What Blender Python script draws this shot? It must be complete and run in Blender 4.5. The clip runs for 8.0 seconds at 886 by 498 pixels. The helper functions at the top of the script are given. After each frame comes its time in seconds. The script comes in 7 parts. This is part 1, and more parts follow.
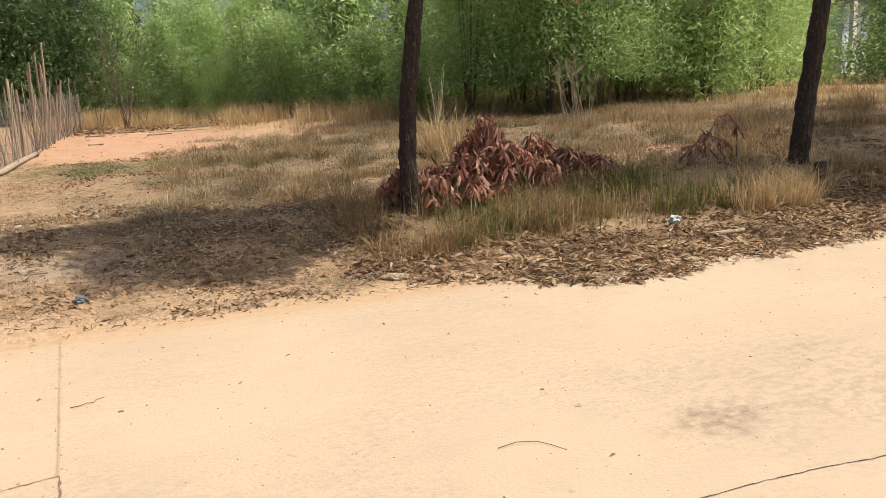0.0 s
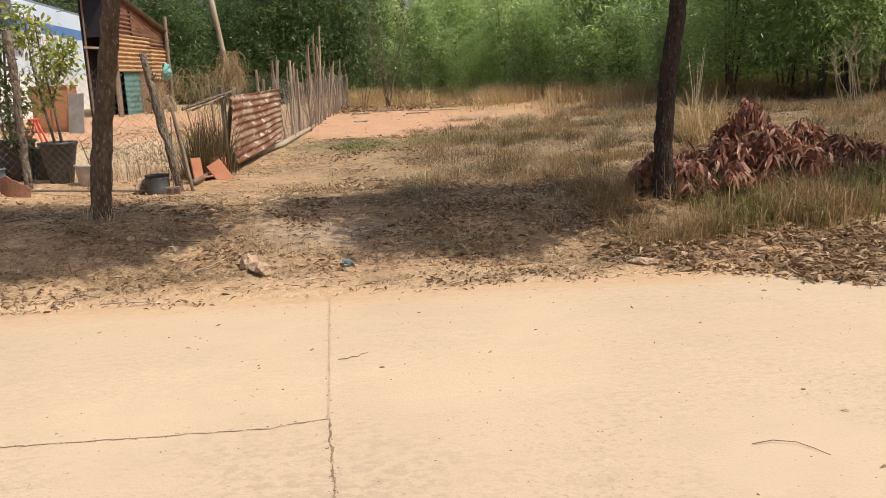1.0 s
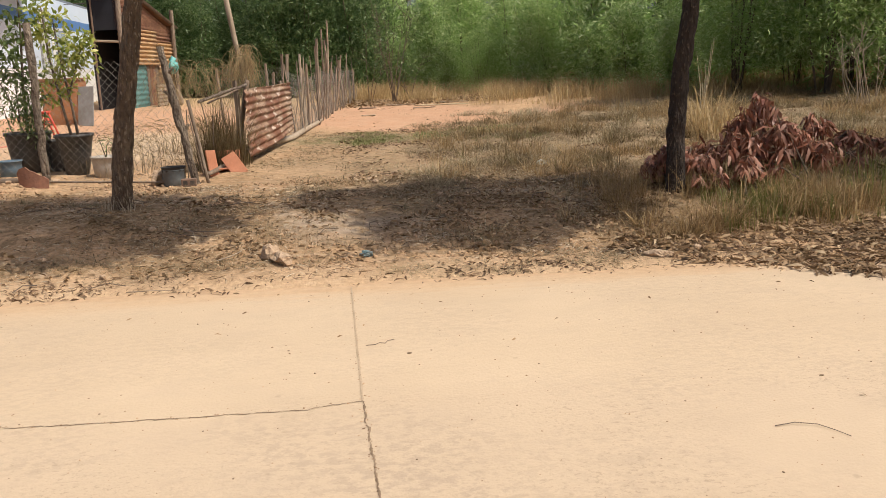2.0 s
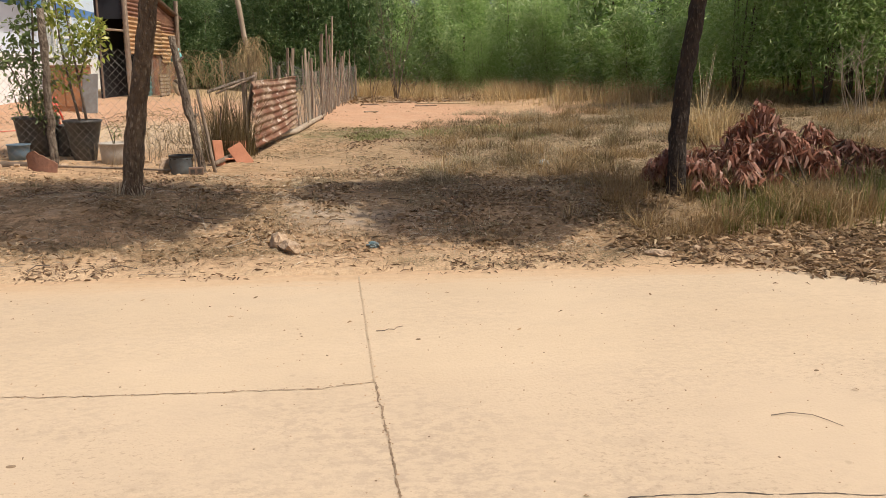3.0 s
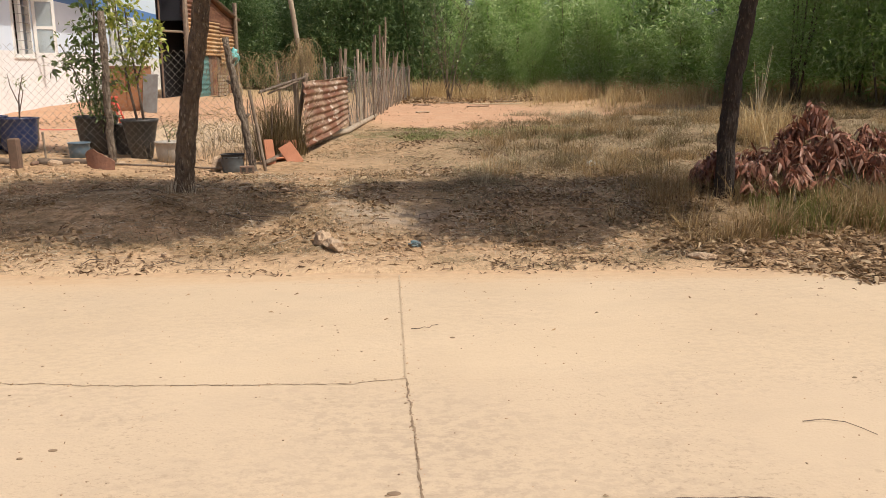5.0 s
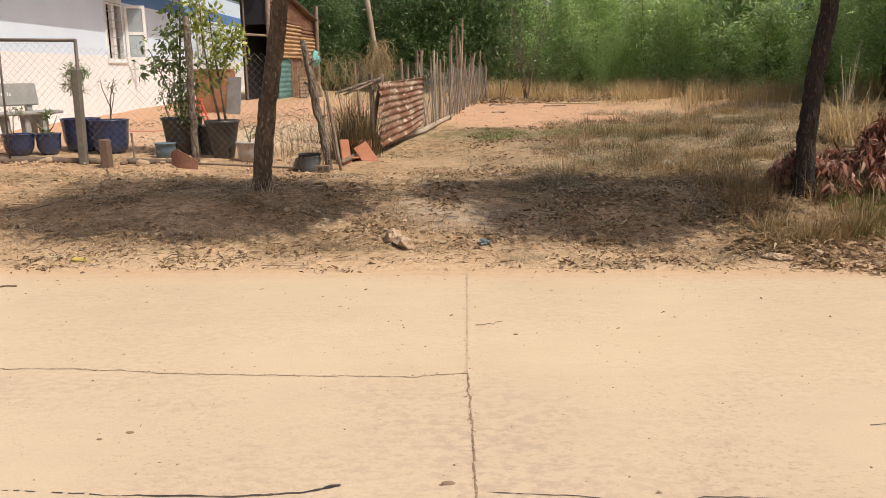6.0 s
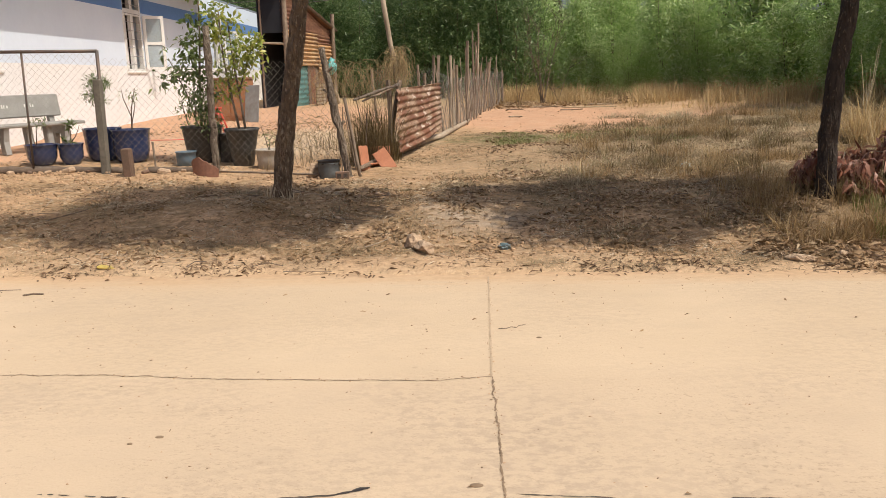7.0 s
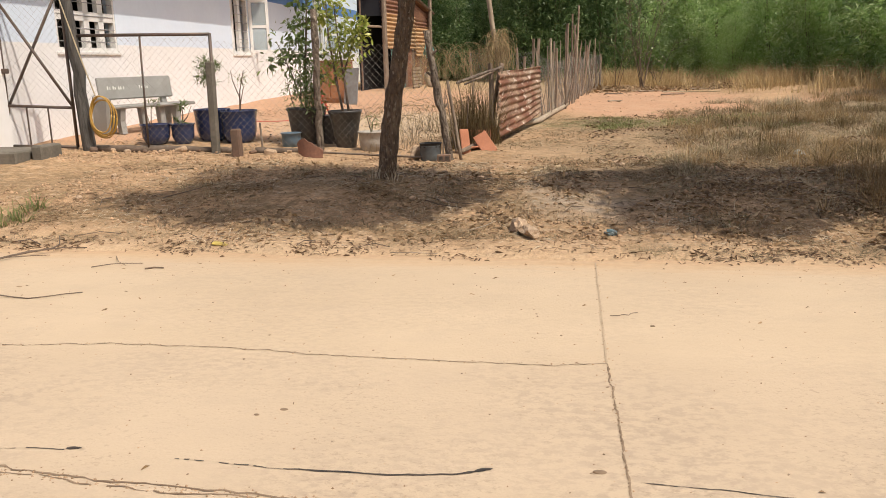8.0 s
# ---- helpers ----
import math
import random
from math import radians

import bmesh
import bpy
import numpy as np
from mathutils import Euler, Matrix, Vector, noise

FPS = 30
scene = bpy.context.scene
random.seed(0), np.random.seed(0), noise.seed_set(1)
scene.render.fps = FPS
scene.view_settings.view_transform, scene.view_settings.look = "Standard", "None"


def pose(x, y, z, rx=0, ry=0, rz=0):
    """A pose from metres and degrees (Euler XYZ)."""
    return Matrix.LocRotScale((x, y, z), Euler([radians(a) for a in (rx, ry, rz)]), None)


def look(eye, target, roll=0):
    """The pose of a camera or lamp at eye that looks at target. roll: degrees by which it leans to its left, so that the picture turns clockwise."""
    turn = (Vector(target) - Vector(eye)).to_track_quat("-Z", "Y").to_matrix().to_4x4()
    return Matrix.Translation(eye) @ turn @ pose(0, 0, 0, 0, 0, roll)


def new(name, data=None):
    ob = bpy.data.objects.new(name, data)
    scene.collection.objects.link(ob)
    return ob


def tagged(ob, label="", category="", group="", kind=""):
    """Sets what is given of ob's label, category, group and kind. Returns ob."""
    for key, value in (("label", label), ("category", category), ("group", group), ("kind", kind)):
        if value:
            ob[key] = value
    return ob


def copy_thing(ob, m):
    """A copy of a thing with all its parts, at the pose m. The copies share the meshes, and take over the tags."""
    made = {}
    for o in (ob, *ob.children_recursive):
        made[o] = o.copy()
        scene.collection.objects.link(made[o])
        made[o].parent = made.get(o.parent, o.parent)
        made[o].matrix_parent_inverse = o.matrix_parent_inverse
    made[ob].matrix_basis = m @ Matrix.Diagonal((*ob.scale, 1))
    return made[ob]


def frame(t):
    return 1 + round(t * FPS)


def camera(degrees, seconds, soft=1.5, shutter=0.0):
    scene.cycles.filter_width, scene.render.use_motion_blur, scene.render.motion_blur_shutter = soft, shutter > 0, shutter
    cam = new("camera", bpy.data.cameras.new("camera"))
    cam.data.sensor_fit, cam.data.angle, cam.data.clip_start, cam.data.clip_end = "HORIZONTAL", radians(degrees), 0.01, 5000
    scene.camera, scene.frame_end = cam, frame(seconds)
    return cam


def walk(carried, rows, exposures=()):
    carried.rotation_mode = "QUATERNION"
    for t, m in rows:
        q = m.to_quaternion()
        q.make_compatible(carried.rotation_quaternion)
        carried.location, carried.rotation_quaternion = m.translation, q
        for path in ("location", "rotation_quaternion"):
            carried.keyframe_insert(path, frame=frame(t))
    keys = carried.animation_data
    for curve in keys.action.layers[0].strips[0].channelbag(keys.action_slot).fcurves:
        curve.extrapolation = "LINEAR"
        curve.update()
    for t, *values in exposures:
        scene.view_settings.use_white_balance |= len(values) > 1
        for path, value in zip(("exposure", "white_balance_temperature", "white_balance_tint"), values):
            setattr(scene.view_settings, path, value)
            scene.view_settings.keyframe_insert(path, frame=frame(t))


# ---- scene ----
cam = camera(55.4, 8.0, soft=0.7)
PATH = [
    (0, (0.193, -0.253, 1.576), (2.153, 4.241, 0.596), -2.59),
    (0.5, (0.130, -0.257, 1.585), (1.148, 4.552, 0.667), -2.44),
    (1, (0.104, -0.283, 1.567), (0.704, 4.574, 0.546), -2.44),
    (1.5, (0.057, -0.311, 1.572), (0.649, 4.542, 0.523), -2.45),
    (2, (-0.054, -0.390, 1.565), (0.541, 4.462, 0.517), -2.15),
    (3.5, (-0.186, -0.571, 1.542), (0.454, 4.275, 0.491), 0.17),
    (4, (-0.197, -0.584, 1.552), (0.443, 4.267, 0.523), 0.17),
    (4.5, (-0.132, -0.586, 1.552), (0.413, 4.275, 0.515), 0.24),
    (5.8, (-0.004, -0.624, 1.539), (-0.081, 4.265, 0.494), -1.02),
    (6, (0.010, -0.656, 1.543), (-0.138, 4.233, 0.504), -0.94),
    (6.5, (0.015, -0.676, 1.537), (-0.332, 4.202, 0.497), -1.69),
    (7, (-0.022, -0.675, 1.539), (-0.270, 4.217, 0.534), -1.76),
    (7.5, (-0.112, -0.674, 1.544), (-0.267, 4.211, 0.487), -1.44),
    (8, (-0.169, -0.695, 1.542), (-0.932, 4.126, 0.459), -1.60),
]
walk(cam, [(t, look(e, g, r)) for t, e, g, r in PATH], [(0, 0.19, 6500, 9.8), (0.6, 0.16, 6500, 10.2), (1.2, 0.03, 6500, 10.6), (8, -0.02, 6500, 10.2)])

# ---------------------------------------------------------------- light
SUN = Vector((0.50, -0.30, 0.90)).normalized()
world = bpy.data.worlds.new("world")
scene.world = world
world.use_nodes = True
wn = world.node_tree
sky = wn.nodes.new("ShaderNodeTexSky")
sky.sky_type = "NISHITA"
sky.sun_disc = False
sky.sun_elevation = math.asin(SUN.z)
sky.sun_rotation = math.atan2(SUN.x, SUN.y)
sky.air_density = 0.8
sky.dust_density = 5.0
sky.ozone_density = 0.6
wn.links.new(sky.outputs[0], wn.nodes["Background"].inputs[0])
wn.nodes["Background"].inputs[1].default_value = 0.13
sun_data = bpy.data.lights.new("sun", "SUN")
sun_data.energy = 3.8
sun_data.angle = radians(0.53)
sun_data.color = (1.0, 0.93, 0.82)
sun_ob = new("sun", sun_data)
sun_ob.matrix_world = look(SUN * 60, (0, 0, 0))

rng = np.random.default_rng(7)
rnd = random.Random(11)


# ---------------------------------------------------------------- mesh helpers
def linked(name, data, parent=None, label=""):
    ob = new(name, data)
    if parent is not None:
        ob.parent = parent
    if label:
        ob["label"] = label
    return ob


def part(name, bm, material, parent=None, label="", smooth=False):
    me = bpy.data.meshes.new(name)
    bmesh.ops.recalc_face_normals(bm, faces=bm.faces)
    bm.to_mesh(me)
    bm.free()
    if smooth:
        me.shade_smooth()
    me.materials.append(material)
    return linked(name, me, parent, label)


def np_mesh(name, verts, faces, material, parent=None, label="", smooth=False):
    """A mesh object from arrays; faces is one array or a list of arrays with one width each."""
    me = bpy.data.meshes.new(name)
    faces = faces if isinstance(faces, list) else [faces]
    flat = np.concatenate([f.ravel() for f in faces]).astype(np.int32)
    sizes = np.concatenate([np.full(len(f), f.shape[1], np.int32) for f in faces])
    starts = np.concatenate([[0], np.cumsum(sizes)[:-1]]).astype(np.int32)
    me.vertices.add(len(verts))
    me.vertices.foreach_set("co", np.asarray(verts, np.float32).ravel())
    me.loops.add(len(flat))
    me.loops.foreach_set("vertex_index", flat)
    me.polygons.add(len(sizes))
    me.polygons.foreach_set("loop_start", starts)
    me.update(calc_edges=True)
    me.validate()
    if smooth:
        me.shade_smooth()
    me.materials.append(material)
    return linked(name, me, parent, label)


def base(name, label, category, group="", kind="", at=(0, 0, 0), turn=0.0):
    e = tagged(new(name), label, category, group, kind)
    e.matrix_world = pose(*at, 0, 0, turn)
    return e


def box(bm, c, s, m=None, bevel=0.0):
    """A box with centre c and size s, turned by m about c."""
    got = bmesh.ops.create_cube(bm, size=1.0)
    vs = got["verts"]
    mm = Matrix.Translation(c) @ (m.to_4x4() if m is not None else Matrix()) @ Matrix.Diagonal((*s, 1))
    bmesh.ops.transform(bm, matrix=mm, verts=vs)
    if bevel:
        es = list({e for v in vs for e in v.link_edges})
        bmesh.ops.bevel(bm, geom=es, offset=bevel, segments=1, affect="EDGES")
    return bm


def tube(bm, pts, radii, sides=8, rough=0.0, seed=0, cap=True):
    """A swept tube along pts, with uneven radius."""
    pts = [Vector(p) for p in pts]
    rings = []
    ref = Vector((0.31, 0.91, 0.27))
    for i, p in enumerate(pts):
        a = pts[max(0, i - 1)]
        b = pts[min(len(pts) - 1, i + 1)]
        d = (b - a).normalized()
        u = d.cross(ref).normalized()
        v = d.cross(u)
        ring = []
        for k in range(sides):
            th = 2 * math.pi * k / sides
            r = radii[i]
            if rough:
                r *= 1 + rough * noise.noise(Vector((math.cos(th) * 1.7 + seed, math.sin(th) * 1.7, i * 0.55 + seed)))
            ring.append(bm.verts.new(p + (u * math.cos(th) + v * math.sin(th)) * r))
        rings.append(ring)
    for a, b in zip(rings, rings[1:]):
        for k in range(sides):
            bm.faces.new((a[k], a[(k + 1) % sides], b[(k + 1) % sides], b[k]))
    if cap:
        bm.faces.new(rings[0][::-1])
        bm.faces.new(rings[-1])
    return bm


def lathe(bm, profile, segs=20, wobble=0.0):
    """Rings of (radius, z), turned about z."""
    rings = []
    for i, (r, z) in enumerate(profile):
        rings.append([bm.verts.new((r * (1 + wobble * math.sin(3 * k + i)) * math.cos(2 * math.pi * k / segs),
                                    r * math.sin(2 * math.pi * k / segs), z)) for k in range(segs)])
    for a, b in zip(rings, rings[1:]):
        for k in range(segs):
            bm.faces.new((a[k], a[(k + 1) % segs], b[(k + 1) % segs], b[k]))
    bm.faces.new(rings[0][::-1])
    bm.faces.new(rings[-1])
    return bm


def unit(v):
    return v / np.maximum(np.linalg.norm(v, axis=-1, keepdims=True), 1e-9)


def leaf_arrays(pos, way, length, width, bend=0.15, fold=0.12):
    """Pointed leaves of six faces' corners each: arrays of places, ways, lengths and widths."""
    n = len(pos)
    way = unit(way)
    side = unit(np.cross(way, rng.normal(size=(n, 3)) * 0.6 + np.array([0, 0, 1.0])))
    up = np.cross(side, way)
    L = length[:, None]
    W = width[:, None]
    v = np.empty((n, 6, 3))
    v[:, 0] = pos
    v[:, 1] = pos + way * L * 0.42 + side * W * 0.5 + up * W * fold
    v[:, 2] = pos + way * L * 0.42 - side * W * 0.5 + up * W * fold
    v[:, 3] = pos + way * L * 0.8 + side * W * 0.3 - up * L * bend * 0.55
    v[:, 4] = pos + way * L * 0.8 - side * W * 0.3 - up * L * bend * 0.55
    v[:, 5] = pos + way * L - up * L * bend
    i = np.arange(n)[:, None] * 6
    tri = np.concatenate([i + [0, 2, 1], i + [3, 4, 5]])
    quad = i + [1, 2, 4, 3]
    return v.reshape(-1, 3), [tri, quad]


def diamond_arrays(pos, way, length, width):
    """Small narrow leaves, one quad each."""
    n = len(pos)
    way = unit(way)
    side = unit(np.cross(way, rng.normal(size=(n, 3)) + np.array(SUN) * 0.9))
    L = length[:, None]
    W = width[:, None]
    v = np.empty((n, 4, 3))
    v[:, 0] = pos
    v[:, 1] = pos + way * L * 0.45 + side * W * 0.5
    v[:, 2] = pos + way * L + np.array([0, 0, -1.0]) * L * 0.12
    v[:, 3] = pos + way * L * 0.45 - side * W * 0.5
    i = np.arange(n)[:, None] * 4
    return v.reshape(-1, 3), [i + [0, 1, 2, 3]]


def blade_arrays(pos, height, width, lean, bend, az=None):
    """Grass blades: a tapering quad and a tip."""
    n = len(pos)
    az = rng.uniform(0, 2 * np.pi, n) if az is None else az
    out = np.stack([np.cos(az), np.sin(az), np.zeros(n)], 1)
    side = np.stack([-np.sin(az), np.cos(az), np.zeros(n)], 1)
    tw = rng.uniform(-1, 1, n)[:, None]
    side = unit(side + out * tw)
    h = height[:, None]
    w = width[:, None]
    le = lean[:, None]
    be = bend[:, None]
    up = np.array([0, 0, 1.0])
    mid = pos + up * h * 0.55 + out * h * le * 0.5
    tip = pos + up * h * (1 - 0.35 * be) + out * h * (le + be)
    v = np.stack([pos - side * w * 0.5, pos + side * w * 0.5, mid + side * w * 0.4, mid - side * w * 0.4, tip], 1)
    i = np.arange(n)[:, None] * 5
    return v.reshape(-1, 3), [i + [0, 1, 2, 3], i + [3, 2, 4]]


# ---------------------------------------------------------------- materials
def nodes_of(name):
    m = bpy.data.materials.new(name)
    m.use_nodes = True
    return m, m.node_tree, m.node_tree.nodes["Principled BSDF"]


def node(nt, kind, **ins):
    n = nt.nodes.new("ShaderNode" + kind)
    for k, v in ins.items():
        key = int(k[1:]) if k[0] == "i" and k[1:].isdigit() else k.replace("_", " ")
        if hasattr(v, "is_output"):
            nt.links.new(v, n.inputs[key])
        else:
            n.inputs[key].default_value = v
    return n


def rgb(c):
    return (*c, 1.0)


def mix(nt, fac, a, b, how="MIX"):
    n = nt.nodes.new("ShaderNodeMix")
    n.data_type = "RGBA"
    n.blend_type = how
    for s, v in ((0, fac), (6, a), (7, b)):
        if hasattr(v, "is_output"):
            nt.links.new(v, n.inputs[s])
        else:
            n.inputs[s].default_value = rgb(v) if s else v
    return n.outputs[2]


def math_node(nt, how, a, b=0.0, clamp=False):
    n = nt.nodes.new("ShaderNodeMath")
    n.operation = how
    n.use_clamp = clamp
    for s, v in ((0, a), (1, b)):
        if hasattr(v, "is_output"):
            nt.links.new(v, n.inputs[s])
        else:
            n.inputs[s].default_value = v
    return n.outputs[0]


def noise_fac(nt, vec, scale, detail=4.0, rough=0.55, lo=0.35, hi=0.65):
    n = node(nt, "TexNoise", Vector=vec, Scale=scale, Detail=detail, Roughness=rough)
    r = node(nt, "MapRange", Value=n.outputs[0], From_Min=lo, From_Max=hi)
    return r.outputs[0]


def where(nt):
    return nt.nodes.new("ShaderNodeNewGeometry").outputs["Position"]


def local(nt):
    return nt.nodes.new("ShaderNodeTexCoord").outputs["Object"]


def bumped(nt, bsdf, height, strength, distance):
    b = node(nt, "Bump", Strength=strength, Distance=distance, Height=height)
    nt.links.new(b.outputs[0], bsdf.inputs["Normal"])


def surface(name, a, b, scale=3.0, c=None, fine=40.0, fine_amount=0.35, rough=0.8, metal=0.0, bump=0.3, dist=0.01,
            vary=0.0, island=0.0, stretch=None, spots=None, lo=0.35, hi=0.65):
    """Two or three colours mixed by noise at two scales, with relief; vary: by object; island: by loose piece."""
    m, nt, bsdf = nodes_of(name)
    vec = local(nt)
    if stretch:
        vec = node(nt, "Mapping", Vector=vec, Scale=stretch).outputs[0]
    col = mix(nt, noise_fac(nt, vec, scale, lo=lo, hi=hi), a, b)
    f = noise_fac(nt, vec, fine, 3.0, lo=0.3, hi=0.7)
    dark = tuple(x * 0.55 for x in (c or a))
    col = mix(nt, math_node(nt, "MULTIPLY", f, fine_amount), col, c if c else dark)
    if spots:
        col = mix(nt, noise_fac(nt, vec, spots[1], 2.0, lo=0.6, hi=0.66), col, spots[0])
    if vary:
        r = nt.nodes.new("ShaderNodeObjectInfo").outputs["Random"]
        v = math_node(nt, "ADD", math_node(nt, "MULTIPLY", r, vary), 1 - vary / 2)
        h = node(nt, "HueSaturation", Color=col, Value=v)
        col = h.outputs[0]
    if island:
        r = nt.nodes.new("ShaderNodeNewGeometry").outputs["Random Per Island"]
        v = math_node(nt, "ADD", math_node(nt, "MULTIPLY", r, island), 1 - island / 2)
        h = node(nt, "HueSaturation", Color=col, Value=v)
        col = h.outputs[0]
    nt.links.new(col, bsdf.inputs["Base Color"])
    bsdf.inputs["Roughness"].default_value = rough
    bsdf.inputs["Metallic"].default_value = metal
    if bump:
        bumped(nt, bsdf, f, bump, dist)
    return m


def foliage(name, colours, through_light=0.35, rough=0.5, gloss=0.3, patchy=0.35):
    """Leaves: colour by piece from a ramp, light passing through them."""
    m, nt, bsdf = nodes_of(name)
    r = nt.nodes.new("ShaderNodeNewGeometry").outputs["Random Per Island"]
    ramp = node(nt, "ValToRGB", Fac=r)
    el = ramp.color_ramp.elements
    el[0].position, el[0].color = 0.0, rgb(colours[0])
    el[1].position, el[1].color = 1.0, rgb(colours[-1])
    for k, c in enumerate(colours[1:-1]):
        el.new((k + 1) / (len(colours) - 1)).color = rgb(c)
    big = noise_fac(nt, where(nt), 0.9, 2.0)
    col = mix(nt, math_node(nt, "MULTIPLY", big, patchy), ramp.outputs[0], tuple(x * 0.6 for x in colours[0]))
    nt.links.new(col, bsdf.inputs["Base Color"])
    bsdf.inputs["Roughness"].default_value = rough
    bsdf.inputs["Specular IOR Level"].default_value = gloss
    tr = node(nt, "BsdfTranslucent", Color=col)
    mx = node(nt, "MixShader", i0=through_light, i1=bsdf.outputs[0], i2=tr.outputs[0])
    nt.links.new(mx.outputs[0], nt.nodes["Material Output"].inputs[0])
    return m


def blob_mask(nt, pos, cx, cy, rx, ry, edge=0.25, wob=0.5, wscale=0.6):
    """1 inside an uneven ellipse of the plan, 0 outside."""
    s = node(nt, "SeparateXYZ", Vector=pos)
    dx = math_node(nt, "DIVIDE", math_node(nt, "SUBTRACT", s.outputs[0], cx), rx)
    dy = math_node(nt, "DIVIDE", math_node(nt, "SUBTRACT", s.outputs[1], cy), ry)
    d = math_node(nt, "SQRT", math_node(nt, "ADD", math_node(nt, "MULTIPLY", dx, dx), math_node(nt, "MULTIPLY", dy, dy)))
    n = node(nt, "TexNoise", Vector=pos, Scale=wscale, Detail=5.0, Roughness=0.6).outputs[0]
    d = math_node(nt, "ADD", d, math_node(nt, "MULTIPLY", math_node(nt, "SUBTRACT", n, 0.5), wob))
    return node(nt, "MapRange", Value=d, From_Min=1 + edge, From_Max=1 - edge).outputs[0]


def ground_material():
    m, nt, bsdf = nodes_of("soil")
    p = where(nt)
    sand = mix(nt, noise_fac(nt, p, 1.3), (0.62, 0.405, 0.235), (0.51, 0.325, 0.18))
    fine = noise_fac(nt, p, 28.0, 5.0, 0.65)
    col = mix(nt, math_node(nt, "MULTIPLY", fine, 0.5), sand, (0.22, 0.145, 0.085))
    # dark crumbs of old leaves
    litter = math_node(nt, "MULTIPLY", noise_fac(nt, p, 11.0, 6.0, 0.75, 0.46, 0.58), noise_fac(nt, p, 0.8, 3.0, 0.5, 0.32, 0.56))
    edge = node(nt, "SeparateXYZ", Vector=p)
    inner = node(nt, "MapRange", Value=edge.outputs[1], From_Min=5.9, From_Max=7.0).outputs[0]
    litter = math_node(nt, "MULTIPLY", litter, math_node(nt, "ADD", math_node(nt, "MULTIPLY", inner, 0.3), 0.65))
    col = mix(nt, math_node(nt, "MULTIPLY", litter, 0.62), col, (0.15, 0.10, 0.05))
    # trodden mats of old straw and leaf mould
    band = math_node(nt, "MULTIPLY", node(nt, "MapRange", Value=edge.outputs[1], From_Min=6.1, From_Max=6.8).outputs[0], node(nt, "MapRange", Value=edge.outputs[1], From_Min=10.6, From_Max=9.4).outputs[0])
    mat_mask = math_node(nt, "MULTIPLY", band, noise_fac(nt, node(nt, "Mapping", Vector=p, Scale=(0.7, 1.3, 1.0)).outputs[0], 1.3, 6.0, 0.68, 0.40, 0.56))
    col = mix(nt, math_node(nt, "MULTIPLY", mat_mask, 0.6), col, mix(nt, fine, (0.29, 0.205, 0.115), (0.15, 0.105, 0.055)))
    # small lumps of earth and straw crumbs
    cells = node(nt, "TexVoronoi", Vector=p, Scale=24.0)
    lump = node(nt, "MapRange", Value=cells.outputs["Distance"], From_Min=0.42, From_Max=0.16).outputs[0]
    lump = math_node(nt, "MULTIPLY", lump, noise_fac(nt, p, 2.2, 4.0, 0.6, 0.42, 0.6))
    col = mix(nt, math_node(nt, "MULTIPLY", lump, 0.4), col, mix(nt, noise_fac(nt, p, 7.0, 2.0), (0.20, 0.125, 0.07), (0.56, 0.40, 0.25)))
    # grey dust and dark mould in hand-sized patches
    mould = noise_fac(nt, node(nt, "Mapping", Vector=p, Scale=(0.7, 1.5, 1.0)).outputs[0], 6.5, 6.0, 0.7, 0.47, 0.60)
    mould = math_node(nt, "MULTIPLY", mould, noise_fac(nt, p, 0.9, 3.0, 0.5, 0.36, 0.58))
    col = mix(nt, math_node(nt, "MULTIPLY", mould, 0.4), col, (0.13, 0.098, 0.054))
    dusty = noise_fac(nt, node(nt, "Mapping", Vector=p, Scale=(0.6, 1.6, 1.0)).outputs[0], 9.0, 5.0, 0.7, 0.54, 0.64)
    col = mix(nt, math_node(nt, "MULTIPLY", dusty, 0.45), col, (0.60, 0.46, 0.32))
    # bare pale sand along the concrete
    brim = math_node(nt, "ADD", edge.outputs[1], math_node(nt, "MULTIPLY", edge.outputs[0], 0.055))
    brim = math_node(nt, "ADD", brim, math_node(nt, "MULTIPLY", noise_fac(nt, p, 1.6, 5.0, 0.6, 0.3, 0.7), 0.5))
    brim = node(nt, "MapRange", Value=brim, From_Min=6.75, From_Max=6.05).outputs[0]
    col = mix(nt, math_node(nt, "MULTIPLY", brim, 0.8), col, mix(nt, fine, (0.60, 0.435, 0.275), (0.50, 0.35, 0.215)))
    # dead turf away from the road
    turf = math_node(nt, "MULTIPLY", blob_mask(nt, p, 8.0, 12.5, 8.2, 6.0, 0.25, 0.9, 0.5), 0.8)
    straw = mix(nt, noise_fac(nt, p, 3.4, 5.0, 0.65, 0.42, 0.6), (0.34, 0.265, 0.16), (0.20, 0.15, 0.088))
    col = mix(nt, turf, col, mix(nt, math_node(nt, "MULTIPLY", noise_fac(nt, p, 17.0, 5.0, 0.7, 0.42, 0.6), 0.7), straw, (0.16, 0.12, 0.075)))
    green = math_node(nt, "MULTIPLY", blob_mask(nt, p, 1.0, 14.6, 2.4, 0.8, 0.4, 1.2, 1.4), noise_fac(nt, p, 6.0))
    col = mix(nt, green, col, (0.13, 0.13, 0.05))
    red = mix(nt, noise_fac(nt, p, 1.1), (0.56, 0.335, 0.205), (0.50, 0.31, 0.195))
    red = mix(nt, math_node(nt, "MULTIPLY", fine, 0.5), red, (0.35, 0.19, 0.105))
    red = mix(nt, math_node(nt, "MULTIPLY", noise_fac(nt, p, 2.7, 5.0, 0.6, 0.45, 0.62), 0.35), red, (0.56, 0.38, 0.25))
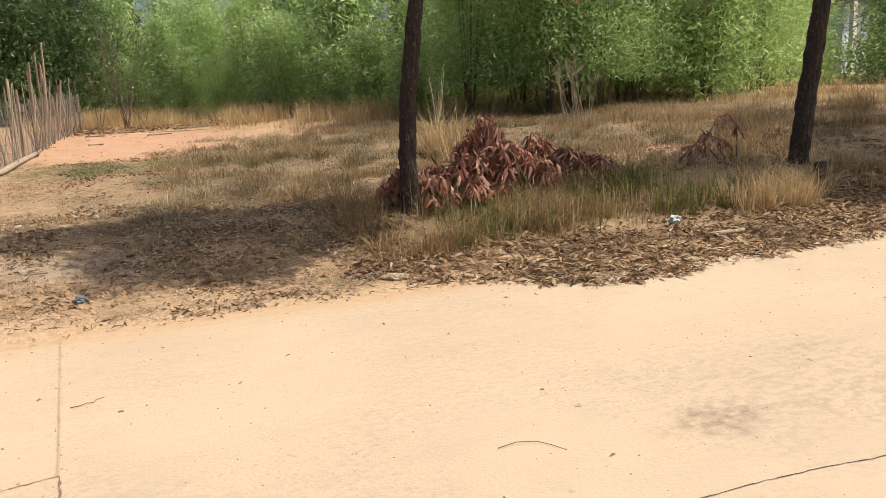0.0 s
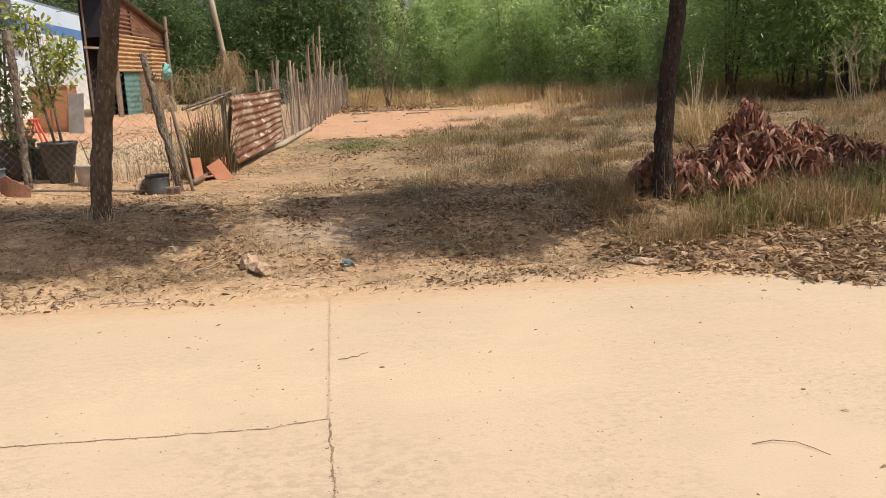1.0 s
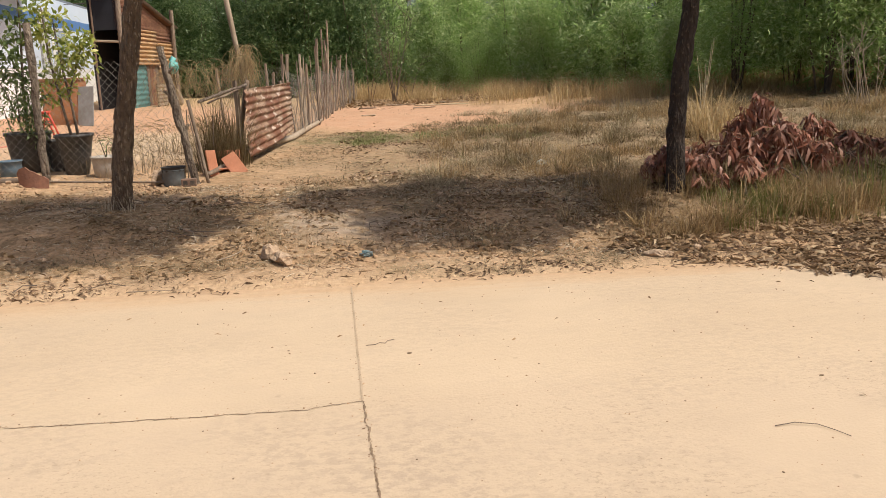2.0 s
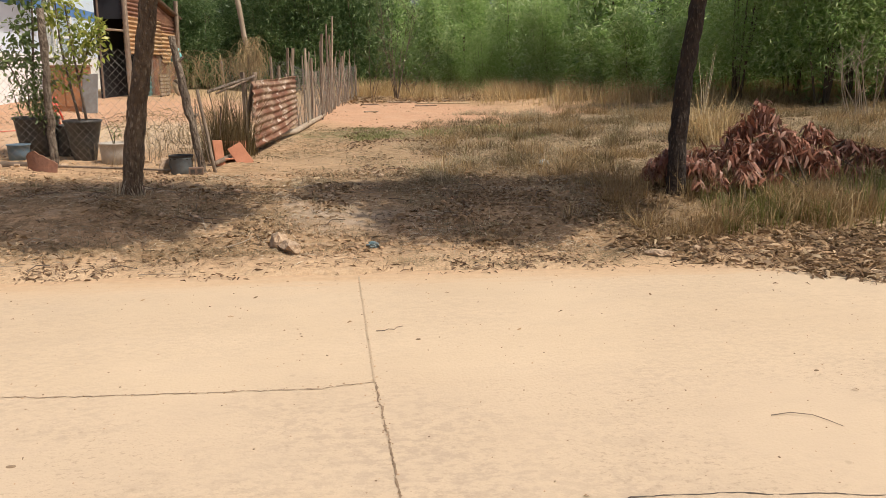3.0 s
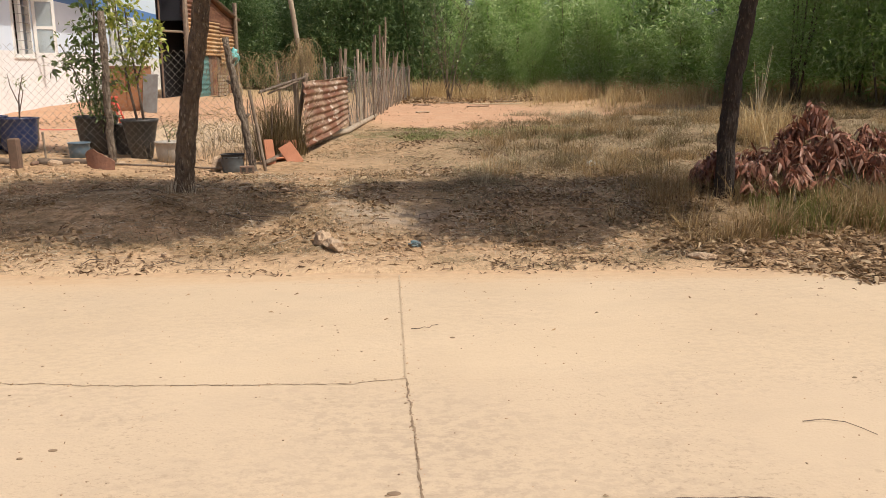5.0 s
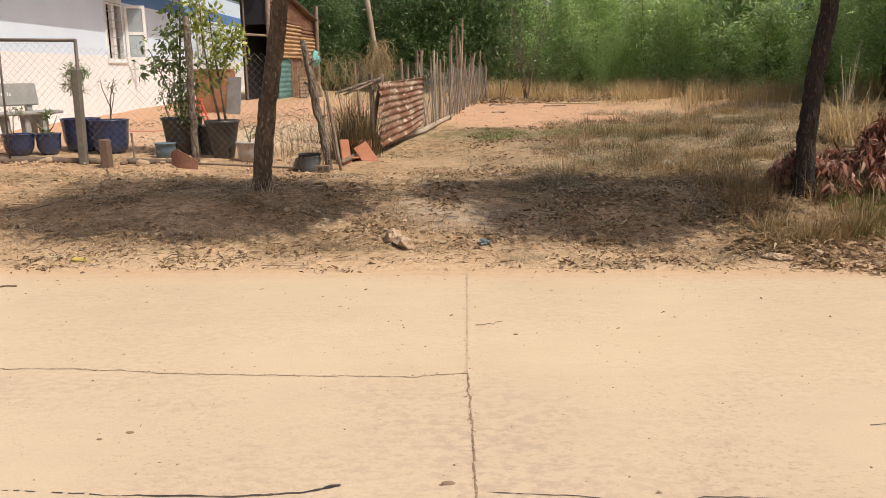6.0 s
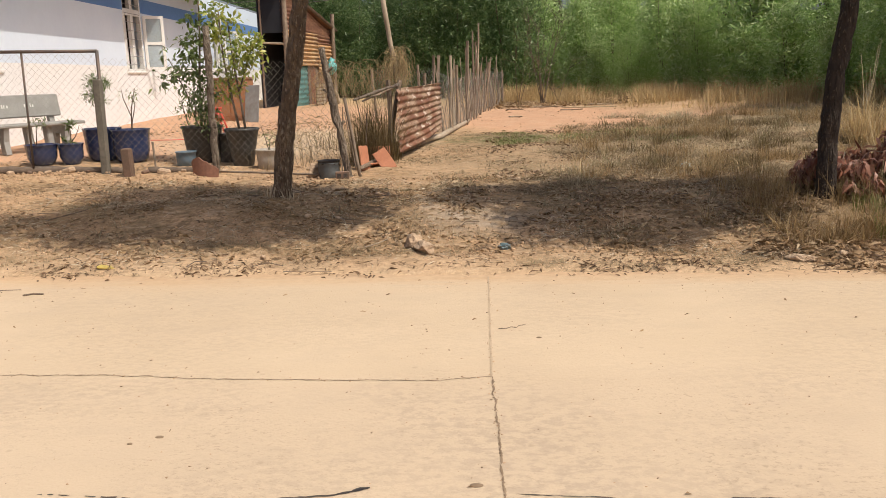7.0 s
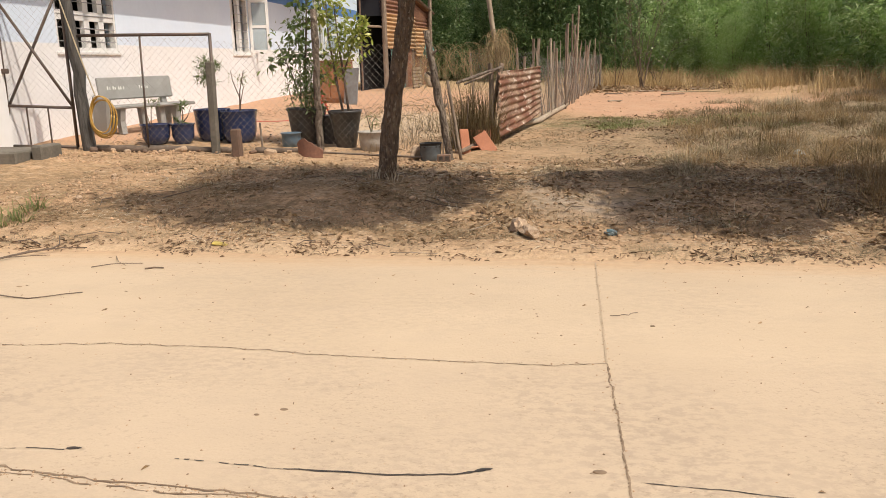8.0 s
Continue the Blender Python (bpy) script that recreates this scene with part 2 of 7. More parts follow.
    red = mix(nt, math_node(nt, "MULTIPLY", noise_fac(nt, p, 13.0, 4.0, 0.7, 0.58, 0.66), 0.5), red, (0.22, 0.12, 0.07))
    col = mix(nt, blob_mask(nt, p, 1.5, 20.3, 2.35, 4.7, 0.16, 0.6, 0.6), col, red)
    col = mix(nt, blob_mask(nt, p, 4.4, 18.6, 1.7, 0.9, 0.3, 1.0, 0.7), col, red)
    col = mix(nt, blob_mask(nt, p, 8.6, 9.5, 1.8, 0.7, 0.3, 1.0, 0.9), col, red)
    col = mix(nt, blob_mask(nt, p, -8.2, 20.5, 6.3, 9.6, 0.06, 0.25, 0.8), col, red)
    pale = mix(nt, fine, (0.56, 0.43, 0.29), (0.46, 0.34, 0.22))
    col = mix(nt, blob_mask(nt, p, -3.2, 14.8, 2.2, 2.5, 0.3, 0.8, 0.7), col, pale)
    ash = math_node(nt, "MULTIPLY", blob_mask(nt, p, 0.05, 7.3, 0.55, 0.35, 0.5, 1.7, 2.2), noise_fac(nt, p, 5.0, 4.0, 0.6, 0.3, 0.6))
    col = mix(nt, math_node(nt, "MULTIPLY", ash, 0.6), col, (0.47, 0.39, 0.31))
    far = node(nt, "MapRange", Value=edge.outputs[1], From_Min=24.0, From_Max=34.0).outputs[0]
    col = mix(nt, far, col, (0.42, 0.30, 0.165))
    nt.links.new(col, bsdf.inputs["Base Color"])
    bsdf.inputs["Roughness"].default_value = 0.95
    bsdf.inputs["Specular IOR Level"].default_value = 0.15
    h = math_node(nt, "ADD", fine, math_node(nt, "MULTIPLY", noise_fac(nt, p, 90.0, 3.0), 0.4))
    bumped(nt, bsdf, h, 0.45, 0.014)
    return m


def road_material():
    m, nt, bsdf = nodes_of("dusty_concrete")
    p = where(nt)
    col = mix(nt, noise_fac(nt, p, 0.55, 4.0), (0.568, 0.443, 0.305), (0.508, 0.392, 0.265))
    # scoured patches where the aggregate shows
    flat = node(nt, "Mapping", Vector=p, Scale=(0.85, 1.2, 1.0)).outputs[0]
    sy = node(nt, "SeparateXYZ", Vector=p)
    nearer = node(nt, "MapRange", Value=sy.outputs[1], From_Min=3.55, From_Max=3.1).outputs[0]
    worn = math_node(nt, "MULTIPLY", noise_fac(nt, flat, 21.0, 6.0, 0.66, 0.45, 0.58), noise_fac(nt, p, 0.62, 4.0, 0.55, 0.40, 0.58))
    worn = math_node(nt, "MULTIPLY", worn, math_node(nt, "ADD", math_node(nt, "MULTIPLY", nearer, 0.5), 0.4))
    col = mix(nt, math_node(nt, "MULTIPLY", nearer, 0.4), col, (0.485, 0.375, 0.265))
    col = mix(nt, math_node(nt, "MULTIPLY", worn, 0.8), col, (0.38, 0.295, 0.215))
    pits = math_node(nt, "MULTIPLY", noise_fac(nt, flat, 44.0, 4.0, 0.7, 0.56, 0.64), noise_fac(nt, p, 1.4, 4.0, 0.55, 0.42, 0.6))
    col = mix(nt, math_node(nt, "MULTIPLY", pits, math_node(nt, "ADD", math_node(nt, "MULTIPLY", nearer, 0.35), 0.15)), col, (0.27, 0.205, 0.145))
    blot = noise_fac(nt, node(nt, "Mapping", Vector=p, Scale=(0.8, 1.15, 1.0)).outputs[0], 2.3, 6.0, 0.6, 0.5, 0.72)
    col = mix(nt, math_node(nt, "MULTIPLY", blot, 0.3), col, (0.42, 0.33, 0.24))
    stretch = node(nt, "Mapping", Vector=p, Scale=(0.35, 2.2, 1.0)).outputs[0]
    col = mix(nt, math_node(nt, "MULTIPLY", noise_fac(nt, stretch, 2.0, 5.0), 0.12), col, (0.64, 0.50, 0.355))
    col = mix(nt, math_node(nt, "MULTIPLY", noise_fac(nt, p, 120.0, 2.0, 0.5, 0.3, 0.7), 0.12), col, (0.36, 0.27, 0.18))
    specks = node(nt, "TexVoronoi", Vector=p, Scale=7.0)
    sp = node(nt, "MapRange", Value=specks.outputs["Distance"], From_Min=0.13, From_Max=0.07).outputs[0]
    sp = math_node(nt, "MULTIPLY", sp, noise_fac(nt, p, 3.1, 2.0, 0.5, 0.52, 0.6))
    col = mix(nt, math_node(nt, "MULTIPLY", sp, 0.35), col, (0.32, 0.245, 0.17))
    stain = math_node(nt, "MULTIPLY", blob_mask(nt, p, 2.62, 2.45, 0.2, 0.14, 0.5, 2.2, 7.0), math_node(nt, "MULTIPLY", noise_fac(nt, p, 16.0, 4.0, 0.7, 0.35, 0.65), 0.85))
    col = mix(nt, stain, col, (0.24, 0.185, 0.13))
    s = node(nt, "SeparateXYZ", Vector=p)
    dust = node(nt, "MapRange", Value=s.outputs[1], From_Min=5.1, From_Max=6.0).outputs[0]
    dust = math_node(nt, "MULTIPLY", dust, noise_fac(nt, stretch, 1.5, 4.0, 0.6, 0.25, 0.6))
    col = mix(nt, math_node(nt, "MULTIPLY", dust, 0.7), col, (0.56, 0.385, 0.23))
    fringe = math_node(nt, "ADD", s.outputs[1], math_node(nt, "MULTIPLY", s.outputs[0], 0.055))
    fringe = math_node(nt, "ADD", fringe, math_node(nt, "MULTIPLY", noise_fac(nt, stretch, 4.0, 5.0, 0.65, 0.3, 0.7), 0.3))
    fringe = node(nt, "MapRange", Value=fringe, From_Min=5.55, From_Max=5.95).outputs[0]
    col = mix(nt, math_node(nt, "MULTIPLY", fringe, 0.85), col, mix(nt, noise_fac(nt, p, 14.0, 4.0), (0.55, 0.365, 0.215), (0.45, 0.30, 0.175)))
    nt.links.new(col, bsdf.inputs["Base Color"])
    bsdf.inputs["Roughness"].default_value = 0.9
    bsdf.inputs["Specular IOR Level"].default_value = 0.2
    h = math_node(nt, "ADD", noise_fac(nt, p, 60.0, 4.0), math_node(nt, "MULTIPLY", worn, -0.8))
    bumped(nt, bsdf, h, 0.25, 0.006)
    return m


M_SOIL = ground_material()
M_ROAD = road_material()
M_CRACK = surface("crack_soil", (0.19, 0.125, 0.075), (0.32, 0.225, 0.14), 6.0, bump=0.2)
M_JOINT = surface("joint_soil", (0.50, 0.375, 0.25), (0.42, 0.315, 0.205), 5.0, bump=0.2)
M_TAR = surface("tar", (0.035, 0.028, 0.024), (0.10, 0.075, 0.055), 12.0, rough=0.6, bump=0.2)
M_BARK = surface("dark_bark", (0.068, 0.047, 0.033), (0.036, 0.025, 0.018), 7.0, c=(0.022, 0.015, 0.011), fine=30.0, fine_amount=0.85, rough=0.95,
                 bump=1.0, dist=0.04, stretch=(1.0, 1.0, 0.3), spots=((0.12, 0.088, 0.062), 60.0))
M_GREYBARK = surface("grey_brown_bark", (0.25, 0.175, 0.112), (0.135, 0.09, 0.057), 7.0, c=(0.06, 0.04, 0.026), fine=34.0, fine_amount=0.75, rough=0.95,
                     bump=1.0, dist=0.05, stretch=(1.0, 1.0, 0.35), spots=((0.28, 0.215, 0.15), 40.0))
M_OLDPOST = surface("pale_flaking_bark", (0.33, 0.27, 0.205), (0.16, 0.115, 0.08), 9.0, c=(0.07, 0.05, 0.034), fine=34.0, fine_amount=0.75, rough=0.95,
                    bump=1.0, dist=0.03, stretch=(1.0, 1.0, 0.45))
M_STEM = surface("stem_bark", (0.12, 0.085, 0.06), (0.19, 0.14, 0.10), 8.0, fine=50.0, rough=0.9, bump=0.3)
M_PICKET = surface("weathered_wood", (0.34, 0.265, 0.195), (0.18, 0.13, 0.09), 5.0, c=(0.09, 0.06, 0.04), fine=38.0, fine_amount=0.6, rough=0.9,
                   bump=0.6, dist=0.01, vary=0.5, stretch=(1, 1, 0.25))
M_DEADWOOD = surface("bleached_wood", (0.42, 0.34, 0.25), (0.30, 0.23, 0.16), 6.0, fine=40.0, rough=0.9, bump=0.4, stretch=(1, 1, 0.4))
# the palest ramp stop paints sun glints on a share of acacia leaves
M_ACACIA = foliage("acacia_leaf", [(0.22, 0.345, 0.09), (0.34, 0.49, 0.145), (0.70, 0.80, 0.42), (0.255, 0.40, 0.11), (0.39, 0.54, 0.18)], 0.6, 0.36, 0.6, 0.1)
# paler leaf copy: haze over the far left acacias put into the colour
M_HAZEACACIA = foliage("hazed_acacia_leaf", [(0.21, 0.33, 0.09), (0.36, 0.50, 0.165), (0.76, 0.85, 0.50), (0.25, 0.38, 0.115), (0.42, 0.56, 0.21), (0.18, 0.29, 0.08)], 0.6, 0.36, 0.6, 0.08)
M_MIDLEAF = foliage("yard_tree_leaf", [(0.075, 0.135, 0.045), (0.13, 0.21, 0.07), (0.28, 0.36, 0.16)], 0.5, 0.42, 0.45, 0.2)
M_DARKLEAF = foliage("dark_leaf", [(0.03, 0.056, 0.018), (0.055, 0.095, 0.028), (0.085, 0.13, 0.042)], 0.35, 0.5, 0.3)
M_CROWNLEAF = foliage("crown_leaf", [(0.05, 0.085, 0.025), (0.08, 0.13, 0.04), (0.11, 0.165, 0.055)], 0.22, 0.45, 0.35)
M_LIME = foliage("garden_leaf", [(0.20, 0.27, 0.04), (0.36, 0.41, 0.08), (0.55, 0.54, 0.14), (0.26, 0.33, 0.055)], 0.45, 0.38, 0.45)
M_SHRUB = foliage("shrub_leaf", [(0.09, 0.14, 0.04), (0.15, 0.215, 0.065), (0.25, 0.31, 0.11)], 0.4, 0.4, 0.4)
# dead leaves: sunlit highlights are put into the palest of these colours
M_DRYLEAF = foliage("dead_leaf", [(0.17, 0.06, 0.036), (0.36, 0.145, 0.085), (0.50, 0.25, 0.16), (0.14, 0.055, 0.036), (0.55, 0.32, 0.215)], 0.3, 0.45, 0.45)
M_LITTER = foliage("leaf_litter", [(0.14, 0.082, 0.04), (0.29, 0.18, 0.09), (0.43, 0.29, 0.155), (0.19, 0.115, 0.055), (0.60, 0.45, 0.275)], 0.15, 0.6, 0.3)
M_DARKLITTER = foliage("dark_litter", [(0.09, 0.052, 0.028), (0.17, 0.10, 0.055), (0.25, 0.155, 0.085), (0.12, 0.07, 0.038), (0.36, 0.24, 0.14)], 0.1, 0.6, 0.3)
M_STRAW = foliage("dry_grass", [(0.33, 0.215, 0.10), (0.49, 0.34, 0.165), (0.16, 0.10, 0.05), (0.70, 0.54, 0.31), (0.28, 0.175, 0.08), (0.42, 0.31, 0.15)], 0.5, 0.6, 0.3)
M_PALESTRAW = foliage("pale_straw", [(0.46, 0.37, 0.25), (0.66, 0.56, 0.41), (0.34, 0.26, 0.17), (0.76, 0.67, 0.51)], 0.2, 0.6, 0.3)
M_TAN = foliage("tan_grass", [(0.52, 0.37, 0.18), (0.66, 0.50, 0.27), (0.38, 0.26, 0.12), (0.76, 0.62, 0.38)], 0.5, 0.6, 0.3)
M_GREYGRASS = foliage("dead_turf", [(0.26, 0.20, 0.12), (0.42, 0.33, 0.21), (0.105, 0.078, 0.046), (0.66, 0.55, 0.38), (0.31, 0.235, 0.14), (0.14, 0.105, 0.062)], 0.5, 0.7, 0.2)
M_TUSSOCK = foliage("dead_tussock", [(0.29, 0.24, 0.15), (0.48, 0.40, 0.26), (0.13, 0.105, 0.065), (0.74, 0.64, 0.45), (0.37, 0.29, 0.175), (0.25, 0.24, 0.12)], 0.45, 0.7, 0.2)
M_REEDS = foliage("brown_reeds", [(0.14, 0.10, 0.05), (0.24, 0.17, 0.085), (0.09, 0.065, 0.035), (0.36, 0.27, 0.14), (0.17, 0.15, 0.06)], 0.4, 0.6, 0.2)
M_GREENWEED = foliage("green_weed", [(0.17, 0.21, 0.07), (0.27, 0.29, 0.11), (0.36, 0.34, 0.15)], 0.45, 0.5, 0.3)
M_GRASS = foliage("green_grass", [(0.12, 0.135, 0.035), (0.19, 0.20, 0.055), (0.30, 0.27, 0.09)], 0.45, 0.5, 0.3)

# ---------------------------------------------------------------- the lie of the land
PROFILE_Y = [5.8, 6.4, 7.0, 7.7, 9.0, 10.2, 13.0, 17.0, 26.0, 40.0, 70.0, 400.0]
PROFILE_Z = [0.0, 0.03, 0.12, 0.24, 0.27, 0.29, 0.37, 0.42, 0.55, 0.70, 0.90, 1.2]


def edge_y(x):
    """The far edge of the concrete road."""
    return 5.80 - 0.055 * np.clip(x, -12, 12)


def road_z(y):
    return -0.0218 * (np.clip(y, -1.5, 30) - 5.8)


def land(x, y):
    """Height of the open ground beyond the road, without its small bumps."""
    x, y = np.asarray(x, float), np.asarray(y, float)
    z = np.interp(y, PROFILE_Y, PROFILE_Z)
    k = np.clip((y - 5.8) / 4, 0, 1)
    z = z + 0.045 * np.clip(x - 3, 0, 12) * k + 0.03 * np.clip(-2 - x, 0, 6) * k
    z = z + 0.12 * np.exp(-((x + 2.2) ** 2 / 1.6 + (y - 7.7) ** 2 / 0.7))
    return z


def bumps(x, y, size, amount, seed):
    return np.array([noise.noise(Vector((a * size + seed, b * size, seed * 0.7))) for a, b in zip(x.ravel(), y.ravel())]).reshape(x.shape) * amount


def axis(stops):
    out = []
    for (a, b, step) in stops:
        out += list(np.arange(a, b, step))
    return np.array(out + [stops[-1][1]])


gx = axis([(-400, -60, 40), (-60, -14, 3), (-14, -7, 0.35), (-7, 11, 0.11), (11, 20, 0.5), (20, 60, 3), (60, 400, 40)])
gy = axis([(-120, -4, 8), (-4, 5.3, 0.6), (5.3, 10.4, 0.085), (10.4, 20, 0.28), (20, 34, 0.7), (34, 70, 3), (70, 400, 30)])
X, Y = np.meshgrid(gx, gy)
Z = land(X, Y)
near = ((X > -9) & (X < 13) & (Y > 5) & (Y < 26))
Z = Z + np.where(near, bumps(X, Y, 0.9, 0.035, 3.0) + bumps(X, Y, 3.3, 0.018, 9.0) + bumps(X, Y, 8.0, 0.010, 5.0), 0)
wob = bumps(X, Y, 1.1, 0.16, 21.0) + bumps(X, Y, 4.5, 0.06, 2.0)
rise = np.clip((Y - edge_y(X) + wob + 0.16) / 0.34, 0, 1)
rise = rise * rise * (3 - 2 * rise)
Z = (road_z(Y) - 0.035) * (1 - rise) + (np.maximum(Z, road_z(Y) - 0.02) + 0.012) * rise
Z = np.where(Y < -3.2, road_z(Y) - 0.05, Z)
ny, nx = X.shape
ij = (np.arange(ny - 1)[:, None] * nx + np.arange(nx - 1)[None, :]).ravel()[:, None]
ground = np_mesh("ground", np.stack([X, Y, Z], -1).reshape(-1, 3), ij + np.array([0, 1, nx + 1, nx]), M_SOIL, smooth=True)


def surf(x, y):
    """Height of the ground as built, bumps and all."""
    x, y = np.asarray(x, float), np.asarray(y, float)
    i = np.clip(np.searchsorted(gx, x) - 1, 0, nx - 2)
    j = np.clip(np.searchsorted(gy, y) - 1, 0, ny - 2)
    u = (x - gx[i]) / (gx[i + 1] - gx[i])
    v = (y - gy[j]) / (gy[j + 1] - gy[j])
    return (Z[j, i] * (1 - u) + Z[j, i + 1] * u) * (1 - v) + (Z[j + 1, i] * (1 - u) + Z[j + 1, i + 1] * u) * v


def on(x, y, lift=0.0):
    return float(surf(x, y)) + lift


tagged(ground, "dry sandy and red earth with leaf litter", "ground", kind="structure")


# ---------------------------------------------------------------- road
road = base("road", "pale dusty concrete village road with cracks and a joint", "road", kind="structure")


def slab(x0, x1):
    bm = bmesh.new()
    xs = np.linspace(x0, x1, 24)
    top = []
    for a in xs:
        e = float(edge_y(a)) + 0.05
        top.append([bm.verts.new((a, y, float(road_z(y)))) for y in list(np.linspace(-3.0, e, 14))])
    for p, q in zip(top, top[1:]):
        for k in range(13):
            bm.faces.new((p[k], q[k], q[k + 1], p[k + 1]))
    low = bmesh.ops.extrude_face_region(bm, geom=list(bm.faces))
    for v in [g for g in low["geom"] if isinstance(g, bmesh.types.BMVert)]:
        v.co.z -= 0.14
    return part("slab", bm, M_ROAD, road)


for a, b in ((-60, -7.6), (-7.6, 0.0), (0.0, 8.0), (8.0, 60)):
    slab(a, b)


def ribbon(name, pts, width, material, parent, label="", seed=0, ragged=0.6, step=0.02, wander=0.012, gaps=0.0):
    """An uneven strip lying on the road along pts, a little proud of it."""
    line = []
    for (x0, y0), (x1, y1) in zip(pts, pts[1:]):
        n = max(2, int(math.hypot(x1 - x0, y1 - y0) / step))
        line += [(x0 + (x1 - x0) * k / n, y0 + (y1 - y0) * k / n) for k in range(n)]
    line.append(pts[-1])
    bm = bmesh.new()
    prev = None
    for i, (x, y) in enumerate(line):
        a = line[max(0, i - 1)]
        b = line[min(len(line) - 1, i + 1)]
        d = Vector((b[0] - a[0], b[1] - a[1], 0)).normalized()
        s = Vector((-d.y, d.x, 0))
        w = width * max(0.12, 1 + ragged * (noise.noise(Vector((i * 0.23, seed, 1))) + noise.noise(Vector((i * 0.9, seed, 4))))) * 0.5
        if i in (0, len(line) - 1):
            w *= 0.3
        off = wander * (noise.noise(Vector((i * 0.12, seed, 7))) + 0.5 * noise.noise(Vector((i * 0.5, seed, 8))))
        c = Vector((x, y, 0)) + s * off
        q = [c - s * w, c + s * w]
        q = [bm.verts.new((v.x, v.y, float(road_z(v.y)) + 0.0025)) for v in q]
        if prev and noise.noise(Vector((i * 0.31, seed, 11))) + 0.7 * noise.noise(Vector((i * 0.9, seed, 13))) > gaps - 1:
            bm.faces.new((prev[0], q[0], q[1], prev[1]))
        prev = q
    return part(name, bm, material, parent, label)


ribbon("crack", [(-5.5, 3.50), (-3.25, 3.40), (-2.71, 3.47), (-2.04, 3.45), (-1.38, 3.36), (-0.77, 3.32), (-0.3, 3.30), (0.0, 3.35)], 0.0065, M_CRACK, road, "dark winding crack", 1, 1.3, 0.014, 0.022, 0.55)
ribbon("crack", [(0.02, 3.33), (0.6, 3.28), (1.1, 3.30)], 0.0018, M_JOINT, road, "faint crack", 2, 1.2, gaps=0.6)
ribbon("joint", [(0.0, 5.7), (0.0, 3.35)], 0.011, M_JOINT, road, "soil-filled joint between slabs", 3, 0.5, wander=0.004)
ribbon("joint", [(0.0, 3.35), (0.02, 2.67), (0.03, 2.0), (0.03, 1.0), (0.03, -3.0)], 0.008, M_CRACK, road, "dark broken joint between slabs", 4, 1.3, 0.012, 0.012, 0.45)
ribbon("tar_line", [(-2.9, 2.10), (-2.43, 2.12), (-2.14, 2.14)], 0.006, M_TAR, road, "black tar line", 5, 0.9, gaps=0.7)
ribbon("tar_line", [(-2.16, 2.145), (-2.10, 2.16)], 0.022, M_TAR, road, "blob at the end of a tar line", 15, 0.5, 0.01)
ribbon("tar_line", [(-1.68, 2.10), (-1.45, 2.08), (-1.23, 2.06)], 0.006, M_TAR, road, "broken black tar line", 16, 1.0, gaps=1.0)
ribbon("tar_line", [(-1.23, 2.06), (-0.82, 2.05), (-0.58, 2.08), (-0.5, 2.12)], 0.011, M_TAR, road, "black tar line", 6, 0.8)
ribbon("tar_line", [(0.08, 2.08), (0.45, 2.04), (0.71, 2.0), (0.82, 2.05), (1.2, 2.02), (1.72, 1.93), (2.1, 1.92), (2.5, 1.90), (2.92, 1.84), (4.5, 1.8)], 0.0045, M_TAR, road, "thin black tar line", 7, 0.9, gaps=0.35)
WIDE = [(-4.5, 2.05), (-2.31, 1.96), (-1.82, 1.90), (-1.2, 1.85), (-0.4, 1.8)]
ribbon("crack", WIDE, 0.010, M_CRACK, road, "dark crumbling crack", 8, 1.0, 0.03, 0.03, 0.2)
ribbon("crack", [(x, y - 0.035) for x, y in WIDE], 0.007, M_CRACK, road, "second line of the crumbling crack", 9, 1.2, 0.03, 0.035, 0.6)
ribbon("tar_line", [(-0.52, 2.11), (-0.455, 2.135)], 0.020, M_TAR, road, "blob at the end of a tar line", 19, 0.5, 0.01)


# ---------------------------------------------------------------- trees
def crown_leaves(centre, radii, count, length, width, droop, clumps, hollow=0.35):
    """Leaves in clumps within an ellipsoid, denser to its outside."""
    c = rng.normal(size=(clumps, 3))
    c = unit(c) * (hollow + (1 - hollow) * rng.uniform(0, 1, (clumps, 1)) ** 0.6)
    c = np.asarray(centre) + c * np.asarray(radii)
    pick = rng.integers(0, clumps, count)
    off = rng.normal(size=(count, 3)) * 0.16 * np.mean(radii)
    pos = c[pick] + off
    way = unit(off) + rng.normal(size=(count, 3)) * 0.5 + np.array([0, 0, -droop])
    return pos, way, rng.uniform(0.7, 1.25, count) * length, rng.uniform(0.7, 1.3, count) * width


SHADE = Vector((SUN.x / SUN.z, SUN.y / SUN.z, 1.0))


